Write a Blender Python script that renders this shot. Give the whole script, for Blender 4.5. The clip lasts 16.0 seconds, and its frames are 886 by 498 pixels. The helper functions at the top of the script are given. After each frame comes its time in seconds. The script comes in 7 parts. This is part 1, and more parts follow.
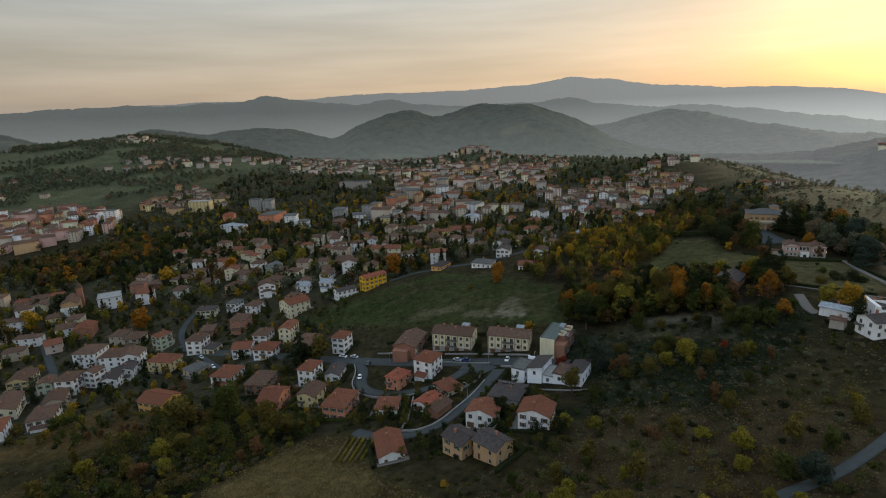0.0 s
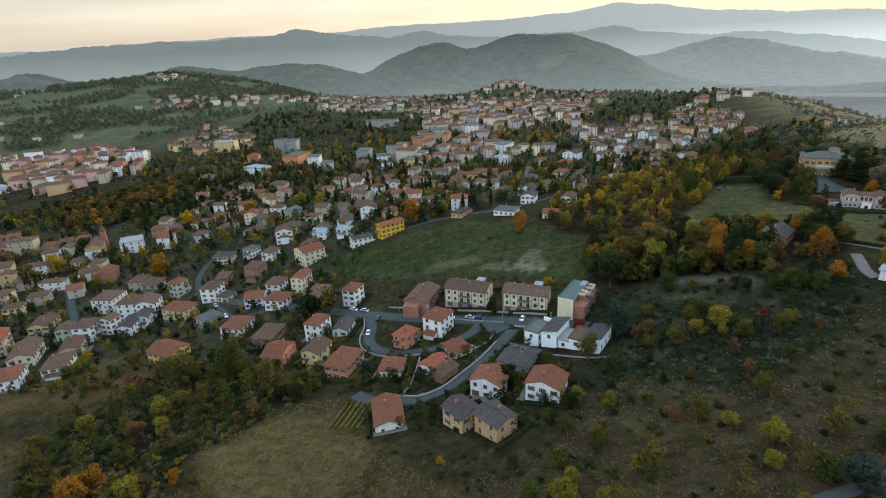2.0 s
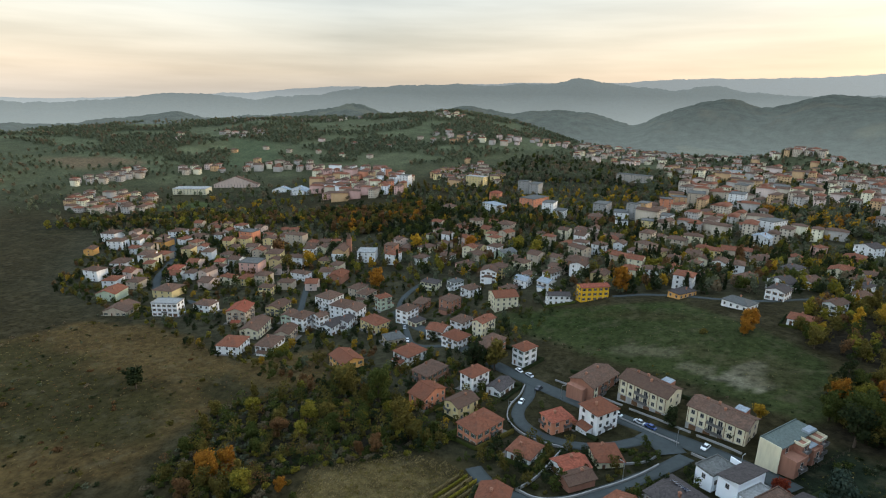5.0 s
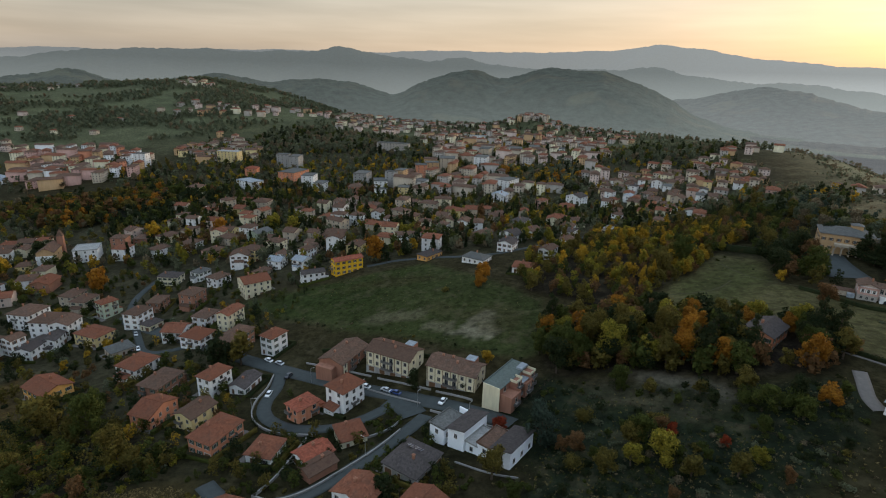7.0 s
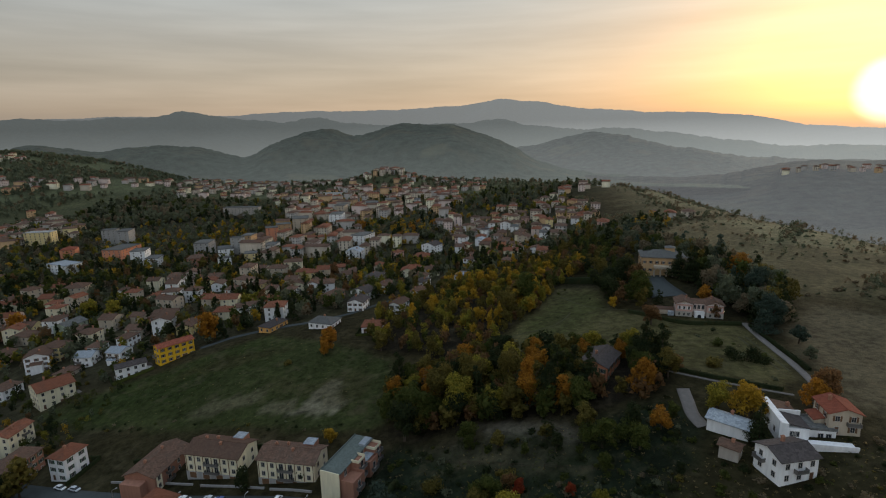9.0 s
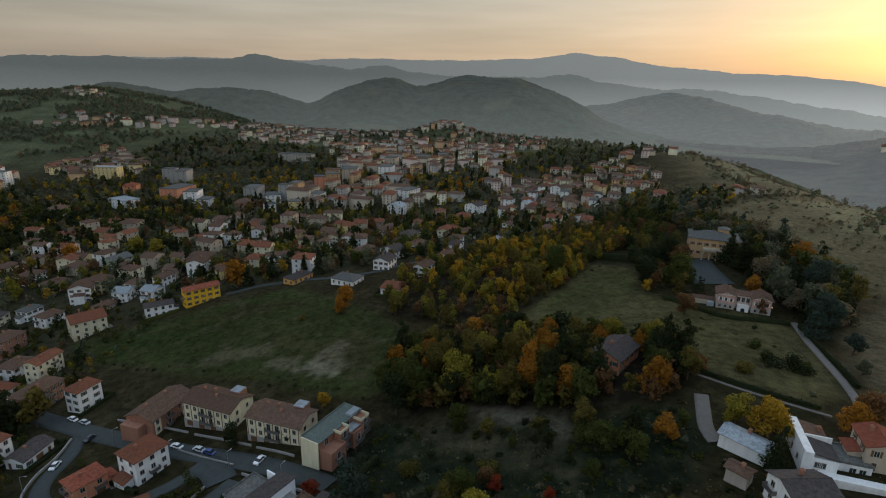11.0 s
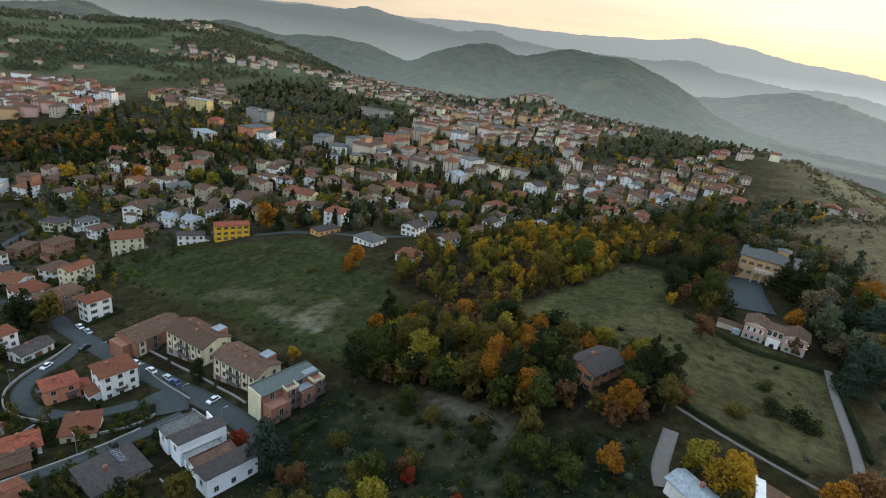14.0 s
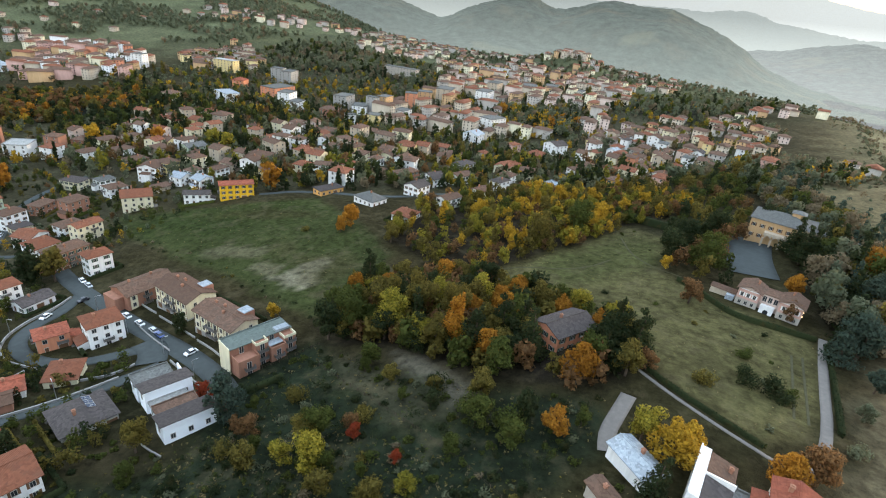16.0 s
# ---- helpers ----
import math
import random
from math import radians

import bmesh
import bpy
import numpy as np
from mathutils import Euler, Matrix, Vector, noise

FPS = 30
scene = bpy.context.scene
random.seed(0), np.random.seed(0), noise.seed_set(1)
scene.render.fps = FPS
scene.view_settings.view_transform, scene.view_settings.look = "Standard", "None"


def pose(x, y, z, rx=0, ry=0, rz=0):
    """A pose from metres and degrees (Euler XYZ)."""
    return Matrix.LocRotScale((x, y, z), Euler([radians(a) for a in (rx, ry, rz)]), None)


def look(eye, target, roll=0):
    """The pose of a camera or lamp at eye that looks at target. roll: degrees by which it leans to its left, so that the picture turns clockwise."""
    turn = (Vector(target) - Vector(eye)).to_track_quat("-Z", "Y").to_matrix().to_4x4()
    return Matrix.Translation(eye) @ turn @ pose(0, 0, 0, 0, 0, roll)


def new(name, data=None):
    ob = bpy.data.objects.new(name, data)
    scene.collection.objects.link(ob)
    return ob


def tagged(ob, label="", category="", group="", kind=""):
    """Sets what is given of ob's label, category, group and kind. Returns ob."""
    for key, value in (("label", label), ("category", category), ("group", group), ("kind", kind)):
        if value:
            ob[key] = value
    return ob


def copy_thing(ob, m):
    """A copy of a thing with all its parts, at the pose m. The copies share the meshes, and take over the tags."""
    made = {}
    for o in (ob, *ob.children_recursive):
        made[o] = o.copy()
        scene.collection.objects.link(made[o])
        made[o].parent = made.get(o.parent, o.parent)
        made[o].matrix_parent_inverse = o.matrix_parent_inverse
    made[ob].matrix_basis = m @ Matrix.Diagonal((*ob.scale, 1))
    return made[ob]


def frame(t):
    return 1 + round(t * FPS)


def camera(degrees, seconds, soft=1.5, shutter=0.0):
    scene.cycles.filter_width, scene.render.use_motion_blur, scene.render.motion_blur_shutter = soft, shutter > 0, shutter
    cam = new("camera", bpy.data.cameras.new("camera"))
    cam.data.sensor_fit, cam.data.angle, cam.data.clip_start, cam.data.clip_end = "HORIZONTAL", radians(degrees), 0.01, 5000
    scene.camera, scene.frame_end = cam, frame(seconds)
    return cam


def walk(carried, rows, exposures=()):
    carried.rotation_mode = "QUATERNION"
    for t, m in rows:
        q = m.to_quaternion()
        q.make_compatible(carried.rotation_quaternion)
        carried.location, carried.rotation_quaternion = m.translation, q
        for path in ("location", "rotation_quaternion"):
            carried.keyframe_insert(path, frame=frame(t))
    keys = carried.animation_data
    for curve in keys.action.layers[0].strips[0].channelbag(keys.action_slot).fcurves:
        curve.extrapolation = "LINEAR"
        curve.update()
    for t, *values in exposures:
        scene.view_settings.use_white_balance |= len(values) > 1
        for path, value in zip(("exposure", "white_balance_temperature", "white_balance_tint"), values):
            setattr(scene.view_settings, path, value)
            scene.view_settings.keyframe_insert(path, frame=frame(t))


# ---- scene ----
def view(x, y, z, yaw, pitch, lean):
    """A camera pose from a place, a heading, a pitch and a lean to its left."""
    return pose(x, y, z, 90 + pitch, 0, yaw) @ pose(0, 0, 0, 0, 0, lean)


PATH = [
    (0, view(0.00, 0.00, 108.00, 0.50, -13.99, -2.06)),
    (0.5, view(2.22, 5.23, 107.98, 0.67, -17.58, -1.59)),
    (1, view(4.48, 10.56, 107.94, 0.68, -20.39, -1.91)),
    (1.5, view(7.29, 14.90, 108.37, 1.81, -21.15, -2.26)),
    (2, view(9.89, 19.31, 108.38, 4.79, -20.56, -2.90)),
    (2.5, view(13.02, 23.58, 108.70, 9.54, -19.14, -3.64)),
    (3, view(16.16, 27.27, 108.83, 16.57, -16.39, -3.21)),
    (3.2, view(17.77, 29.31, 108.62, 20.26, -15.35, -3.01)),
    (3.725, view(21.59, 33.67, 108.80, 27.42, -13.74, -2.16)),
    (4.25, view(25.41, 38.03, 108.98, 32.07, -13.96, -0.83)),
    (4.775, view(29.23, 42.38, 109.16, 33.10, -15.06, 0.56)),
    (5.3, view(33.05, 46.74, 109.34, 29.36, -16.06, 1.60)),
    (5.5, view(34.67, 48.60, 109.43, 26.58, -16.31, 2.04)),
    (6, view(38.34, 53.06, 108.99, 20.71, -16.91, 2.56)),
    (6.5, view(41.69, 57.29, 108.83, 14.54, -17.71, 2.66)),
    (7, view(45.68, 61.09, 109.08, 7.75, -17.99, 1.72)),
    (7.5, view(49.63, 64.79, 108.73, 2.74, -15.87, 0.66)),
    (8, view(54.09, 67.91, 108.79, -1.10, -12.51, -0.40)),
    (8.5, view(58.04, 71.45, 107.79, -4.90, -11.72, -1.34)),
    (8.7, view(59.73, 72.85, 107.75, -6.33, -12.15, -1.61)),
    (9.225, view(64.25, 76.49, 107.87, -5.92, -12.13, -0.84)),
    (9.75, view(68.88, 80.02, 108.19, -5.08, -13.31, -0.18)),
    (10.275, view(73.64, 83.38, 108.61, -3.33, -14.85, 0.54)),
    (10.8, view(78.53, 86.50, 109.03, -1.03, -16.44, 1.14)),
    (11, view(80.48, 87.66, 109.22, 0.40, -17.02, 1.36)),
    (11.5, view(85.34, 90.11, 109.29, 1.99, -17.86, 1.29)),
    (12, view(90.15, 92.46, 109.40, 4.81, -18.66, 2.63)),
    (12.5, view(95.15, 94.72, 109.60, 8.18, -19.89, 5.01)),
    (13, view(100.42, 97.00, 109.74, 9.15, -20.61, 6.54)),
    (13.5, view(105.03, 99.06, 109.82, 9.15, -20.80, 7.30)),
    (14, view(109.99, 100.86, 109.87, 9.36, -20.90, 7.60)),
    (14.5, view(115.29, 103.11, 109.93, 11.21, -22.28, 7.23)),
    (15, view(120.26, 105.15, 110.11, 12.27, -24.13, 6.51)),
    (15.5, view(125.40, 106.87, 110.11, 12.72, -25.06, 6.16)),
    (16, view(130.34, 108.35, 110.10, 13.43, -25.49, 6.54)),
]

EXPOSURES = [
    (0, 0.1, 6550, 10), (0.5, 0.2, 6450, 9), (1.0, 1.0, 6100, 6), (1.5, 1.05, 6100, 6), (2.4, 1.0, 6200, 7), (3.2, 0.65, 6200, 7), (5.3, 0.9, 6200, 7), (6.5, 0.5, 6300, 8), (7.2, 0.3, 6450, 10),
    (8.0, 0.0, 6550, 11), (8.7, -0.1, 6550, 11), (10.8, -0.1, 6400, 9), (11.5, -0.05, 6400, 9), (12.0, 0.1, 6400, 8), (12.4, 0.4, 6400, 8), (13.0, 0.7, 6400, 9), (14.0, 0.85, 6350, 8), (14.7, 1.3, 6300, 7),
    (15.3, 1.6, 6400, 8), (16.0, 1.7, 6500, 9)]
cam = camera(80.49, 16.0, 1.1)
walk(cam, PATH, EXPOSURES)

# ------------------------------------------------------------------ light
SUN_AZ, SUN_EL = 46.0, 3.0       # degrees clockwise from ahead, and above the horizon
world = bpy.data.worlds.new("evening_sky")
scene.world = world
world.use_nodes = True
wn = world.node_tree
wn.nodes.clear()
w_out = wn.nodes.new("ShaderNodeOutputWorld")
w_bg = wn.nodes.new("ShaderNodeBackground")
w_sky = wn.nodes.new("ShaderNodeTexSky")
w_sky.sky_type = "NISHITA"
w_sky.sun_disc = False
w_sky.sun_elevation, w_sky.sun_rotation = radians(SUN_EL), radians(SUN_AZ)
w_sky.altitude, w_sky.air_density, w_sky.dust_density, w_sky.ozone_density = 200, 1.0, 4.0, 1.0
w_bg.inputs["Strength"].default_value = 0.05
wn.links.new(w_sky.outputs["Color"], w_bg.inputs["Color"])
# a thin high veil of cloud and evening haze over the whole sky, paler towards the horizon
w_co = wn.nodes.new("ShaderNodeTexCoord")
w_sep = wn.nodes.new("ShaderNodeSeparateXYZ")
wn.links.new(w_co.outputs["Generated"], w_sep.inputs[0])
w_map = wn.nodes.new("ShaderNodeMapping")
w_map.inputs["Scale"].default_value = (1.2, 1.2, 14.0)
wn.links.new(w_co.outputs["Generated"], w_map.inputs[0])
w_noise = wn.nodes.new("ShaderNodeTexNoise")
w_noise.inputs["Scale"].default_value, w_noise.inputs["Detail"].default_value = 2.2, 5.0
wn.links.new(w_map.outputs[0], w_noise.inputs["Vector"])
w_ramp = wn.nodes.new("ShaderNodeValToRGB")
w_ramp.color_ramp.elements[0].position, w_ramp.color_ramp.elements[0].color = 0.0, (0.78, 0.63, 0.50, 1)
w_ramp.color_ramp.elements[1].position, w_ramp.color_ramp.elements[1].color = 1.0, (1.10, 1.27, 1.50, 1)
for w_at, w_col in ((0.05, (0.90, 0.69, 0.50, 1)), (0.12, (0.92, 0.78, 0.62, 1)), (0.22, (0.80, 0.79, 0.73, 1)), (0.40, (0.85, 0.98, 1.12, 1))):
    w_ramp.color_ramp.elements.new(w_at).color = w_col
wn.links.new(w_sep.outputs[2], w_ramp.inputs[0])
w_streak = wn.nodes.new("ShaderNodeMix")
w_streak.data_type = "RGBA"
w_streak.blend_type = "MULTIPLY"
w_streak.inputs[0].default_value = 1.0
w_grey = wn.nodes.new("ShaderNodeMapRange")
w_grey.inputs[1].default_value, w_grey.inputs[2].default_value = 0.3, 0.7
w_grey.inputs[3].default_value, w_grey.inputs[4].default_value = 0.86, 1.12
wn.links.new(w_noise.outputs[0], w_grey.inputs[0])
w_dir = wn.nodes.new("ShaderNodeVectorMath")
w_dir.operation = "DOT_PRODUCT"
w_dir.inputs[1].default_value = (math.sin(radians(SUN_AZ)), math.cos(radians(SUN_AZ)), 0.0)
wn.links.new(w_co.outputs["Generated"], w_dir.inputs[0])
w_half = wn.nodes.new("ShaderNodeMapRange")
w_half.inputs[1].default_value, w_half.inputs[2].default_value = -1.0, 1.0
wn.links.new(w_dir.outputs["Value"], w_half.inputs[0])
w_side = wn.nodes.new("ShaderNodeValToRGB")
w_side.color_ramp.elements[0].position, w_side.color_ramp.elements[0].color = 0.15, (1.04, 1.09, 1.14, 1)
w_side.color_ramp.elements[1].position, w_side.color_ramp.elements[1].color = 0.95, (1.05, 1.05, 1.05, 1)
w_side.color_ramp.elements.new(0.52).color = (0.67, 0.735, 0.81, 1)
wn.links.new(w_half.outputs[0], w_side.inputs[0])
w_both = wn.nodes.new("ShaderNodeMix")
w_both.data_type, w_both.blend_type = "RGBA", "MULTIPLY"
w_both.inputs[0].default_value = 1.0
wn.links.new(w_grey.outputs[0], w_both.inputs[6])
wn.links.new(w_side.outputs[0], w_both.inputs[7])
wn.links.new(w_ramp.outputs[0], w_streak.inputs[6])
wn.links.new(w_both.outputs[2], w_streak.inputs[7])
w_bg2 = wn.nodes.new("ShaderNodeBackground")
w_bg2.inputs["Strength"].default_value = 0.62
wn.links.new(w_streak.outputs[2], w_bg2.inputs["Color"])
w_sun = wn.nodes.new("ShaderNodeVectorMath")
w_sun.operation = "DOT_PRODUCT"
w_sun.inputs[1].default_value = (math.sin(radians(SUN_AZ)) * math.cos(radians(SUN_EL)), math.cos(radians(SUN_AZ)) * math.cos(radians(SUN_EL)), math.sin(radians(SUN_EL)))
wn.links.new(w_co.outputs["Generated"], w_sun.inputs[0])
w_disc = wn.nodes.new("ShaderNodeMapRange")
w_disc.interpolation_type = "SMOOTHSTEP"
for w_k, w_v in ((1, 0.9986), (2, 0.9999), (3, 0.62), (4, 2.4)):
    w_disc.inputs[w_k].default_value = w_v
wn.links.new(w_sun.outputs["Value"], w_disc.inputs[0])
wn.links.new(w_disc.outputs[0], w_bg2.inputs["Strength"])
w_add = wn.nodes.new("ShaderNodeAddShader")
wn.links.new(w_bg.outputs[0], w_add.inputs[0])
wn.links.new(w_bg2.outputs[0], w_add.inputs[1])
wn.links.new(w_add.outputs[0], w_out.inputs["Surface"])

sun_data = bpy.data.lights.new("sun", "SUN")
sun_data.energy, sun_data.angle, sun_data.color = 1.2, radians(10.0), (1.0, 0.80, 0.58)
sun = new("sun", sun_data)
sun.matrix_world = look((300 * math.sin(radians(SUN_AZ)), 300 * math.cos(radians(SUN_AZ)), 300 * math.tan(radians(SUN_EL + 3))), (0, 0, 0))

# ------------------------------------------------------------------ materials
def node_material(name, rough=0.8, metal=0.0):
    m = bpy.data.materials.new(name)
    m.use_nodes = True
    b = m.node_tree.nodes["Principled BSDF"]
    b.inputs["Roughness"].default_value, b.inputs["Metallic"].default_value = rough, metal
    b.inputs["Specular IOR Level"].default_value = 0.5 if rough < 0.55 else 0.04
    return m, m.node_tree, b


def add_node(t, kind, **values):
    n = t.nodes.new(kind)
    for k, v in values.items():
        n.inputs[k.replace("_", " ")].default_value = v
    return n


def mix_colour(t, a, b, fac, blend="MIX"):
    n = t.nodes.new("ShaderNodeMix")
    n.data_type, n.blend_type = "RGBA", blend
    for socket, v in ((0, fac), (6, a), (7, b)):
        if isinstance(v, (int, float)):
            n.inputs[socket].default_value = v
        elif isinstance(v, tuple):
            n.inputs[socket].default_value = (*v, 1.0)
        else:
            t.links.new(v, n.inputs[socket])
    return n.outputs[2]


def spread(t, value, a, b, lo=0.0, hi=1.0):
    n = t.nodes.new("ShaderNodeMapRange")
    for i, v in enumerate((a, b, lo, hi)):
        n.inputs[i + 1].default_value = v
    t.links.new(value, n.inputs[0])
    return n.outputs[0]


def grain(t, scale, detail=4.0, co=None, rough=0.6):
    n = add_node(t, "ShaderNodeTexNoise", Scale=scale, Detail=detail, Roughness=rough)
    if co is not None:
        t.links.new(co, n.inputs["Vector"])
    return n.outputs[0]


def relief(t, b, value, strength=0.4, distance=0.05):
    n = add_node(t, "ShaderNodeBump", Strength=strength, Distance=distance)
    t.links.new(value, n.inputs["Height"])
    t.links.new(n.outputs[0], b.inputs["Normal"])


def place(t):
    return t.nodes.new("ShaderNodeNewGeometry").outputs["Position"]


def dim(c, k):
    return tuple(min(1.0, v * k) for v in c)


def plaster(name, colour):
    """Painted render with weather streaks and patches."""
    m, t, b = node_material(name, 0.88)
    p = place(t)
    st = t.nodes.new("ShaderNodeMapping")
    st.inputs["Scale"].default_value = (1.0, 1.0, 0.16)
    t.links.new(p, st.inputs[0])
    c = mix_colour(t, dim(colour, 0.80), dim(colour, 1.05), spread(t, grain(t, 0.9, 5.0, st.outputs[0]), 0.3, 0.68))
    c = mix_colour(t, c, dim(colour, 0.6), spread(t, grain(t, 0.22, 3.0, p), 0.62, 0.85, 0, 0.45))
    rnd = t.nodes.new("ShaderNodeObjectInfo").outputs["Random"]
    c = mix_colour(t, c, dim(colour, 0.72), spread(t, rnd, 0, 1, 0, 0.3))
    t.links.new(c, b.inputs["Base Color"])
    relief(t, b, grain(t, 9.0, 3.0, p), 0.3, 0.02)
    return m


def roof_tiles(name, colour, spots=0.5):
    """Clay pantiles: rows of tiles down the slope, odd tiles, lichen."""
    m, t, b = node_material(name, 0.9)
    tc = t.nodes.new("ShaderNodeTexCoord").outputs["Object"]
    wave = add_node(t, "ShaderNodeTexWave", Scale=1.4, Distortion=1.5, Detail=2.0)
    t.links.new(tc, wave.inputs["Vector"])
    vor = add_node(t, "ShaderNodeTexVoronoi", Scale=1.8)
    t.links.new(tc, vor.inputs["Vector"])
    sep = t.nodes.new("ShaderNodeSeparateColor")
    t.links.new(vor.outputs["Color"], sep.inputs[0])
    c = mix_colour(t, dim(colour, 0.66), dim(colour, 1.22), sep.outputs[0])
    c = mix_colour(t, c, (0.10, 0.09, 0.075), spread(t, grain(t, 0.35, 5.0, tc), 0.45, 0.78, 0, spots))
    rnd = t.nodes.new("ShaderNodeObjectInfo").outputs["Random"]
    c = mix_colour(t, c, dim(colour, 0.55), spread(t, rnd, 0, 1, 0, 0.6))
    c = mix_colour(t, c, dim(colour, 0.7), spread(t, wave.outputs["Color"], 0.2, 0.9, 0.35, 0.0))
    t.links.new(c, b.inputs["Base Color"])
    relief(t, b, wave.outputs["Color"], 0.7, 0.08)
    return m


def plain(name, colour, rough=0.7, metal=0.0, scale=1.5, amount=0.3):
    m, t, b = node_material(name, rough, metal)
    p = place(t)
    c = mix_colour(t, dim(colour, 1 - amount), dim(colour, 1 + amount * 0.6), grain(t, scale, 5.0, p))
    c = mix_colour(t, c, dim(colour, 1 - amount * 1.6), spread(t, grain(t, scale * 0.12, 3.0, p), 0.5, 0.8, 0, 0.6))
    t.links.new(c, b.inputs["Base Color"])
    relief(t, b, grain(t, scale * 6, 3.0, p), 0.25, 0.02)
    return m


def foliage(name, dark, light, thin=0.45):
    """Leaves, each clump with its own tint; light shines through them a little."""
    m, t, b = node_material(name, 0.75)
    isl = t.nodes.new("ShaderNodeNewGeometry")
    rnd = t.nodes.new("ShaderNodeObjectInfo").outputs["Random"]
    c = mix_colour(t, dark, light, isl.outputs["Random Per Island"])
    c = mix_colour(t, c, dim(dark, 0.75), spread(t, rnd, 0, 1, 0, 0.5))
    c = mix_colour(t, c, (0.10, 0.06, 0.02), spread(t, grain(t, 0.5, 2.0, isl.outputs["Position"]), 0.55, 0.8, 0, 0.35))
    t.links.new(c, b.inputs["Base Color"])
    tr = t.nodes.new("ShaderNodeBsdfTranslucent")
    t.links.new(c, tr.inputs["Color"])
    mx = t.nodes.new("ShaderNodeMixShader")
    mx.inputs[0].default_value = thin
    t.links.new(b.outputs[0], mx.inputs[1])
    t.links.new(tr.outputs[0], mx.inputs[2])
    t.links.new(mx.outputs[0], t.nodes["Material Output"].inputs["Surface"])
    return m


WALL = {k: plaster("render_" + k, c) for k, c in dict(
    white=(0.84, 0.83, 0.81), cream=(0.74, 0.67, 0.47), yellow=(0.70, 0.56, 0.28), vivid=(0.78, 0.46, 0.03), orange=(0.70, 0.38, 0.12),
    salmon=(0.62, 0.26, 0.15), pink=(0.58, 0.36, 0.30), beige=(0.50, 0.42, 0.32), brick=(0.34, 0.17, 0.115), grey=(0.36, 0.35, 0.33),
    palegreen=(0.50, 0.56, 0.42), tan=(0.52, 0.34, 0.18), stone=(0.42, 0.38, 0.33), chalk=(0.86, 0.89, 0.92), blush=(0.60, 0.47, 0.40)).items()}
WALL["chalk"] = plain("chalk_white", (0.90, 0.92, 0.94), 0.88, 0.0, 0.6, 0.07)
ROOF = {k: roof_tiles("roof_" + k, c, s) for k, (c, s) in dict(
    red=((0.245, 0.098, 0.058), 0.6), bright=((0.31, 0.098, 0.060), 0.35), brown=((0.160, 0.098, 0.070), 0.6), dark=((0.10, 0.085, 0.08), 0.5),
    grey=((0.16, 0.16, 0.15), 0.6), pale=((0.38, 0.42, 0.45), 0.08), flat=((0.42, 0.42, 0.40), 0.3), moss=((0.17, 0.20, 0.18), 0.4)).items()}
M_GLASS = plain("window_glass", (0.03, 0.035, 0.04), 0.12, 0.0, 3.0, 0.3)
M_FRAME = plain("window_frame", (0.50, 0.46, 0.40), 0.6)
M_SHUT = plain("shutter", (0.16, 0.09, 0.05), 0.7)
M_WHITE = plain("white_paint", (0.78, 0.77, 0.74), 0.6)
M_SHUT2 = plain("shutter_green", (0.06, 0.10, 0.07), 0.7)
M_WOODDOOR = plain("door_wood", (0.13, 0.07, 0.04), 0.6)
M_CONCRETE = plain("concrete", (0.30, 0.29, 0.275), 0.9, 0.0, 0.8, 0.3)
M_ASPHALT = plain("asphalt", (0.066, 0.074, 0.072), 0.9, 0.0, 0.5, 0.3)
M_GRAVEL = plain("gravel", (0.175, 0.158, 0.142), 0.95, 0.0, 0.9, 0.3)
M_TRACK = plain("worn_grass", (0.070, 0.066, 0.038), 0.95, 0.0, 0.7, 0.4)
M_RAIL = plain("rail", (0.18, 0.17, 0.16), 0.5, 0.6)
M_BARK = plain("bark", (0.10, 0.075, 0.055), 0.95, 0.0, 3.0, 0.5)
M_BRICKCHIM = plain("chimney_brick", (0.34, 0.17, 0.11), 0.9)
M_STEEL = plain("galvanised", (0.5, 0.5, 0.5), 0.4, 0.8)
M_LAMP, lamp_tree, lamp_bsdf = node_material("lamp_globe", 0.4)
lamp_bsdf.inputs["Emission Color"].default_value, lamp_bsdf.inputs["Emission Strength"].default_value = (1.0, 0.55, 0.22, 1), 4.0
M_TYRE = plain("tyre", (0.02, 0.02, 0.02), 0.9)
M_SOLAR = plain("solar_glass", (0.02, 0.03, 0.06), 0.15, 0.0, 2.0, 0.2)
# sage, oak and hornbeam tints are paled to imitate haze over distant woods
LEAF = {k: foliage("leaves_" + k, a, b) for k, (a, b) in dict(
    green=((0.042, 0.056, 0.014), (0.120, 0.132, 0.032)), olive=((0.074, 0.066, 0.018), (0.230, 0.178, 0.042)),
    dark=((0.018, 0.028, 0.013), (0.056, 0.068, 0.026)), lime=((0.125, 0.122, 0.020), (0.40, 0.32, 0.046)),
    yellow=((0.24, 0.150, 0.020), (0.68, 0.42, 0.042)), orange=((0.22, 0.095, 0.016), (0.50, 0.24, 0.032)),
    rust=((0.110, 0.064, 0.030), (0.28, 0.150, 0.062)), red=((0.18, 0.030, 0.018), (0.40, 0.085, 0.030)),
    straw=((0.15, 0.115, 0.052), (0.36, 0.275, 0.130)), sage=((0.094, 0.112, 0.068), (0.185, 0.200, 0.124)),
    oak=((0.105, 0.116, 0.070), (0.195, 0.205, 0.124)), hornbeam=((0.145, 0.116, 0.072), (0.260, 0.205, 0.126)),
    bluegreen=((0.036, 0.054, 0.040), (0.092, 0.125, 0.090))).items()}


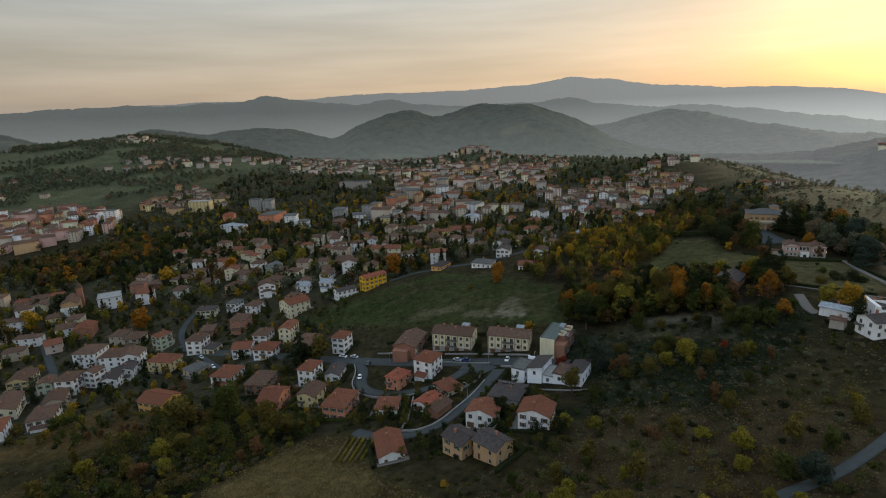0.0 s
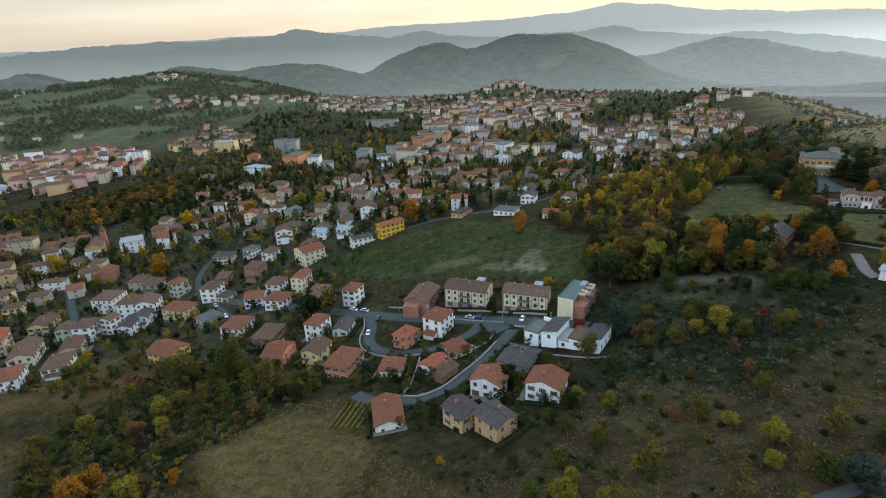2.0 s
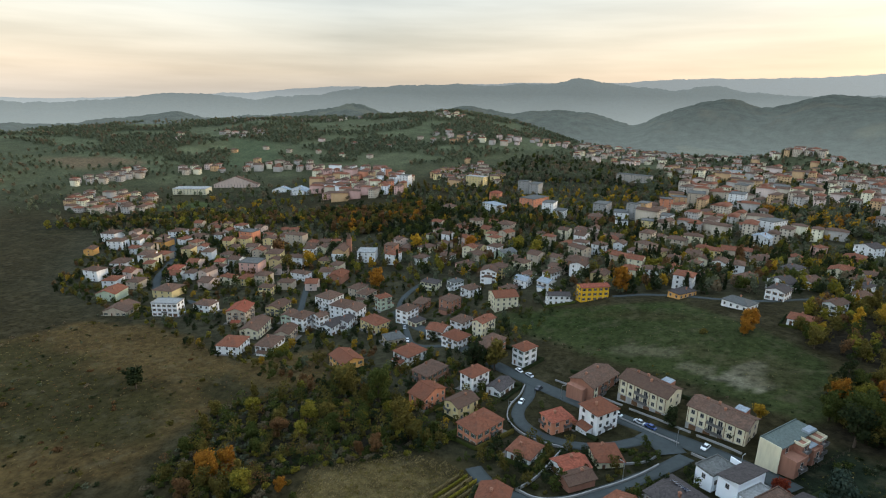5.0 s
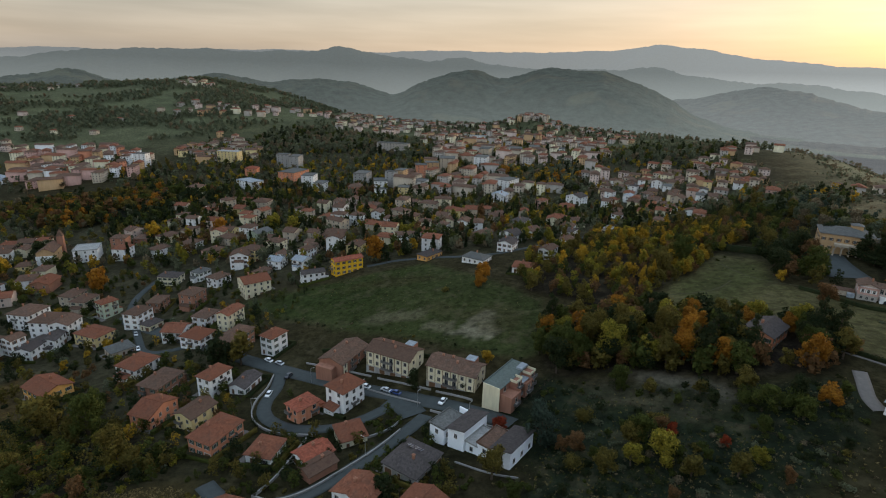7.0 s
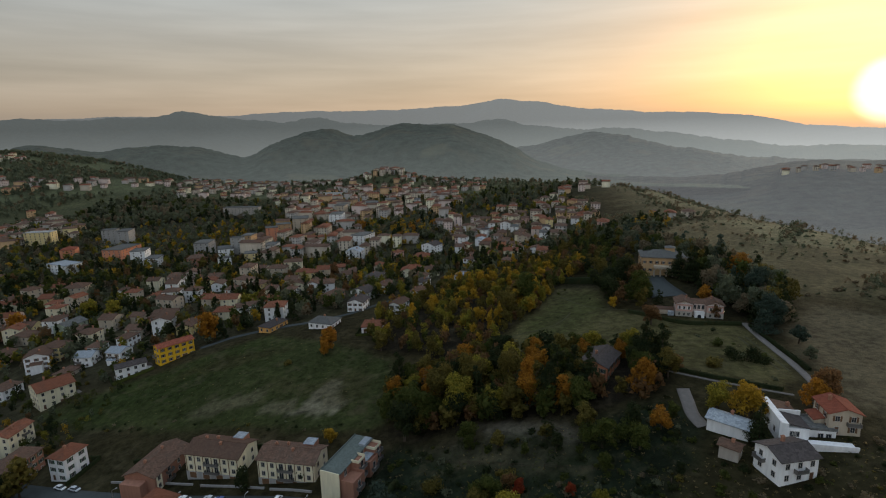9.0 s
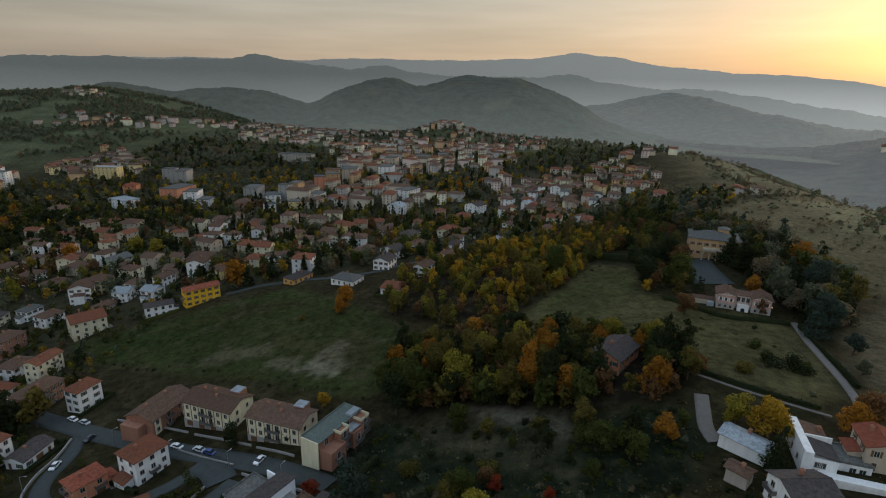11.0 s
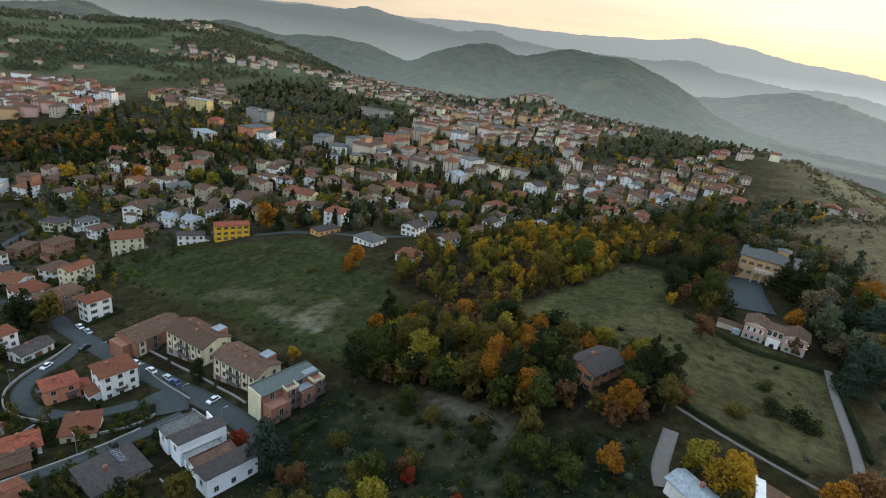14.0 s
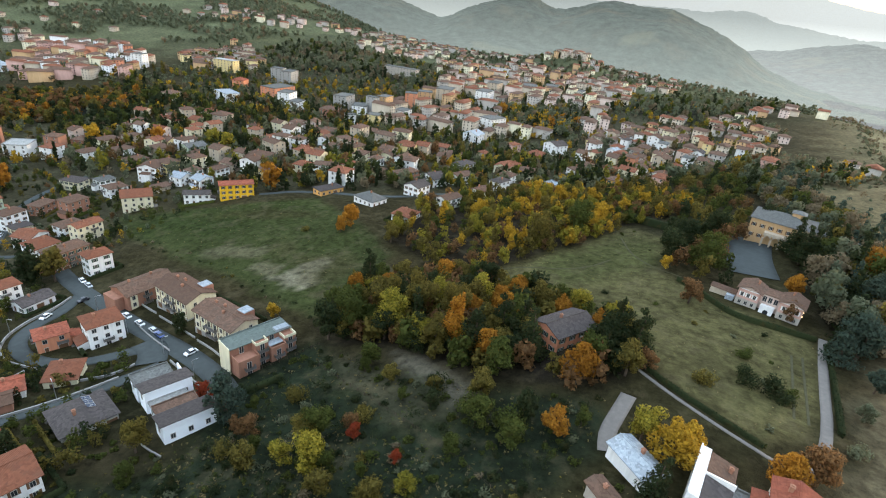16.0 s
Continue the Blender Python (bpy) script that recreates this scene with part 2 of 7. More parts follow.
# ------------------------------------------------------------------ the ground
# heights of the hillside: x, y, z in metres
SPOTS = np.array([
    (-22, 138, 1), (8, 138, 4), (30, 150, 6), (-8, 161, 1), (48, 110, 14), (-45, 172, -5), (-72, 222, -13),
    (-114, 196, -14), (-190, 198, -22), (-168, 250, -27), (-130, 290, -23), (-196, 320, -27), (-290, 232, -27),
    (-268, 268, -29), (-70, 266, -14), (-90, 322, -13), (-61, 336, -7), (-40, 350, -3), (15, 311, 4),
    (45, 270, 6), (20, 232, -1), (57, 222, 4), (-17, 218, -8), (27, 205, 1), (153, 226, 29), (212, 262, 24),
    (173, 314, 23), (95, 280, 12), (224, 345, 26), (150, 460, 6), (100, 160, 18)], dtype=float)
WIDE = np.array([
    (209, 555, 4), (286, 614, 17), (279, 465, 28), (50, 581, -12), (-60, 563, -11), (-37, 790, -10), (-690, 600, -36),
    (-270, 614, -17), (-110, 600, -13), (150, 196, 25), (0, 0, 6), (130, 60, 24), (-200, 60, -14), (330, 200, 26),
    (-450, 300, -34), (420, 560, 22), (60, 420, 3), (-250, 450, -24), (-600, -100, -20), (600, -100, 0), (-30, 90, 6), (0, -400, 0),
    (-190, 633, -15), (-16, 524, -8), (-255, 747, -15), (-463, 715, -17), (-355, 752, -10), (-473, 937, -2), (-153, 894, -2),
    (-36, 1060, 1), (70, 1290, 6), (200, 1200, -2), (-655, 1085, 27), (-518, 1208, 40), (-775, 1373, 78), (300, 637, 17), (332, 796, 25),
    (393, 823, 28), (338, 561, 24), (475, 870, 20), (430, 680, 22), (440, 480, 20), (560, 700, -22), (640, 880, -32), (560, 480, -22),
    (700, 1181, -34), (420, 1100, -4), (200, 1050, -2), (230, 1330, 0), (-220, 1150, 2), (-230, 1420, 4), (-360, 1300, 16), (-820, 800, -12),
    (-850, 560, -33), (-1100, 850, 22), (-1000, 1100, 38), (-1400, 1000, 46), (-1250, 600, 2), (-1000, 1500, 76), (-560, 1500, 42), (-450, 1350, 20),
    (-1500, 1300, 66), (-1500, 500, 14), (-1000, 300, -30), (800, 600, -75), (900, 1000, -75), (100, 1600, 0), (500, 1500, 0)], dtype=float)


def _plate(points, soft):
    """A thin plate bent over the given spots."""
    p, n = points[:, :2] / 100.0, len(points)
    r = np.linalg.norm(p[:, None] - p[None], axis=2)
    k = np.where(r > 0, r * r * np.log(np.maximum(r, 1e-9)), 0.0)
    q = np.column_stack([np.ones(n), p])
    a = np.zeros((n + 3, n + 3))
    a[:n, :n], a[:n, n:], a[n:, :n] = k + soft * np.eye(n), q, q.T
    return p, np.linalg.solve(a, np.concatenate([points[:, 2], np.zeros(3)]))


PLATE = _plate(np.vstack([SPOTS, WIDE]), 0.12)


def ramp(v, a, b):
    s = np.clip((v - a) / (b - a), 0.0, 1.0)
    return s * s * (3 - 2 * s)


def hump(x, y, cx, cy, h, sx, sy, turn=0.0):
    c, s = math.cos(radians(turn)), math.sin(radians(turn))
    u, v = (x - cx) * c + (y - cy) * s, -(x - cx) * s + (y - cy) * c
    return h * np.exp(-(u / sx) ** 2 - (v / sy) ** 2)


def height(x, y):
    """Height of the ground at x, y (arrays or numbers)."""
    x, y = np.asarray(x, float), np.asarray(y, float)
    p, w = PLATE
    px, py = np.clip(x, -1500, 900) / 100.0, np.clip(y, -400, 1600) / 100.0
    d2 = (px[..., None] - p[:, 0]) ** 2 + (py[..., None] - p[:, 1]) ** 2
    k = np.where(d2 > 0, 0.5 * d2 * np.log(np.maximum(d2, 1e-12)), 0.0)
    z = k @ w[:-3] + w[-3] + w[-2] * px + w[-1] * py
    # the knoll above the meadows far off, and the small folds of the valley sides
    z = z + hump(x, y, 75, 1295, 27, 75, 60) + hump(x, y, -1180, 1050, 16, 120, 90, -20) + hump(x, y, -800, 1420, 10, 130, 100, 15)
    # beyond the fields the ground sinks under the hazy slopes
    sink = ramp(np.hypot(x, y) - 420 * ramp(-x, 200, 900), 1400, 1560)
    return z * (1 - sink) + sink * np.minimum(z, -75)
# ------------------------------------------------------------------ end of ground
# ------------------------------------------------------------------ meshes and parts
def link_mesh(name, verts, faces, mats, ids=None, smooth=False):
    me = bpy.data.meshes.new(name)
    me.from_pydata([tuple(v) for v in verts], [], faces)
    for m in (mats if isinstance(mats, (list, tuple)) else [mats]):
        me.materials.append(m)
    if ids is not None:
        me.polygons.foreach_set("material_index", ids)
    if smooth:
        me.polygons.foreach_set("use_smooth", [True] * len(me.polygons))
    me.update()
    return me


def under(ob, parent, m=None):
    ob.parent = parent
    if m is not None:
        ob.matrix_basis = m
    return ob


class Shape:
    """Collects boxes and faces for one mesh."""

    def __init__(self):
        self.v, self.f, self.i = [], [], []

    def face(self, pts, mat=0):
        n = len(self.v)
        self.v += [tuple(p) for p in pts]
        self.f.append(tuple(range(n, n + len(pts))))
        self.i.append(mat)
        return self

    def box(self, x0, y0, z0, x1, y1, z1, mat=0):
        n = len(self.v)
        self.v += [(x, y, z) for z in (z0, z1) for x, y in ((x0, y0), (x1, y0), (x1, y1), (x0, y1))]
        for q in ((0, 3, 2, 1), (4, 5, 6, 7), (0, 1, 5, 4), (1, 2, 6, 5), (2, 3, 7, 6), (3, 0, 4, 7)):
            self.f.append(tuple(n + k for k in q))
            self.i.append(mat)
        return self

    def prism(self, base, top, mat=0):
        """Joins two loops of equal length, with both ends closed."""
        n, k = len(self.v), len(base)
        self.v += [tuple(p) for p in base] + [tuple(p) for p in top]
        self.f.append(tuple(range(n + k - 1, n - 1, -1)))
        self.f.append(tuple(range(n + k, n + 2 * k)))
        for j in range(k):
            self.f.append((n + j, n + (j + 1) % k, n + k + (j + 1) % k, n + k + j))
        self.i += [mat] * (k + 2)
        return self

    def mesh(self, name, mats, smooth=False):
        return link_mesh(name, self.v, self.f, mats, self.i, smooth)


def part(name, shape, mats, parent, label="", smooth=False):
    ob = under(new(name, shape if isinstance(shape, bpy.types.Mesh) else shape.mesh(name, mats, smooth)), parent)
    return tagged(ob, label) if label else ob


def thing(name, x, y, z, turn, label, category, group="", kind=""):
    e = new(name)
    e.empty_display_size = 0.5
    e.matrix_basis = pose(x, y, z, 0, 0, turn)
    return tagged(e, label, category, group, kind)


def ground_z(x, y):
    """The height of the ground sheet itself."""
    i = min(max(int(np.searchsorted(gx, x)) - 1, 0), len(gx) - 2)
    j = min(max(int(np.searchsorted(gy, y)) - 1, 0), len(gy) - 2)
    u, v = (x - gx[i]) / (gx[i + 1] - gx[i]), (y - gy[j]) / (gy[j + 1] - gy[j])
    return float((GZ[j, i] * (1 - u) + GZ[j, i + 1] * u) * (1 - v) + (GZ[j + 1, i] * (1 - u) + GZ[j + 1, i + 1] * u) * v)


# ------------------------------------------------------------------ the lie of the land
FIELD = [(-101, 318), (-36, 342), (-5, 358), (35, 329), (62, 299), (64, 251), (51, 247), (3, 268), (-38, 282), (-78, 298)]
MEADOW = [(111, 298), (158, 367), (178, 347), (166, 310), (183, 295), (214, 277), (204, 240), (193, 218), (184, 213), (159, 235),
          (146, 259), (136, 275), (116, 277)]
WOOD_ROW = [(50, 338), (64, 385), (92, 420), (162, 460), (201, 412), (163, 365), (140, 330), (111, 298), (93, 287), (57, 310)]
WOOD_FRONT = [(58, 244), (62, 272), (90, 281), (128, 276), (144, 259), (158, 245), (155, 229), (148, 221), (134, 219), (120, 219), (90, 233), (68, 236)]
SLOPE = [(49, 214), (62, 233), (120, 215), (150, 218), (146, 199), (138, 185), (90, 150), (40, 162), (47, 181)]
LEFT_FIELD = [(-319, 183), (-280, 201), (-235, 206), (-189, 197), (-169, 239), (-121, 193), (-155, 160), (-134, 112), (-160, 60), (-330, 60)]
BELT = [(-124, 116), (-150, 156), (-129, 204), (-120, 215), (-90, 205), (-50, 186), (-61, 167), (-87, 139), (-80, 110)]
DRY = [(-81, 144), (-81, 163), (-67, 168), (-45, 171), (-32, 166), (-27, 143), (-12, 130), (8, 114), (4, 105), (-67, 115)]
NEAR_RIGHT = [(34, 144), (52, 166), (124, 140), (99, 105), (70, 95), (8, 100), (6, 126), (20, 130)]
VILLA_WOOD = [(237, 525), (258, 470), (266, 380), (262, 300), (233, 275), (219, 262), (222, 290), (222, 313), (230, 345), (232, 400)]
TREE_BAND = [(162, 466), (237, 525), (223, 403), (203, 341), (194, 306), (180, 306), (172, 330), (183, 366)]
TOWN_WOOD = [(-368, 452), (-459, 522), (-415, 561), (-362, 607), (-285, 529), (-306, 506), (-336, 457)]
TOWN = [(-40, 360), (-100, 330), (-60, 250), (-50, 170), (-190, 195), (-300, 200), (-420, 200), (-640, 330), (-560, 480), (-330, 640), (-340, 800), (-80, 1100),
        (200, 1050), (330, 700), (250, 520), (120, 440), (50, 400)]


DARK_WOOD = [(-314, 770), (-303, 821), (-210, 870), (-118, 843), (-95, 864), (-120, 960), (-190, 1040), (-330, 1060), (-410, 1010), (-400, 909)]
PARK = [(36, 655), (122, 670), (123, 800), (24, 780)]
RIDGE_WOOD = [(178, 803), (258, 745), (330, 850), (420, 900), (398, 1060), (278, 1103)]
RAIL_BELT = [(-674, 296), (-538, 408), (-417, 486), (-322, 558), (-343, 588), (-470, 519), (-610, 455), (-700, 350)]
GREEN_SLOPE = [(-1102, 862), (-985, 894), (-835, 794), (-887, 701)]
BROWN_FIELD = [(-1214, 511), (-1128, 610), (-1031, 621), (-1077, 507)]
SPORTS = [(-679, 432), (-652, 510), (-704, 518), (-711, 459)]
HILL_MEADOWS = [[(-1040, 1130), (-900, 1180), (-820, 1270), (-900, 1300), (-1060, 1220)], [(-700, 860), (-590, 900), (-640, 980), (-740, 930)], [(-1260, 860), (-1180, 930), (-1260, 990), (-1330, 910)]]
SPUR = [(262, 300), (420, 250), (520, 480), (520, 720), (560, 900), (480, 1010), (400, 830), (330, 600), (262, 500)]
SPUR_FIELDS = [[(380, 640), (440, 650), (470, 800), (430, 820)], [(330, 400), (400, 380), (430, 500), (360, 520)]]


def inside(x, y, poly):
    """Signed distance to a polygon's edge, in metres: positive inside."""
    x, y = np.asarray(x, float), np.asarray(y, float)
    best, odd = np.full(x.shape, 1e9), np.zeros(x.shape, bool)
    for (ax, ay), (bx, by) in zip(poly, poly[1:] + poly[:1]):
        dx, dy = bx - ax, by - ay
        s = np.clip(((x - ax) * dx + (y - ay) * dy) / (dx * dx + dy * dy), 0, 1)
        best = np.minimum(best, np.hypot(x - ax - s * dx, y - ay - s * dy))
        cross = (ay > y) != (by > y)
        with np.errstate(divide="ignore", invalid="ignore"):
            odd ^= cross & (x < (bx - ax) * (y - ay) / (by - ay if by != ay else 1e-9) + ax)
    return np.where(odd, best, -best)


def axis(lo, hi, near_lo, near_hi, step, grow):
    """Grid lines: even in the near stretch, wider and wider beyond it."""
    mid = list(np.arange(near_lo, near_hi + 0.1, step))
    up, s = [], step
    while (up or mid)[-1] < hi:
        s *= grow
        up.append(min(hi, (up or mid)[-1] + s))
    down, s = [], step
    while (down or [mid[0]])[-1] > lo:
        s *= grow
        down.append(max(lo, (down or [mid[0]])[-1] - s))
    return np.array(down[::-1] + mid + up)


def wobble(x, y, scale, seed):
    r = np.random.RandomState(seed)
    out = np.zeros(np.shape(x))
    for k in range(1, 5):
        for _ in range(3):
            a, p = r.uniform(0, 6.28), r.uniform(0, 6.28)
            out += np.sin((np.cos(a) * x + np.sin(a) * y) * k * 1.7 / scale + p) / k
    return out / 4.0


gx = axis(-1900, 1900, -330, 330, 3.0, 1.04)
gy = axis(-500, 2150, 60, 520, 3.0, 1.035)
GX, GY = np.meshgrid(gx, gy)
GZ = height(GX, GY) + 0.25 * wobble(GX, GY, 14, 3) * ramp(np.abs(GX) + GY, 0, 60)
# what grows where: rough grass, then each field over it; far ground paled for haze
COVER = np.zeros((*GX.shape, 3))
COVER[:] = (0.085, 0.075, 0.042)
COVER[:] += (wobble(GX, GY, 60, 5)[..., None] * np.array((0.018, 0.010, 0.006)))


def sow(poly, colour, soft=6.0, rough=4.0, seed=1, amount=1.0, scale=9):
    k = ramp(inside(GX, GY, poly) + rough * wobble(GX, GY, scale, seed), -soft, soft)[..., None] * amount
    COVER[:] = COVER * (1 - k) + np.array(colour) * k


sow(TOWN, (0.12, 0.115, 0.08), 25, 10, 2)
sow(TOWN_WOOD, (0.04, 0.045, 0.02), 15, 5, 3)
sow(LEFT_FIELD, (0.215, 0.15, 0.070), 5, 5, 4)
sow([(-330, 60), (-230, 60), (-150, 130), (-180, 160), (-319, 150)], (0.075, 0.075, 0.032), 10, 8, 14, 0.8)
sow([(-180, 185), (-121, 193), (-155, 160), (-200, 175)], (0.05, 0.055, 0.025), 8, 6, 15, 0.8)
sow(FIELD, (0.096, 0.122, 0.050), 3, 2.5, 6)
sow([(-95, 316), (-40, 338), (-8, 350), (0, 330), (-30, 300), (-75, 300)], (0.064, 0.096, 0.03), 10, 6, 7, 0.7)
sow([(25, 268), (38, 265), (43, 279), (37, 287), (29, 279)], (0.56, 0.52, 0.44), 1.5, 7, 8, 0.75, 4.5)
sow([(8, 276), (24, 272), (26, 277), (10, 281)], (0.34, 0.31, 0.24), 1.5, 5, 43, 0.6, 4.5)
sow([(-60, 322), (-20, 338), (10, 332), (-20, 322)], (0.13, 0.115, 0.06), 5, 7, 44, 0.55)
sow([(0, 300), (45, 290), (58, 275), (50, 262), (20, 285)], (0.15, 0.135, 0.075), 6, 8, 45, 0.5)
sow([(-20, 282), (5, 286), (2, 296), (-22, 294)], (0.30, 0.28, 0.20), 2, 6, 46, 0.6, 5)
sow(MEADOW, (0.212, 0.200, 0.104), 4, 3, 9)
sow([(120, 300), (158, 350), (176, 340), (160, 300), (135, 285)], (0.12, 0.145, 0.058), 8, 6, 10, 0.7)
sow(DRY, (0.150, 0.120, 0.060), 5, 5, 11)
sow([(-81, 150), (-78, 160), (-64, 163), (-46, 161), (-27, 141), (-31, 124), (-47, 119), (-69, 124)], (0.30, 0.235, 0.115), 4, 7, 35)
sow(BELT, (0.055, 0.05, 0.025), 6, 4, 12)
sow(NEAR_RIGHT, (0.135, 0.102, 0.062), 8, 6, 13, 0.9)
sow(SLOPE, (0.036, 0.056, 0.026), 6, 6, 16, 0.9)
sow([(72, 226), (95, 222), (120, 205), (100, 196), (76, 214)], (0.17, 0.155, 0.13), 5, 9, 17, 0.4)
sow([(87, 233), (96, 230.5), (105, 225.5), (113, 218), (117, 211), (113, 210), (109, 215), (101, 221.5), (93, 226)], (0.40, 0.37, 0.34), 2.0, 3, 18, 0.7)
sow([(30, 172), (46, 166), (60, 180), (44, 190)], (0.11, 0.092, 0.06), 5, 5, 18, 0.7)
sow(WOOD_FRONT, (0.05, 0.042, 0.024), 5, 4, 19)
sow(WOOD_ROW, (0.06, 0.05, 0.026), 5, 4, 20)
sow([(196, 200), (212, 235), (222, 262), (262, 290), (340, 200), (260, 150)], (0.26, 0.235, 0.175), 6, 5, 47, 0.85)
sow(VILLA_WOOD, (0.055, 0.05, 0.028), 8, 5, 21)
# distant ground blends into lighter tones that imitate haze
haze_k = ramp(np.hypot(GX, GY), 800, 1200)[..., None]
COVER[:] = COVER * (1 - haze_k) + haze_k * (np.array((0.19, 0.215, 0.14)) + ramp(-wobble(GX, GY, 70, 77), 0.15, 0.4)[..., None] * np.array((0.07, 0.08, 0.05)) + ramp(wobble(GX, GY, 150, 30), 0.1, 0.5)[..., None] * np.array((0.05, 0.045, 0.02)))
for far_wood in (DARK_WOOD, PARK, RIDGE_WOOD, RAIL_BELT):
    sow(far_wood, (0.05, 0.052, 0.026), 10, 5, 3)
sow(GREEN_SLOPE, (0.20, 0.255, 0.16), 14, 8, 21)
sow(BROWN_FIELD, (0.36, 0.27, 0.19), 14, 8, 22)
sow(SPORTS, (0.18, 0.24, 0.10), 6, 2, 23)
for far_field in HILL_MEADOWS:
    sow(far_field, (0.25, 0.275, 0.18), 16, 10, 24)
# spur and its fields lightened as haze in the low sun would do
sow(SPUR, (0.30, 0.265, 0.175), 30, 14, 31, 0.9)
for far_field in SPUR_FIELDS:
    sow(far_field, (0.42, 0.40, 0.27), 12, 8, 25)
COVER *= np.array((0.34, 0.325, 0.26))


def ground_material():
    m, t, b = node_material("meadow_and_soil", 0.95)
    col = t.nodes.new("ShaderNodeVertexColor")
    col.layer_name = "cover"
    p = place(t)
    c = mix_colour(t, col.outputs[0], (0.5, 0.5, 0.5), 0.0)
    c = mix_colour(t, c, spread(t, grain(t, 0.30, 8.0, p, 0.75), 0.32, 0.68, 0.38, 1.62), 1.0, "MULTIPLY")
    c = mix_colour(t, c, spread(t, grain(t, 0.035, 5.0, p), 0.3, 0.7, 0.75, 1.25), 1.0, "MULTIPLY")
    c = mix_colour(t, c, (0.12, 0.10, 0.055), spread(t, grain(t, 0.11, 6.0, p, 0.7), 0.52, 0.74, 0.0, 0.5))
    t.links.new(c, b.inputs["Base Color"])
    relief(t, b, grain(t, 1.1, 6.0, p, 0.7), 1.0, 0.5)
    return m


nx, ny = len(gx), len(gy)
g_faces = [(j * nx + i, j * nx + i + 1, (j + 1) * nx + i + 1, (j + 1) * nx + i) for j in range(ny - 1) for i in range(nx - 1)]
g_mesh = link_mesh("ground", np.column_stack([GX.ravel(), GY.ravel(), GZ.ravel()]), g_faces, ground_material(), None, True)
g_col = g_mesh.color_attributes.new("cover", "FLOAT_COLOR", "POINT")
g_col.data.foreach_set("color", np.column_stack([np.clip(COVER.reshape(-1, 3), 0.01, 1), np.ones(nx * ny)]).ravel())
ground = tagged(new("ground", g_mesh), "rough autumn grassland and fields on a hillside", "ground", kind="structure")

# ------------------------------------------------------------------ distant hills, one behind the other
RINGS = {}


def backdrop_hills(name, label, dist, depth, skyline, foot, woods, haze, glow, seed, wild):
    """A ring of far hills, its haze an emitted glow: skyline as (azimuth clockwise, elevation) in degrees, seen from
    the camera's height.
    """
    az = np.radians(np.linspace(-100, 100, 900))
    top = np.interp(np.degrees(az), [a for a, _ in skyline], [e for _, e in skyline])
    kern = np.exp(-np.linspace(-2, 2, 15) ** 2)
    top = np.convolve(np.pad(top, 7, mode="edge"), kern / kern.sum(), "valid")
    r = np.random.RandomState(seed)
    for k in range(1, 7):
        top += wild * np.sin(np.degrees(az) * (0.55 * 1.9 ** k) + r.uniform(0, 6.28)) / 1.7 ** k
    top += 0.3 * wild * r.normal(size=len(az))
    ts = np.linspace(0, 1, 40)
    crest = 108 + np.tan(np.radians(top)) * dist

    def lie(x, y):
        """Height of this ring's slope at a place on it."""
        s = min(1.0, max(0.0, (math.hypot(x, y) - dist + depth) / depth))
        c = float(np.interp(math.atan2(x, y), az, crest))
        lift = 0.26 * (1 - s) * s * 4 * (c - foot) * float(wobble(x, y, depth * 0.45, seed + 9))
        return foot + (c - foot) * (0.55 * s + 0.45 * s * s * (3 - 2 * s)) + lift

    RINGS[label] = lie
    verts = []
    for s in ts:
        rad = dist - depth * (1 - s)
        rise = 0.55 * s + 0.45 * s * s * (3 - 2 * s)
        z = foot + (crest - foot) * rise
        rip = 0.26 * (1 - s) * s * 4 * (crest - foot) * wobble(np.sin(az) * rad, np.cos(az) * rad, depth * 0.45, seed + 9)
        verts.append(np.column_stack([np.sin(az) * rad, np.cos(az) * rad, z + rip]))
    n = len(az)
    faces = [(j * n + i, j * n + i + 1, (j + 1) * n + i + 1, (j + 1) * n + i) for j in range(len(ts) - 1) for i in range(n - 1)]
    m, t, b = node_material("haze_of_" + name, 1.0)
    p = place(t)
    # rings past 3 km get fainter patches, as haze would leave them
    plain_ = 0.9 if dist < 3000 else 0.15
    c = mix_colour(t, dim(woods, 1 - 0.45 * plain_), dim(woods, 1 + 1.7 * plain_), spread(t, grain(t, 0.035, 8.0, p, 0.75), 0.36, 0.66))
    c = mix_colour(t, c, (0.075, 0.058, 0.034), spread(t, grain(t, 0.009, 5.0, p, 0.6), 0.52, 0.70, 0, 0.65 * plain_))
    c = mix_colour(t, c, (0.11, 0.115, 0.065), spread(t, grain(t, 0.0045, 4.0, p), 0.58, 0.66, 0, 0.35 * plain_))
    t.links.new(c, b.inputs["Base Color"])
    # haze is painted as emission, stronger at the foot and on the sun's side
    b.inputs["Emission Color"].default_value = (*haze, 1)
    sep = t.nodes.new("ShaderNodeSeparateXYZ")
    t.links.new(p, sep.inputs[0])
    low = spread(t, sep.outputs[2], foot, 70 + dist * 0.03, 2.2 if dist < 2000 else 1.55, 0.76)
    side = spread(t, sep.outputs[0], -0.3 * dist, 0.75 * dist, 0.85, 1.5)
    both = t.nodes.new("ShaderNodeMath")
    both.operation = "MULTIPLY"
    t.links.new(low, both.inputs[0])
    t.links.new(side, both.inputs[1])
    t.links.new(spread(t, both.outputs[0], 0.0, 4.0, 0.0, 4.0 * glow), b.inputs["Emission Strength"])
    relief(t, b, grain(t, 0.045, 8.0, p, 0.7), 1.0, 14.0)
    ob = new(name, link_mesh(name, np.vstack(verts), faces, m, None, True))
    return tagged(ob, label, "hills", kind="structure")


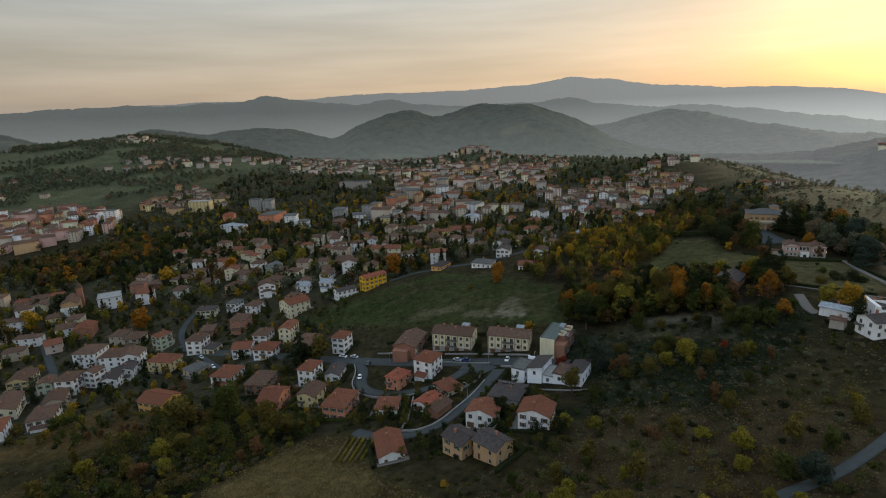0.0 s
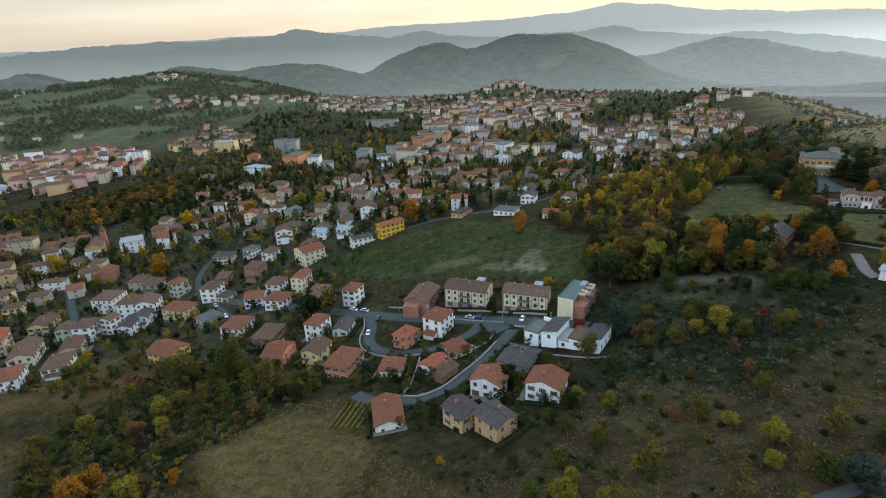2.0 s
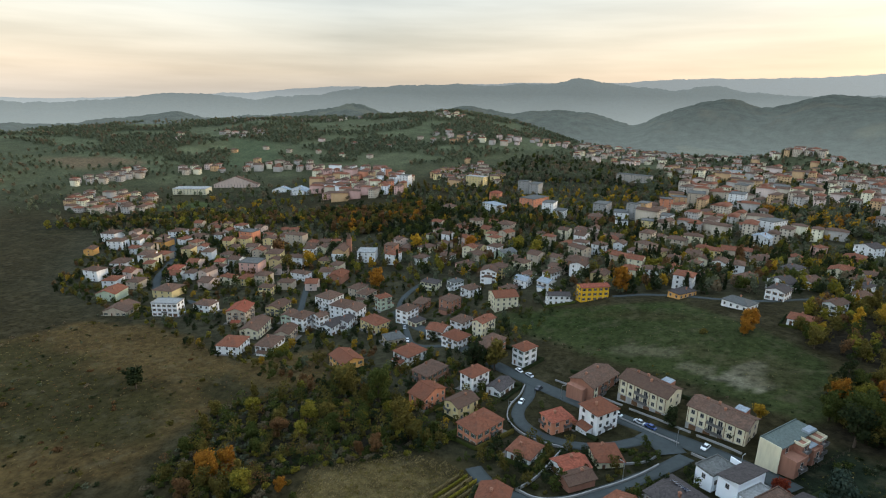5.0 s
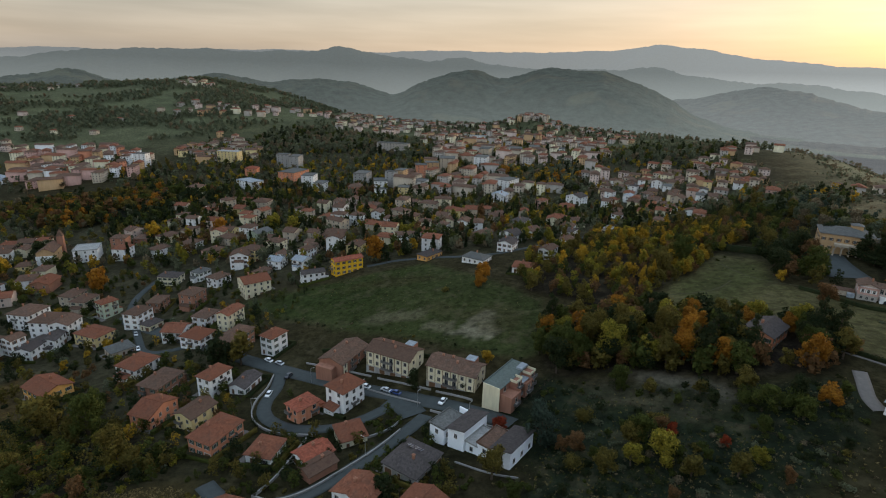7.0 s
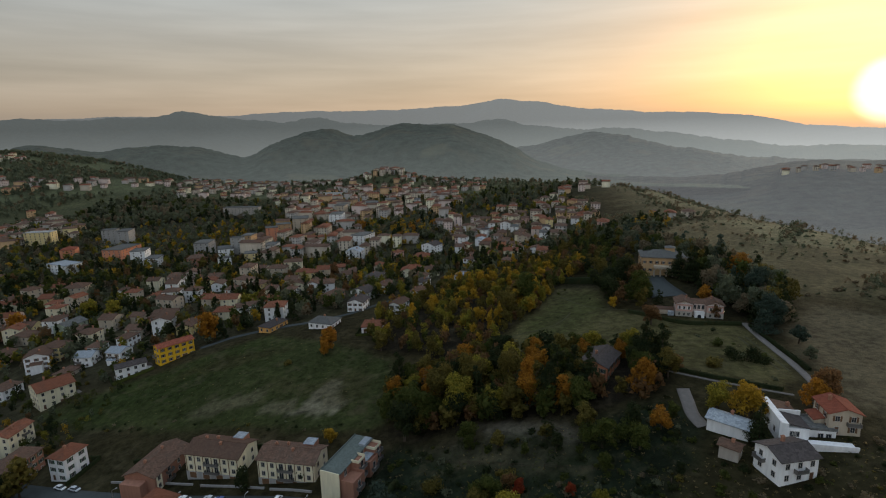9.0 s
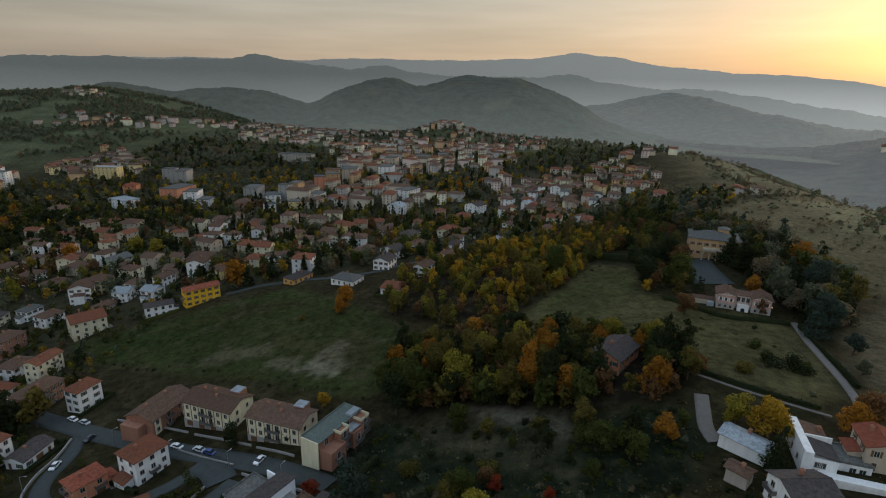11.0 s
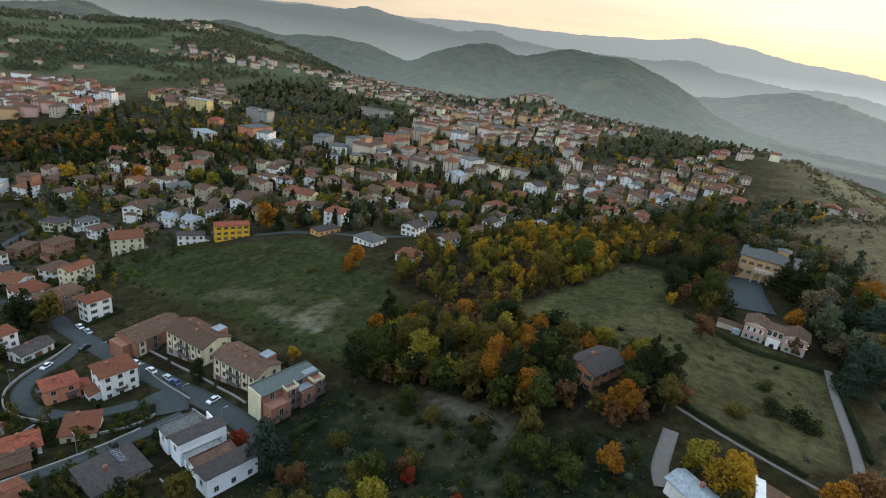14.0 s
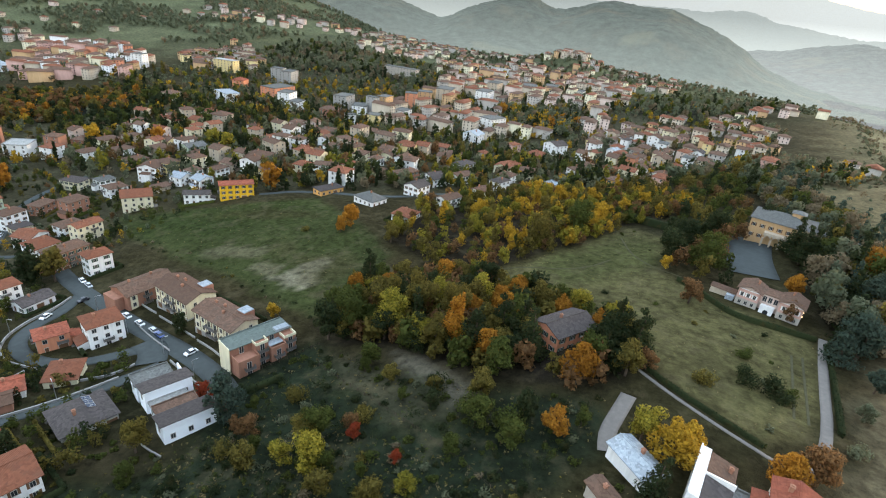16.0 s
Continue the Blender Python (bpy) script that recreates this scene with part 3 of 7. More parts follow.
backdrop_hills("backdrop", "mountain ridge on the horizon in painted pale haze", 4850, 500,
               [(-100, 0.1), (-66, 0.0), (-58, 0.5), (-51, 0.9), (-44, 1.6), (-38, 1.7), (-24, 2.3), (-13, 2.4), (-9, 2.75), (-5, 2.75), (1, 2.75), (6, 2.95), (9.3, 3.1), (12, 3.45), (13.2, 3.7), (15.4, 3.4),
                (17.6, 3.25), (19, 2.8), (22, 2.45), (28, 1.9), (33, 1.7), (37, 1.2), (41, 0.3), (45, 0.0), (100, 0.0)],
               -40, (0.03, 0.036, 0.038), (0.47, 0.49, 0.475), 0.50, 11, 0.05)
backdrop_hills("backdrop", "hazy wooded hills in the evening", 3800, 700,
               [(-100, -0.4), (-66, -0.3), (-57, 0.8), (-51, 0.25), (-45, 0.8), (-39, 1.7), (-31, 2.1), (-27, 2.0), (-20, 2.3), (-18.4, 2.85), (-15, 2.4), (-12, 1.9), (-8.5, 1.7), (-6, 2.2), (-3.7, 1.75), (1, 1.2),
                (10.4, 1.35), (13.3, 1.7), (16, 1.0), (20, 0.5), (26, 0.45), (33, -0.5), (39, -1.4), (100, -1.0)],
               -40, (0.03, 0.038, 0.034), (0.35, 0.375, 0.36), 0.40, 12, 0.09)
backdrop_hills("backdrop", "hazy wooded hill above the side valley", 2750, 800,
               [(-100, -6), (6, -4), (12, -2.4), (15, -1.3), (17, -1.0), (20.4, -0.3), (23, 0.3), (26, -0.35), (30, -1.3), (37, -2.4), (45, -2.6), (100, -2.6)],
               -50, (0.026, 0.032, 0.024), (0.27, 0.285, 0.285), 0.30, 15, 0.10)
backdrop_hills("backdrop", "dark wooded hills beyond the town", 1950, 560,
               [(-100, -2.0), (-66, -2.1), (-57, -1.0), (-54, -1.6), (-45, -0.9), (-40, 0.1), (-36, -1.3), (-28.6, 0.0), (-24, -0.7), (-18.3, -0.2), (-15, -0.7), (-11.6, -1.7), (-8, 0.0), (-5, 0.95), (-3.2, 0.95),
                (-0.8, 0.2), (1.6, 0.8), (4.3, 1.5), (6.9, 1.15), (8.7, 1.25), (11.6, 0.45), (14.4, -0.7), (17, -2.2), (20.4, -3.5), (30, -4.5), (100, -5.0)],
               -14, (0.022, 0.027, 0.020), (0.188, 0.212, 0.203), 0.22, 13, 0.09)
backdrop_hills("backdrop", "slopes of the side valley with glowing painted haze", 1750, 900,
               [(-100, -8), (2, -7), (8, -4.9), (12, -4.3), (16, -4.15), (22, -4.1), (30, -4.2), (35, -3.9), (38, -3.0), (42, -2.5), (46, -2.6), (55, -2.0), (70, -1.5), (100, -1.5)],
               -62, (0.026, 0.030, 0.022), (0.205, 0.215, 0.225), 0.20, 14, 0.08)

# ------------------------------------------------------------------ the lines of the roads and lanes, with half their width
ROADS = [
    ([(-173, 305), (-103, 273), (-70, 256), (-47, 245.5), (-24, 237), (1, 227.5), (23, 220), (42, 211), (50, 205)], 3.4),
    ([(-47, 244), (-42.5, 232), (-43, 221), (-38, 211), (-26, 204.5), (-12, 204), (-1, 210), (7, 218), (13, 222)], 2.6),
    ([(-37, 173), (-30, 167.5), (-19, 164), (-7, 168), (4, 183), (16, 202), (21, 212)], 2.7),
    ([(217, 277), (208, 250), (198, 218), (188, 203)], 1.3),
    ([(154, 236), (161, 227), (172, 217.5), (184, 209)], 0.45),
    ([(154.5, 220), (152, 213), (149.4, 206), (149.6, 200.5)], 1.9),
    ([(60, 98), (76, 107), (89, 110), (102, 115), (125, 128)], 1.5),
    ([(-103, 273), (-125, 262), (-142, 280), (-160, 300)], 1.8),
    ([(-42, 358), (-20, 370), (30, 372), (60, 396), (110, 440)], 1.8),
    ([(-290, 245), (-330, 235), (-380, 260), (-420, 300), (-520, 360)], 3.0),
    ([(-290, 345), (-244, 292), (-226, 272), (-211, 246), (-205, 226)], 2.2), ([(-184, 372), (-186, 344), (-176, 316), (-160, 300)], 2.2)]


# ------------------------------------------------------------------ houses
def relief_sheet(xs, zs, cells):
    """One connected panel facing -y, with its back edge at y = 0: cells[row][col] = (how far it stands out, material)."""
    s = Shape()
    verts, faces, ids, index = [], [], [], {}

    def vert(x, y, z):
        key = (round(x, 4), round(y, 4), round(z, 4))
        if key not in index:
            index[key] = len(verts)
            verts.append(key)
        return index[key]

    rows, cols = len(zs) - 1, len(xs) - 1
    depth = lambda r, c: cells[r][c][0] if 0 <= r < rows and 0 <= c < cols else 0.0
    for r in range(rows):
        for c in range(cols):
            x0, x1, z0, z1, y, m = xs[c], xs[c + 1], zs[r], zs[r + 1], -cells[r][c][0], cells[r][c][1]
            faces.append((vert(x0, y, z0), vert(x1, y, z0), vert(x1, y, z1), vert(x0, y, z1)))
            ids.append(m)
            for (dr, dc, a, b_) in ((-1, 0, (x0, z0), (x1, z0)), (0, -1, (x0, z0), (x0, z1)), (1, 0, (x0, z1), (x1, z1)), (0, 1, (x1, z0), (x1, z1))):
                other = -depth(r + dr, c + dc)
                if y < other - 1e-6:
                    faces.append((vert(a[0], y, a[1]), vert(b_[0], y, b_[1]), vert(b_[0], other, b_[1]), vert(a[0], other, a[1])))
                    ids.append(m)
    s.v, s.f, s.i = verts, faces, ids
    return s


def window_mesh(w, h, shut):
    """A window: surround, sill, centre bar, dark panes set back, and folded shutters."""
    xs = [-w / 2 - 0.1, -w / 2, -0.035, 0.035, w / 2, w / 2 + 0.1]
    zs = [-0.1, 0.0, h, h + 0.1]
    f, g, k = (0.06, 0), (0.015, 1), (0.035, 0)
    cells = [[(0.12, 0)] * 5, [f, g, k, g, f], [f] * 5]
    mats = [M_FRAME, M_GLASS]
    if shut is not None:
        mats.append(shut)
        xs = [xs[0] - w * 0.5] + xs + [xs[-1] + w * 0.5]
        cells = [[(0.05, 2), *cells[0], (0.05, 2)], [(0.05, 2), *cells[1], (0.05, 2)], [(0.05, 2), *cells[2], (0.05, 2)]]
    return relief_sheet(xs, zs, cells).mesh("window", mats)


WINDOWS = [window_mesh(1.0, 1.4, M_SHUT), window_mesh(1.1, 1.35, M_SHUT2), window_mesh(1.2, 1.4, None), window_mesh(1.0, 1.4, None), window_mesh(1.6, 1.5, None)]
DOOR = relief_sheet([-0.6, -0.5, 0.5, 0.6], [0, 2.1, 2.25], [[(0.08, 0), (0.03, 1), (0.08, 0)], [(0.08, 0)] * 3]).mesh("door", [M_FRAME, M_WOODDOOR])
GARAGE = relief_sheet([-1.4, -1.25, 1.25, 1.4], [0, 2.15, 2.3], [[(0.08, 0), (0.02, 1), (0.08, 0)], [(0.08, 0)] * 3]).mesh("garage_door", [M_FRAME, M_SHUT])


def turned(profile, sides=4):
    """A chimney-like shaft: (half width, height) from the bottom up, as one skin."""
    s = Shape()
    k = len(profile)
    s.v = [(r * math.cos(math.pi * (2 * a + 1) / sides) * 1.414, r * math.sin(math.pi * (2 * a + 1) / sides) * 1.414, z) for r, z in profile for a in range(sides)]
    s.f = [(p * sides + a, p * sides + (a + 1) % sides, (p + 1) * sides + (a + 1) % sides, (p + 1) * sides + a) for p in range(k - 1) for a in range(sides)]
    s.f.append(tuple((k - 1) * sides + a for a in range(sides)))
    s.i = [0] * len(s.f)
    return s


CHIMNEY = turned([(0.35, -1.5), (0.35, 1.0), (0.46, 1.0), (0.46, 1.14), (0.22, 1.14), (0.22, 1.4)]).mesh("chimney", [M_BRICKCHIM])


def balcony_mesh(w, d):
    s = Shape().box(-w / 2, -d, -0.16, w / 2, 0, 0, 0)
    ring = [(-w / 2, 0), (-w / 2, -d), (w / 2, -d), (w / 2, 0), (w / 2 - 0.08, 0), (w / 2 - 0.08, -d + 0.08), (-w / 2 + 0.08, -d + 0.08), (-w / 2 + 0.08, 0)]
    s.prism([(x, y, -0.01) for x, y in ring], [(x, y, 0.95) for x, y in ring], 1)
    return s.mesh("balcony", [M_CONCRETE, M_RAIL])


BALCONY = balcony_mesh(3.2, 1.1)


def roof_shape(w, d, h, kind, pitch=0.36, over=0.55):
    """A pitched roof with eaves, thickness and ridge, on a w by d plan with its eaves at h."""
    s = Shape()
    x, y, e = w / 2 + over, d / 2 + over, 0.18
    lo = h - over * pitch
    if kind == "ga":                 # ridge along y
        rise = lo + x * pitch
        for g in (-1, 1):
            s.prism([(g * x, -y, lo), (g * x, y, lo), (0, y, rise), (0, -y, rise)],
                    [(g * x, -y, lo + e), (g * x, y, lo + e), (0, y, rise + e), (0, -y, rise + e)])
        s.box(-0.14, -y, rise + e - 0.05, 0.14, y, rise + e + 0.08)
        return s, rise
    if kind == "gb":
        rise = lo + y * pitch
        for g in (-1, 1):
            s.prism([(-x, g * y, lo), (x, g * y, lo), (x, 0, rise), (-x, 0, rise)],
                    [(-x, g * y, lo + e), (x, g * y, lo + e), (x, 0, rise + e), (-x, 0, rise + e)])
        s.box(-x, -0.14, rise + e - 0.05, x, 0.14, rise + e + 0.08)
        return s, rise
    if kind == "mono":               # one slope, its high side at -y
        rise = lo + 2 * y * pitch * 0.7
        base = [(-x, y, lo), (x, y, lo), (x, -y, rise), (-x, -y, rise)]
        s.prism(base, [(p[0], p[1], p[2] + e) for p in base])
        return s, rise
    if kind == "hip":
        m = min(x, y)
        rise = lo + m * pitch
        rx, ry = x - m, y - m
        c = [(-x, -y, lo), (x, -y, lo), (x, y, lo), (-x, y, lo)]
        if x >= y:
            r = [(-rx, 0, rise), (rx, 0, rise)]
            fs = [(c[0], c[1], r[1], r[0]), (c[1], c[2], r[1]), (c[2], c[3], r[0], r[1]), (c[3], c[0], r[0])]
        else:
            r = [(0, -ry, rise), (0, ry, rise)]
            fs = [(c[0], c[1], r[0]), (c[1], c[2], r[1], r[0]), (c[2], c[3], r[1]), (c[3], c[0], r[0], r[1])]
        for f in fs:
            s.prism(f, [(p[0], p[1], p[2] + e) for p in f])
        return s, rise
    s.box(-w / 2 - 0.3, -d / 2 - 0.3, h, w / 2 + 0.3, d / 2 + 0.3, h + 0.22)          # flat, with a parapet
    for b in ((-x + 0.25, -y + 0.25, x - 0.25, -y + 0.5), (-x + 0.25, y - 0.5, x - 0.25, y - 0.25),
              (-x + 0.25, -y + 0.5, -x + 0.5, y - 0.5), (x - 0.5, -y + 0.5, x - 0.25, y - 0.5)):
        s.box(b[0], b[1], h + 0.22, b[2], b[3], h + 0.6)
    return s, h + 0.4


WALL_WORDS = dict(white="white-rendered", cream="cream-rendered", yellow="pale yellow", vivid="bright yellow", orange="orange-rendered", salmon="salmon-pink",
                  pink="pink-rendered", beige="beige-rendered", brick="red brick", grey="grey-rendered", palegreen="pale green", tan="ochre-rendered", stone="grey stone", chalk="bright white", blush="pale pink")
ROOF_WORDS = dict(red="a red clay tile roof", bright="a bright red tiled roof", brown="a weathered brown tile roof", dark="a dark tiled roof",
                  grey="a grey roof", pale="a pale sheet roof", flat="a flat roof", moss="a mossy grey roof")
rng = random.Random(4)
FOOTPRINTS, HOMES, YARDS = [], {}, []


def house(x, y, turn, w, d, storeys, wall, roof, shape, near=True, name="house", group="houses of the town", bare=False):
    """A house with walls, roof, chimney, and windows, doors and balconies on its faces."""
    FOOTPRINTS.append((x, y, max(w, d) * 0.62))
    z = min(ground_z(x + a * w * 0.35, y + b * d * 0.35) for a in (-1, 1) for b in (-1, 1)) * 0.5 + ground_z(x, y) * 0.5
    if storeys > 3:
        name = "apartment_building"
    words = "%s %s with %s" % (WALL_WORDS[wall], "apartment block" if storeys > 3 else "house of one storey" if storeys == 1 else "house of %s storeys" % ("two" if storeys == 2 else "three"), ROOF_WORDS[roof] if shape != "flat" else "a flat roof")
    ob = thing(name, x, y, z, turn, words, "house" if storeys <= 3 else "building", group)
    h = 3.6 if storeys == 1 else storeys * 3.0 + 0.2
    rs, rise = roof_shape(w, d, h, shape)
    ws = Shape().box(-w / 2, -d / 2, -3.0, w / 2, d / 2, h)
    ws.box(-w / 2 - 0.04, -d / 2 - 0.04, -3.0, w / 2 + 0.04, d / 2 + 0.04, 0.5)
    if shape == "ga":
        for g in (-1, 1):
            ws.prism([(-w / 2, g * d / 2, h), (w / 2, g * d / 2, h), (0, g * d / 2, h + w / 2 * 0.36)],
                     [(-w / 2, g * (d / 2 - 0.3), h), (w / 2, g * (d / 2 - 0.3), h), (0, g * (d / 2 - 0.3), h + w / 2 * 0.36)])
    if shape == "mono":
        k = (d + 1.1) * 0.36 * 0.7
        ws.prism([(-w / 2, -d / 2, h - 0.5), (w / 2, -d / 2, h - 0.5), (w / 2, d / 2, h - 0.5), (-w / 2, d / 2, h - 0.5)],
                 [(-w / 2, -d / 2, h + k - 0.28), (w / 2, -d / 2, h + k - 0.28), (w / 2, d / 2, h - 0.05), (-w / 2, d / 2, h - 0.05)])
    if shape == "gb":
        for g in (-1, 1):
            ws.prism([(g * w / 2, -d / 2, h), (g * w / 2, d / 2, h), (g * w / 2, 0, h + d / 2 * 0.36)],
                     [(g * (w / 2 - 0.3), -d / 2, h), (g * (w / 2 - 0.3), d / 2, h), (g * (w / 2 - 0.3), 0, h + d / 2 * 0.36)])
    HOMES[(round(x), round(y))] = ob
    if near and y < 345 and x < 60:
        YARDS.append((x, y, turn, w, d))
    part("wall", ws, [WALL[wall]], ob)
    part("roof", rs, [ROOF[roof]], ob)
    if near and storeys > 1 and shape != "flat" and rng.random() < 0.45 and not (x > 0 and y < 170):
        side, deep, wide = rng.choice((-1, 1)), rng.uniform(2.2, 3.4), min(w, d) * rng.uniform(0.45, 0.7)
        a0, a1, tall = side * w / 2, side * (w / 2 + deep), rng.choice((2.8, 3.0, 5.6))
        lean = part("annex", Shape().prism([(a0, -wide / 2, -3), (a1, -wide / 2, -3), (a1, wide / 2, -3), (a0, wide / 2, -3)], [(a0, -wide / 2, tall + deep * 0.26), (a1, -wide / 2, tall), (a1, wide / 2, tall), (a0, wide / 2, tall + deep * 0.26)]), [WALL[wall]], ob)
        e0, e1, q = a0, a1 + side * 0.4, wide / 2 + 0.35
        part("annex_roof", Shape().prism([(e0, -q, tall + deep * 0.26), (e1, -q, tall - 0.1), (e1, q, tall - 0.1), (e0, q, tall + deep * 0.26)], [(e0, -q, tall + deep * 0.26 + 0.18), (e1, -q, tall + 0.08), (e1, q, tall + 0.08), (e0, q, tall + deep * 0.26 + 0.18)]), [ROOF[roof]], lean)
    if shape != "flat":
        ch = under(new("chimney", CHIMNEY), ob, pose(rng.uniform(-0.22, 0.22) * w, rng.uniform(-0.22, 0.22) * d, rise - 0.2))
    if bare:
        return ob
    win = WINDOWS[rng.randrange(4)] if near else WINDOWS[3]
    # windows, doors and balconies only on faces not turned away from the camera
    c, s_ = math.cos(radians(turn)), math.sin(radians(turn))
    for face, (fx, fy, ang, length) in enumerate(((0, -1, 0, w), (1, 0, 90, d), (0, 1, 180, w), (-1, 0, -90, d))):
        ny_ = fx * s_ + fy * c
        if ny_ > (0.55 if near else 0.2):
            continue
        count = max(1, int(length / (3.2 if near else 5.0)))
        for k in range(count):
            off = (k + 0.5) / count * length - length / 2
            for level in range(storeys):
                ox, oy = (off, 0) if face in (0, 2) else (0, off)
                if face == 2:
                    ox = -off
                lx, ly = fx * (w / 2 + 0.03) + ox, fy * (d / 2 + 0.03) + oy
                zz = level * 3.0 + 1.0
                if near and level == 0 and rng.random() < 0.3:
                    under(new("door", DOOR if rng.random() < 0.6 else GARAGE), ob, pose(lx, ly, 0.25, 0, 0, ang))
                    continue
                if near and level > 0 and k == count // 2 and rng.random() < 0.35:
                    under(new("balcony", BALCONY), ob, pose(lx, ly, level * 3.0 + 0.1, 0, 0, ang))
                under(new("window", win), ob, pose(lx, ly, zz, 0, 0, ang))
    return ob


# ------------------------------------------------------------------ trees
def crown_mesh(name, lobes, count, size, mat, seed, droop=0.0):
    """Leaf clumps: bent little sheets spread over and inside the lobes of a crown."""
    v, t = clump_arrays(lobes, count, size, seed, 0.3, droop)
    return big_mesh(name, v, t, [mat], np.zeros(len(t)))


def trunk_mesh(h, r0, limbs, seed):
    r = random.Random(seed)
    s = Shape()

    def stick(a, b, ra, rb):
        a, b = Vector(a), Vector(b)
        q = (b - a).to_track_quat("Z", "Y")
        ring = lambda c, rad: [c + q @ Vector((rad * math.cos(k * 1.0472), rad * math.sin(k * 1.0472), 0)) for k in range(6)]
        s.prism(ring(a, ra), ring(b, rb))

    bend = (r.uniform(-0.3, 0.3), r.uniform(-0.3, 0.3), h * 0.5)
    stick((0, 0, -0.8), bend, r0, r0 * 0.7)
    stick(bend, (0, 0, h * 0.95), r0 * 0.7, r0 * 0.15)
    for k in range(limbs):
        a = k * 2.4 + r.uniform(-0.4, 0.4)
        z = h * r.uniform(0.3, 0.6)
        l = h * r.uniform(0.25, 0.4)
        stick((bend[0] * 0.8, bend[1] * 0.8, z), (math.cos(a) * l, math.sin(a) * l, z + l * 0.8), r0 * 0.4, r0 * 0.1)
    return s.mesh("trunk", [M_BARK])


def lobes_of(kind, seed):
    r = random.Random(seed)
    if kind == "round":
        out = [(r.uniform(-0.3, 0.3), r.uniform(-0.3, 0.3), 4.3, 1.9, 2.3)]
        for k in range(13):
            a, rad, z = k * 2.4 + r.uniform(-0.4, 0.4), r.uniform(1.1, 2.5), r.uniform(1.6, 6.6)
            rad *= 1.0 - 0.45 * abs(z - 3.6) / 3.0
            out.append((math.cos(a) * rad, math.sin(a) * rad, z, r.uniform(0.7, 1.35), r.uniform(0.6, 1.2)))
        return out
    if kind == "tall":
        return [(r.uniform(-0.8, 0.8), r.uniform(-0.8, 0.8), 1.9 + k * 0.72, 1.5 - abs(k - 4) * 0.16 + r.uniform(-0.35, 0.25), 0.95) for k in range(11)]
    if kind == "cone":
        return [(r.uniform(-0.5, 0.5), r.uniform(-0.5, 0.5), 1.3 + k * 1.0, 2.9 * (1 - k / 8.6) + r.uniform(-0.3, 0.4), 0.6) for k in range(8)]
    if kind == "cypress":
        return [(0, 0, 1.2 + k * 1.1, 0.75 * (1 - (k / 8.2) ** 2), 0.8) for k in range(8)]
    return [(r.uniform(-1.0, 1.0), r.uniform(-1.0, 1.0), r.uniform(0.5, 1.2), r.uniform(0.7, 1.1), r.uniform(0.5, 0.9)) for k in range(5)]     # bush


WORDS = dict(green="green", olive="olive-green", dark="dark green", lime="yellow-green", yellow="golden yellow", orange="orange", rust="rusty brown", red="deep red", bluegreen="blue-green", sage="haze-paled grey-green", oak="haze-paled green", hornbeam="haze-paled bronze", straw="straw-coloured")
STOCK = {}
TREES = []


def tree(x, y, size=1.0, kind="round", leaf="green", fine=False):
    """One tree or bush; size 1 is a crown of about seven metres."""
    fine = fine or (y < 420 and x > 0)
    variant = rng.randrange(2 if fine else 3)
    big = 2.2 if size > 1.9 else 1.5 if size > 1.25 else 1.0
    key = (kind, leaf, variant, fine, big)
    z = ground_z(x, y) - 0.15
    m = Matrix.Translation((x, y, z)) @ pose(0, 0, 0, rng.uniform(-3, 3), rng.uniform(-3, 3), rng.uniform(0, 360)) @ Matrix.Diagonal((size, size, size * rng.uniform(0.88, 1.15), 1))
    TREES.append((x, y, size))
    if key in STOCK:
        s = STOCK[key].scale
        return copy_thing(STOCK[key], m @ Matrix.Diagonal((1 / s[0], 1 / s[1], 1 / s[2], 1)))
    sort = "bush" if kind == "bush" else "conifer" if kind in ("cone", "cypress") else "tree"
    words = "%s %s in %s foliage" % ({"round": "broad-crowned", "tall": "slender upright", "cone": "conical", "cypress": "narrow columnar", "bush": "low scrubby"}[kind],
                                     {"bush": "bush", "tree": "tree", "conifer": "evergreen tree"}[sort], WORDS[leaf] + (" autumn" if leaf in ("yellow", "orange", "rust", "red", "lime") else ""))
    ob = tagged(new(sort), words, sort, "trees and bushes")
    ob.empty_display_size = 0.5
    seed = abs(hash_of(key))
    count, leafy = ({"round": 620, "tall": 520, "cone": 480, "cypress": 300, "bush": 150}[kind], 0.42)
    if fine:
        count, leafy = int(count * 2.4 * big ** 1.2), 0.27 / big ** 0.6
    if kind == "bush":
        leafy *= 0.7
    part("trunk", trunk_mesh({"round": 5.5, "tall": 8.0, "cone": 8.5, "cypress": 8.5, "bush": 0.9}[kind], 0.05 if kind == "bush" else 0.26, 6 if kind in ("round", "tall") else 0, seed), [M_BARK], ob)
    part("crown", crown_mesh("crown", lobes_of(kind, seed), count, leafy, LEAF[leaf], seed, 0.25 if kind == "cone" else 0.0), [], ob)
    ob.matrix_basis = m
    STOCK[key] = ob
    return ob


def hash_of(key):
    n = 7
    for ch in str(key):
        n = (n * 31 + ord(ch)) % 100003
    return n


def big_mesh(name, verts, tris, mats, ids):
    me = bpy.data.meshes.new(name)
    n = len(tris)
    me.vertices.add(len(verts))
    me.vertices.foreach_set("co", np.asarray(verts, np.float32).ravel())
    me.loops.add(n * 3)
    me.loops.foreach_set("vertex_index", np.asarray(tris, np.int32).ravel())
    me.polygons.add(n)
    me.polygons.foreach_set("loop_start", np.arange(0, n * 3, 3, dtype=np.int32))
    for m in mats:
        me.materials.append(m)
    me.polygons.foreach_set("material_index", np.asarray(ids, np.int32))
    me.update(calc_edges=True)
    return me


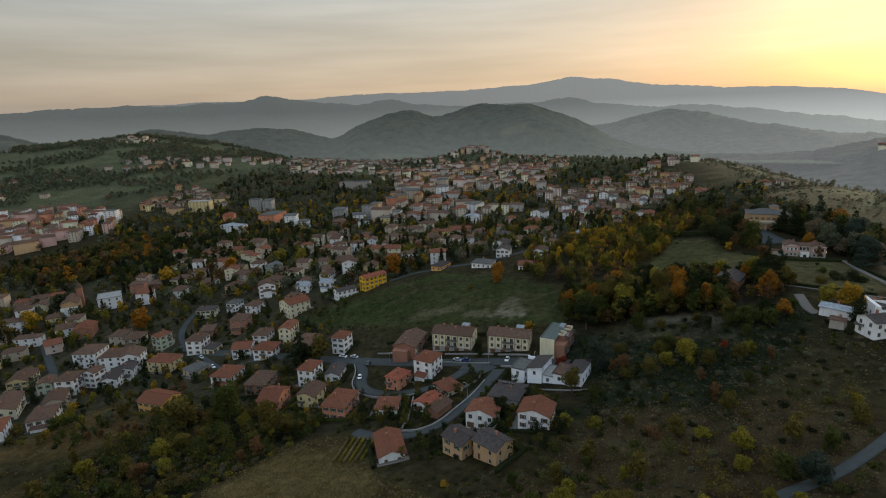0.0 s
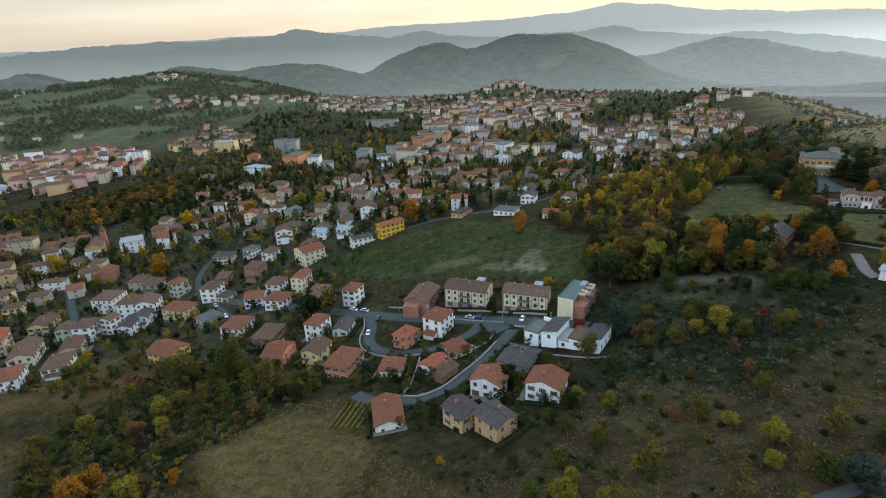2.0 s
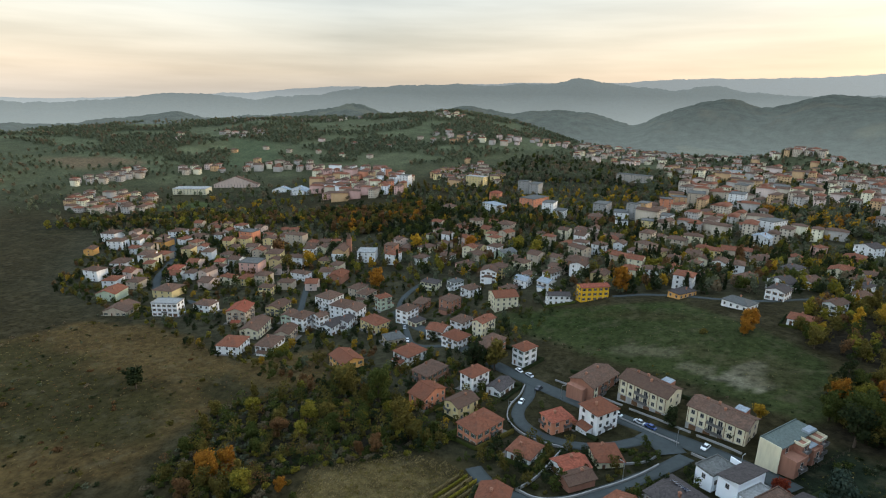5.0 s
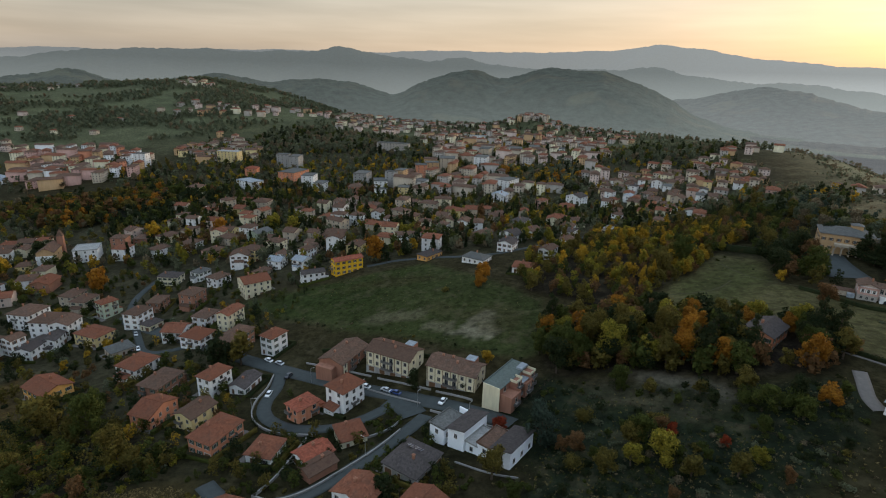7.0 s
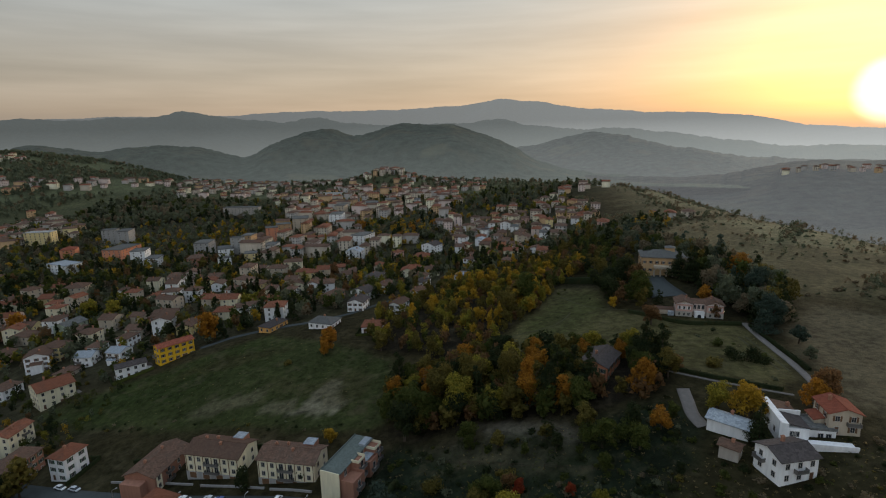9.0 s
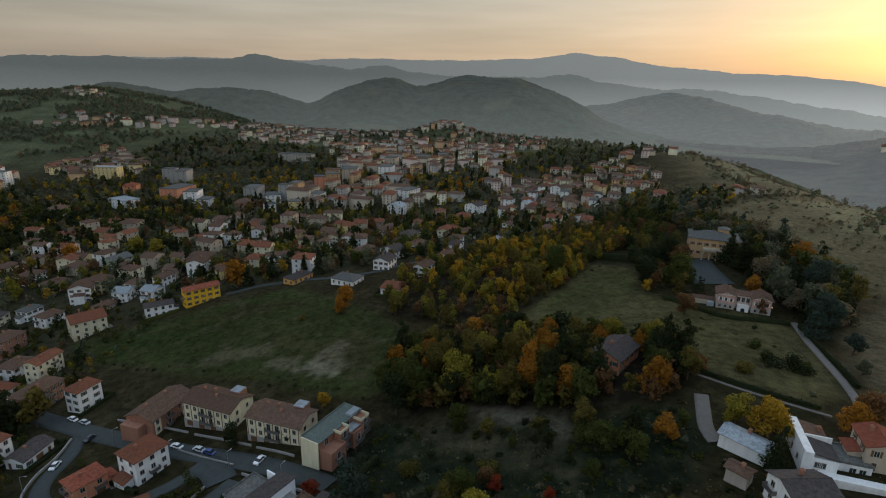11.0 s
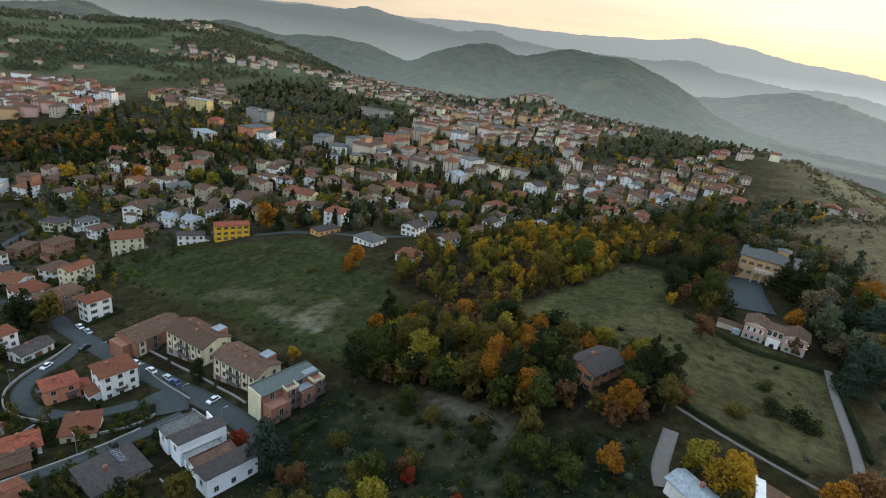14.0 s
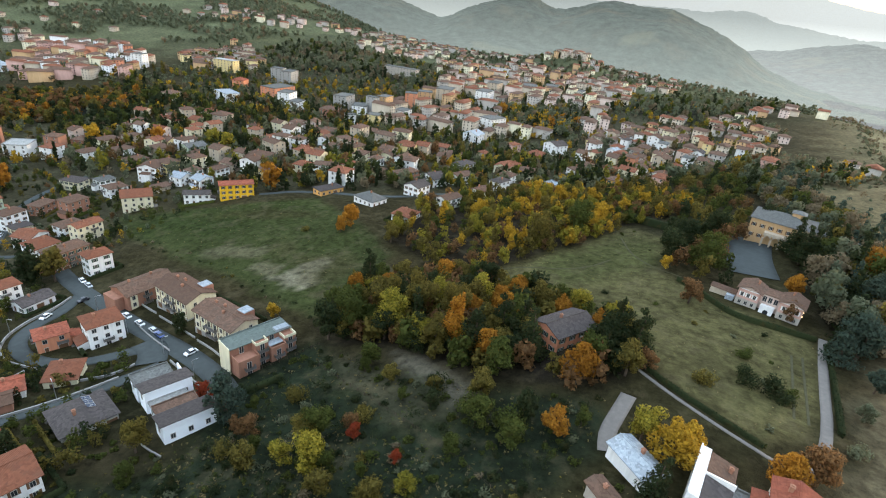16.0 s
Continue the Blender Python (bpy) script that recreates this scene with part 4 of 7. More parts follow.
def clump_arrays(lobes, count, size, seed, inner=0.6, droop=0.0):
    """Leaf clumps of one crown as arrays of points and triangles."""
    r = np.random.RandomState(seed)
    lob = np.array(lobes)
    vol = lob[:, 3] * lob[:, 4]
    pick = lob[r.choice(len(lob), count, p=vol / vol.sum())]
    d = r.normal(size=(count, 3))
    d /= np.linalg.norm(d, axis=1)[:, None]
    q = np.where(r.rand(count, 1) < 0.85, r.uniform(0.6, 1.08, (count, 1)), r.uniform(inner, 0.8, (count, 1)))
    p = pick[:, :3] + d * q * pick[:, [3, 3, 4]]
    a = np.cross(d + r.normal(size=(count, 3)) * 0.6, r.normal(size=(count, 3)))
    a /= np.linalg.norm(a, axis=1)[:, None] + 1e-9
    b = np.cross(a, d)
    b /= np.linalg.norm(b, axis=1)[:, None] + 1e-9
    b[:, 2] -= droop
    sz = size * r.uniform(0.6, 1.25, (count, 1))
    v = np.stack([p - a * sz + d * sz * 0.25, p - b * sz * 0.8 - d * sz * 0.2, p + a * sz * r.uniform(0.7, 1.1, (count, 1)) + d * sz * 0.25, p + b * sz * 0.85 - d * sz * 0.15], axis=1)
    base = (np.arange(count) * 4)[:, None, None]
    t = base + np.array([(0, 1, 2), (0, 2, 3)])[None]
    return v.reshape(-1, 3), t.reshape(-1, 3)


LEAF_ORDER = list(LEAF)


class Growth:
    """Trees and bushes too many to count, gathered into one mesh."""

    def __init__(self):
        self.v, self.t, self.i, self.n, self.bank = [], [], [], 0, {}

    def add(self, x, y, size, kind, leaf, count, leafy, r):
        key = (kind, count, r.randrange(3))
        if key not in self.bank:
            self.bank[key] = clump_arrays(lobes_of(kind, hash_of(key)), count, leafy, hash_of(key))
        v, t = self.bank[key]
        a = r.uniform(0, 6.28)
        c, s = math.cos(a), math.sin(a)
        v = v @ np.array([(c, s, 0), (-s, c, 0), (0, 0, r.uniform(0.85, 1.2))]) * size + np.array((x, y, ground_z(x, y) - 0.3 * size))
        self.v.append(v)
        self.t.append(t + self.n)
        self.i.append(np.full(len(t), LEAF_ORDER.index(leaf)))
        self.n += len(v)

    def close(self, name, label, category):
        me = big_mesh(name, np.vstack(self.v), np.vstack(self.t), [LEAF[k] for k in LEAF_ORDER], np.concatenate(self.i))
        return tagged(new(name, me), label, category, kind="stuff")


CLEAR = []


def sow_trees(bag, poly, count, kinds, lo, hi, seed, gap=3.0, clumps=70, leafy=0.75, keep_off=1.0, patch=None):
    r = random.Random(seed)
    xs, ys = [p[0] for p in poly], [p[1] for p in poly]
    cells, made, tries = {}, 0, 0
    blocks = {}
    for a, b, rad in FOOTPRINTS:
        blocks.setdefault((int(a // 40), int(b // 40)), []).append((a, b, rad))
    pts = [(r.uniform(min(xs), max(xs)), r.uniform(min(ys), max(ys))) for _ in range(count * 8)]
    ok = inside(np.array([p[0] for p in pts]), np.array([p[1] for p in pts]), poly) > 0
    for field in CLEAR:
        ok &= inside(np.array([p[0] for p in pts]), np.array([p[1] for p in pts]), field) < 0
    if patch:
        ok &= wobble(np.array([p[0] for p in pts]), np.array([p[1] for p in pts]), patch, 77) > -0.22
    for (x, y), good in zip(pts, ok):
        if made >= count:
            break
        if not good:
            continue
        ci, cj = int(x // gap), int(y // gap)
        if any((x - a) ** 2 + (y - b) ** 2 < gap * gap for i in (-1, 0, 1) for j in (-1, 0, 1) for a, b in cells.get((ci + i, cj + j), ())):
            continue
        bi, bj = int(x // 40), int(y // 40)
        if any((x - a) ** 2 + (y - b) ** 2 < (rad + keep_off) ** 2 for i in (-1, 0, 1) for j in (-1, 0, 1) for a, b, rad in blocks.get((bi + i, bj + j), ())):
            continue
        if near_road(x, y):
            continue
        cells.setdefault((ci, cj), []).append((x, y))
        kind, leaf = r.choice(kinds)
        bag.add(x, y, r.uniform(lo, hi), kind, leaf, clumps, leafy, r)
        made += 1


def near_road(x, y):
    for line, half in ROADS:
        for (ax, ay), (bx, by) in zip(line, line[1:]):
            dx, dy = bx - ax, by - ay
            s = min(1, max(0, ((x - ax) * dx + (y - ay) * dy) / (dx * dx + dy * dy)))
            if (x - ax - s * dx) ** 2 + (y - ay - s * dy) ** 2 < (half + 1.2) ** 2:
                return True
    return False


def free(x, y, gap=1.0):
    return not near_road(x, y) and all((x - a) ** 2 + (y - b) ** 2 > (r + gap) ** 2 for a, b, r in FOOTPRINTS)


def plant(poly, count, kinds, lo, hi, seed, gap=3.0, fine=False, keep_off=1.5):
    """Scatter trees over a polygon, clear of houses and of one another."""
    r = random.Random(seed)
    xs, ys = [p[0] for p in poly], [p[1] for p in poly]
    mine, tries = [], 0
    while len(mine) < count and tries < count * 30:
        tries += 1
        x, y = r.uniform(min(xs), max(xs)), r.uniform(min(ys), max(ys))
        if inside(x, y, poly) < 0 or not free(x, y, keep_off) or any((x - a) ** 2 + (y - b) ** 2 < gap * gap for a, b in mine):
            continue
        mine.append((x, y))
        kind, leaf = r.choice(kinds)
        tree(x, y, r.uniform(lo, hi), kind, leaf, fine)

# ------------------------------------------------------------------ roads, lanes and their walls
def along(line, step=2.5):
    """Points at even steps along a line whose corners are rounded off."""
    p = np.array(line, float)
    for _ in range(2):
        q = [p[0]]
        for a, b in zip(p[:-1], p[1:]):
            q += [a * 0.75 + b * 0.25, a * 0.25 + b * 0.75]
        p = np.array(q + [p[-1]])
    seg = np.linalg.norm(np.diff(p, axis=0), axis=1)
    at = np.concatenate([[0], np.cumsum(seg)])
    n = max(2, int(at[-1] / step))
    s = np.linspace(0, at[-1], n + 1)
    pts = np.column_stack([np.interp(s, at, p[:, 0]), np.interp(s, at, p[:, 1])])
    d = np.gradient(pts, axis=0)
    d /= np.linalg.norm(d, axis=1)[:, None]
    return pts, np.column_stack([-d[:, 1], d[:, 0]])




def road(name, line, half, mat, label, lift=0.22):
    """A strip of paving on the slope, with edges that drop below the grass."""
    pts, nor = along(line)
    verts, faces = [], []
    offs = (-half, -half, -half * 0.5, 0, half * 0.5, half, half)
    for p, n in zip(pts, nor):
        for k, o in enumerate(offs):
            q = p + n * o
            z = ground_z(q[0], q[1]) + (lift if 0 < k < 6 else -0.5)
            verts.append((q[0], q[1], z))
    c = len(offs)
    for i in range(len(pts) - 1):
        for k in range(c - 1):
            faces.append((i * c + k, i * c + k + 1, (i + 1) * c + k + 1, (i + 1) * c + k))
    ob = new(name, link_mesh(name, verts, faces, mat, None, True))
    return tagged(ob, label, "road" if "road" in name else "path", kind="structure")


def low_wall(name, line, high, thick, mat, label, lift=0.0):
    pts, nor = along(line, 1.5)
    verts, faces = [], []
    for p, n in zip(pts, nor):
        z = ground_z(p[0], p[1]) + lift
        for o, h in ((-thick, -0.8), (-thick, high), (thick, high), (thick, -0.8)):
            verts.append((p[0] + n[0] * o, p[1] + n[1] * o, z + h))
    for i in range(len(pts) - 1):
        for k in range(3):
            faces.append((i * 4 + k, i * 4 + k + 1, i * 4 + k + 5, i * 4 + k + 4))
    faces += [(0, 3, 2, 1), tuple(len(verts) - 4 + k for k in range(4))]
    return tagged(new(name, link_mesh(name, verts, faces, mat)), label, "wall")


for k, (line, half) in enumerate(ROADS):
    kind = "path" if k == 4 else "road"
    mat = M_GRAVEL if k in (3, 4, 5) else M_ASPHALT
    road(kind, line, half, mat, ["grey asphalt street with parked cars", "narrow asphalt lane curving between houses", "narrow asphalt lane between garden walls", "pale gravel drive along the park",
                                 "narrow earth path along a hedge", "pale concrete drive to a shed", "pale country lane at the foot of the slope", "asphalt street through the town",
                                 "asphalt street between gardens", "asphalt street at the edge of town", "narrow street between close-set houses", "narrow street between close-set houses"][k])
road("forecourt_road", [(214, 362), (208, 340), (206, 318)], 9.0, M_ASPHALT, "dark grey forecourt of a villa", 0.3)
for track in ([(206.5, 262), (202, 246), (196.5, 226)], [(203.5, 262), (199, 246), (193.5, 227)], [(157, 345), (160, 325), (168, 312), (178, 306)], [(100, 292), (120, 300), (140, 300), (152, 315)]):
    road("track_path", track, 0.32, M_TRACK, "worn wheel track in the meadow grass", 0.05)
road("car_park_road", [(5, 222), (12, 219), (17, 212)], 4.5, M_ASPHALT, "asphalt turning space between garden walls", 0.28)
low_wall("roadside_wall", [(-5, 230), (6, 224.4), (17.6, 219.3)], 0.7, 0.18, M_CONCRETE, "low concrete wall beside the street")
low_wall("roadside_wall", [(22, 214.6), (34, 208.5), (49, 201)], 0.8, 0.18, M_CONCRETE, "low concrete wall beside the street")
low_wall("roadside_wall", [(-38, 250.6), (-22, 245.5), (-6, 239)], 0.7, 0.2, M_CONCRETE, "low pale wall in front of the flats")
low_wall("roadside_wall", [(-3, 237.4), (9, 232.6), (20, 228)], 0.7, 0.2, M_CONCRETE, "low pale wall in front of the flats")
low_wall("roadside_wall", [(22, 226.8), (30, 223.4), (36, 220.4)], 0.7, 0.2, M_CONCRETE, "low pale wall in front of the flats")
low_wall("garden_wall", [(-20, 168.7), (-13, 166.6), (-6, 171), (2.2, 182.8), (9, 192.6), (14, 203)], 0.9, 0.2, M_CONCRETE, "pale curved garden wall along the lane")
low_wall("garden_wall", [(-16.4, 198), (-16.8, 178), (-19.5, 169)], 1.0, 0.2, M_CONCRETE, "pale garden wall beside a red-roofed house")
low_wall("garden_wall", [(-48.5, 241), (-46.3, 231), (-47, 221), (-42.5, 209.5), (-30, 200.6), (-14, 200)], 0.9, 0.2, M_CONCRETE, "pale curved retaining wall along the lane")
low_wall("garden_wall", [(4, 199), (11, 203.5), (13, 210)], 0.8, 0.2, M_CONCRETE, "pale curved wall round a garden bed")
low_wall("garden_wall", [(34, 186), (44, 180.5), (52, 178.4)], 0.5, 0.15, M_CONCRETE, "short pale garden wall on the slope")


def fence(line, gap, label):
    """Posts with two rails."""
    pts, nor = along(line, gap)
    z0 = ground_z(*pts[0])
    ob = thing("fence", pts[0][0], pts[0][1], z0, 0, label, "fence")
    post = turned([(0.06, -0.4), (0.06, 1.25)]).mesh("post", [M_BARK])
    for p in pts:
        under(new("post", post), ob, pose(p[0] - pts[0][0], p[1] - pts[0][1], ground_z(p[0], p[1]) - z0))
    for h in (0.5, 1.05):
        v, f = [], []
        for p in pts:
            for o in (0, 0.07):
                v.append((p[0] - pts[0][0], p[1] - pts[0][1], ground_z(p[0], p[1]) - z0 + h + o))
        s = Shape()
        s.v, s.f = v, [(i * 2, i * 2 + 2, i * 2 + 3, i * 2 + 1) for i in range(len(pts) - 1)]
        s.i = [0] * len(s.f)
        part("rail", s, [M_BARK], ob)


fence([(64, 232), (57, 222), (50, 213)], 2.6, "wooden fence along a grassy plot")
fence([(20, 136), (28, 141), (34, 147)], 2.6, "wooden fence below the ochre houses")
fence([(70, 221), (97, 205), (118, 192), (130, 183)], 3.2, "thin wooden fence across the rough slope")


def hedge(line, wide, high, leaf, label, seed):
    """A clipped hedge: a thick band of leaf clumps over a dark core."""
    pts, nor = along(line, 0.8)
    r = np.random.RandomState(seed)
    vs, ts, n = [], [], 0
    core_v, core_f = [], []
    for i, (p, q) in enumerate(zip(pts, nor)):
        z = ground_z(p[0], p[1])
        for o, h in ((-wide * 0.4, -0.3), (-wide * 0.35, high * 0.85), (wide * 0.35, high * 0.85), (wide * 0.4, -0.3)):
            core_v.append((p[0] + q[0] * o, p[1] + q[1] * o, z + h))
        v, t = clump_arrays([(0, 0, high * 0.55, wide * 0.5, high * 0.5)], 16, 0.30, seed + i)
        vs.append(v + np.array((p[0], p[1], z)))
        ts.append(t + n)
        n += len(v)
    for i in range(len(pts) - 1):
        for k in range(3):
            core_f += [(i * 4 + k, i * 4 + k + 1, i * 4 + k + 5), (i * 4 + k, i * 4 + k + 5, i * 4 + k + 4)]
    v = np.vstack([np.array(core_v)] + vs)
    t = np.vstack([np.array(core_f)] + [a + len(core_v) for a in ts])
    return tagged(new("hedge", big_mesh("hedge", v, t, [LEAF[leaf]], np.zeros(len(t)))), label, "hedge")


hedge([(157, 236.5), (163, 228), (172, 220.5), (183, 212.5)], 1.4, 1.3, "dark", "clipped dark green hedge along a path", 3)
hedge([(176, 302), (184, 291), (191, 279.6), (204, 277), (214, 275)], 1.8, 1.8, "dark", "clipped dark green hedge below the villa", 4)
hedge([(160, 378), (173, 369), (186, 356)], 4.0, 4.0, "dark", "tall dark clipped hedge at the meadow edge", 5)
hedge([(216, 272), (212, 255), (203, 225)], 1.6, 1.5, "dark", "dark hedge along the gravel drive", 6)
hedge([(-34, 260), (-12, 259.5), (12, 252.5), (38, 242)], 1.6, 1.6, "dark", "dark hedge behind the flats", 7)
hedge([(62, 214), (56, 205), (50, 197)], 2.0, 1.8, "dark", "dark hedge beside the white terrace", 8)

house(-10.7, 221.2, 62, 10.5, 9.0, 3, "white", "red", "hip")
# ------------------------------------------------------------------ the houses: x, y, turn, width, depth, storeys, walls, roof, shape
house(-206.5, 206.4, 116, 13.4, 12.3, 2, "white", "red", "hip")
house(-220.6, 232.4, 118, 19.9, 10.9, 2, "cream", "brown", "gb")
house(-191.3, 218.9, 110, 14.2, 10.0, 2, "white", "brown", "hip")
house(-199.3, 237.5, 115, 13.0, 8.6, 2, "beige", "brown", "gb")
house(-205.1, 256.0, 96, 11.4, 9.4, 3, "white", "brown", "hip")
house(-196.3, 262.5, 79, 7.0, 7.0, 3, "white", "brown", "gb")
house(-185.2, 262.3, 99, 14.6, 7.4, 2, "white", "dark", "gb")
house(-183.0, 271.2, 106, 10.5, 7.0, 2, "white", "dark", "gb")
house(-138.9, 223.7, 71, 11.6, 14.6, 2, "orange", "red", "ga")
house(-165.4, 278.5, 79, 11.2, 15.2, 2, "yellow", "red", "hip")
house(-142.1, 267.1, 59, 10.5, 9.3, 1, "beige", "grey", "hip")
house(-115.2, 246.1, 79, 13.0, 11.2, 2, "white", "red", "hip")
house(-91.8, 229.7, 82, 14.0, 9.6, 2, "brick", "brown", "hip")
house(-78.4, 207.7, 81, 13.3, 8.6, 2, "salmon", "red", "ga")
house(-61.5, 207.2, 74, 11.0, 8.1, 2, "yellow", "brown", "gb")
house(-67.7, 229.5, 74, 10.8, 7.3, 3, "white", "red", "hip")
house(-56.4, 232.5, 83, 11.3, 7.0, 1, "white", "dark", "gb")
house(-78.9, 265.8, 80, 16.0, 8.6, 3, "brick", "brown", "hip")
house(-58.7, 263.5, 71, 9.5, 7.2, 3, "white", "red", "hip")
house(-103.6, 273.6, 81, 11.1, 11.7, 2, "white", "red", "hip")
house(-120.3, 281.4, 95, 10.9, 10.4, 2, "white", "red", "ga")
house(-113.8, 296.9, 84, 11.3, 8.8, 2, "white", "brown", "hip")
house(-96.3, 291.9, 82, 12.9, 7.0, 3, "cream", "red", "gb")
house(-46.2, 194.8, 75, 14.0, 9.8, 2, "salmon", "red", "hip")
house(-26.0, 189.2, 85, 9.4, 8.5, 1, "white", "red", "hip")
house(-9.6, 187.2, 54, 9.6, 7.6, 1, "white", "bright", "gb")
house(-5.4, 180.8, 54, 9.4, 5.4, 1, "brick", "brown", "gb", bare=True)
house(-1.7, 199.2, 34, 8.5, 9.3, 1, "cream", "red", "hip")
house(-23.9, 213.4, 58, 9.1, 7.0, 2, "salmon", "bright", "hip")
house(-291.8, 220.0, 121, 9.4, 16.8, 3, "white", "flat", "flat")
house(-320.0, 204.6, 121, 15.5, 15.5, 1, "beige", "brown", "gb")
house(-355.6, 216.2, 122, 15.5, 13.7, 2, "palegreen", "red", "gb", False)
house(-330.2, 243.2, 113, 15.5, 15.5, 2, "yellow", "brown", "hip", False)
house(-277.9, 237.9, 106, 9.5, 12.5, 2, "white", "brown", "hip")
house(-245.4, 240.6, 122, 15.5, 12.2, 3, "beige", "bright", "gb")
house(-387.5, 232.6, 123, 12.4, 10.4, 2, "white", "red", "hip", False)
house(-417.5, 234.0, 106, 10.2, 14.1, 3, "white", "brown", "hip", False)
house(-415.4, 253.3, 112, 8.0, 14.4, 2, "white", "brown", "hip", False)
house(-438.8, 264.7, 129, 15.5, 13.3, 2, "white", "brown", "hip", False)
house(-437.2, 286.7, 130, 15.5, 11.4, 3, "white", "brown", "hip", False)
house(-502.4, 313.0, 129, 10.5, 7.8, 3, "white", "brown", "hip", False)
house(-514.1, 299.4, 120, 12.3, 15.5, 3, "white", "brown", "hip", False)
house(-511.3, 273.0, 134, 12.6, 8.4, 2, "orange", "brown", "gb", False)
house(-558.6, 316.1, 116, 15.5, 15.5, 3, "white", "brown", "hip", False)
house(-486.9, 330.7, 115, 15.5, 12.3, 2, "orange", "brown", "hip", False)
house(-398.4, 322.1, 125, 12.7, 9.2, 3, "white", "brown", "hip", False)
house(-379.0, 277.9, 122, 14.5, 9.7, 2, "beige", "bright", "hip", False)
house(-414.0, 275.4, 130, 10.9, 7.8, 2, "cream", "red", "hip", False)
house(-356.9, 278.5, 123, 11.3, 7.5, 2, "white", "brown", "hip", False)
house(-353.8, 301.0, 116, 10.4, 10.0, 2, "white", "brown", "hip", False)
house(-321.5, 287.3, 100, 8.0, 11.7, 2, "cream", "red", "hip", False)
house(-368.5, 312.5, 127, 10.2, 7.5, 2, "cream", "bright", "hip", False)
house(-369.0, 240.9, 118, 12.0, 10.2, 2, "beige", "brown", "hip", False)
house(-520.5, 367.0, 116, 15.0, 15.3, 2, "white", "brown", "hip", False)
house(-478.7, 363.5, 105, 15.3, 15.5, 2, "beige", "brown", "hip", False)
house(-424.5, 387.3, 106, 13.6, 16.5, 4, "salmon", "grey", "flat", False)
house(-368.5, 400.7, 105, 10.6, 19.4, 4, "beige", "brown", "hip", False)
house(-342.1, 350.9, 124, 15.5, 12.7, 3, "yellow", "brown", "hip", False)
house(-324.8, 312.7, 116, 15.2, 16.3, 4, "pink", "grey", "flat", False)
house(-312.9, 349.7, 108, 9.5, 14.9, 3, "white", "brown", "hip", False)
house(-282.0, 325.7, 99, 8.0, 15.5, 2, "white", "brown", "hip", False)
house(-295.4, 300.1, 107, 10.5, 10.5, 3, "beige", "brown", "hip", False)
house(-276.1, 286.9, 113, 8.0, 9.9, 2, "yellow", "brown", "hip")
house(-273.9, 303.8, 114, 8.9, 11.0, 2, "beige", "brown", "hip", False)
house(-238.4, 265.1, 107, 14.8, 10.2, 2, "yellow", "brown", "gb")
house(-219.2, 257.5, 110, 9.7, 7.0, 2, "palegreen", "brown", "gb")
house(-217.5, 292.1, 90, 14.2, 13.2, 3, "white", "brown", "hip")
house(-198.3, 285.5, 97, 13.4, 12.7, 3, "white", "brown", "hip")
house(-186.6, 283.4, 99, 11.7, 10.2, 3, "white", "brown", "gb")
house(-182.6, 308.2, 68, 9.0, 7.5, 3, "palegreen", "red", "hip")
house(-204.9, 316.8, 93, 12.6, 9.2, 2, "beige", "brown", "hip")
house(-218.2, 322.9, 95, 12.8, 8.9, 2, "beige", "brown", "hip")
house(-252.1, 337.7, 109, 15.5, 12.0, 2, "brick", "red", "gb", False)
house(-268.6, 392.9, 120, 16.6, 15.6, 3, "white", "flat", "flat", False)
house(-254.4, 409.9, 107, 10.0, 10.8, 4, "brick", "brown", "hip", False)
house(-249.0, 428.4, 102, 13.7, 10.4, 2, "brick", "brown", "hip", False)
house(-231.3, 434.7, 77, 15.5, 11.5, 2, "cream", "brown", "hip", False)
house(-217.5, 404.2, 82, 13.9, 10.3, 2, "white", "brown", "hip", False)
house(-221.6, 449.5, 86, 13.4, 9.0, 2, "beige", "brown", "hip", False)
house(-200.1, 416.7, 82, 15.2, 11.0, 2, "white", "brown", "hip", False)
house(-198.9, 446.0, 85, 15.5, 12.0, 2, "brick", "brown", "hip", False)
house(-175.3, 429.0, 79, 12.6, 12.7, 2, "beige", "brown", "hip", False)
house(-166.4, 443.9, 82, 9.8, 10.7, 3, "white", "brown", "hip", False)
house(-153.6, 438.8, 72, 15.5, 12.1, 2, "palegreen", "grey", "gb", False)
house(-137.5, 424.1, 81, 10.2, 7.5, 2, "yellow", "brown", "hip", False)
house(-170.2, 399.4, 78, 13.6, 10.7, 2, "pink", "brown", "hip", False)
house(-137.9, 379.6, 107, 12.9, 12.0, 3, "white", "brown", "gb")
house(-134.2, 390.0, 79, 10.8, 10.9, 3, "yellow", "brown", "hip")
house(-107.5, 371.4, 85, 10.3, 9.4, 2, "white", "pale", "ga")
house(-88.6, 367.6, 75, 9.6, 8.7, 2, "white", "pale", "ga")
house(-173.0, 352.9, 96, 9.6, 12.9, 2, "cream", "dark", "hip")
house(-155.3, 358.6, 77, 10.1, 7.5, 2, "white", "grey", "hip")
house(-136.7, 348.7, 73, 10.9, 9.3, 2, "white", "brown", "hip")
house(-156.9, 317.4, 99, 11.6, 7.7, 2, "brick", "brown", "hip")
house(-136.1, 319.9, 85, 11.7, 9.5, 3, "brick", "brown", "hip")
house(-103.6, 331.8, 46, 15.2, 13.6, 3, "cream", "red", "gb")
house(-71.3, 342.2, 33, 13.6, 7.1, 2, "white", "dark", "gb")
house(-53.0, 352.4, 42, 18.0, 7.0, 3, "vivid", "bright", "gb")
house(-108.6, 384.0, 81, 9.0, 7.5, 2, "white", "brown", "hip")
house(-94.3, 390.6, 76, 10.6, 7.7, 2, "white", "brown", "hip")
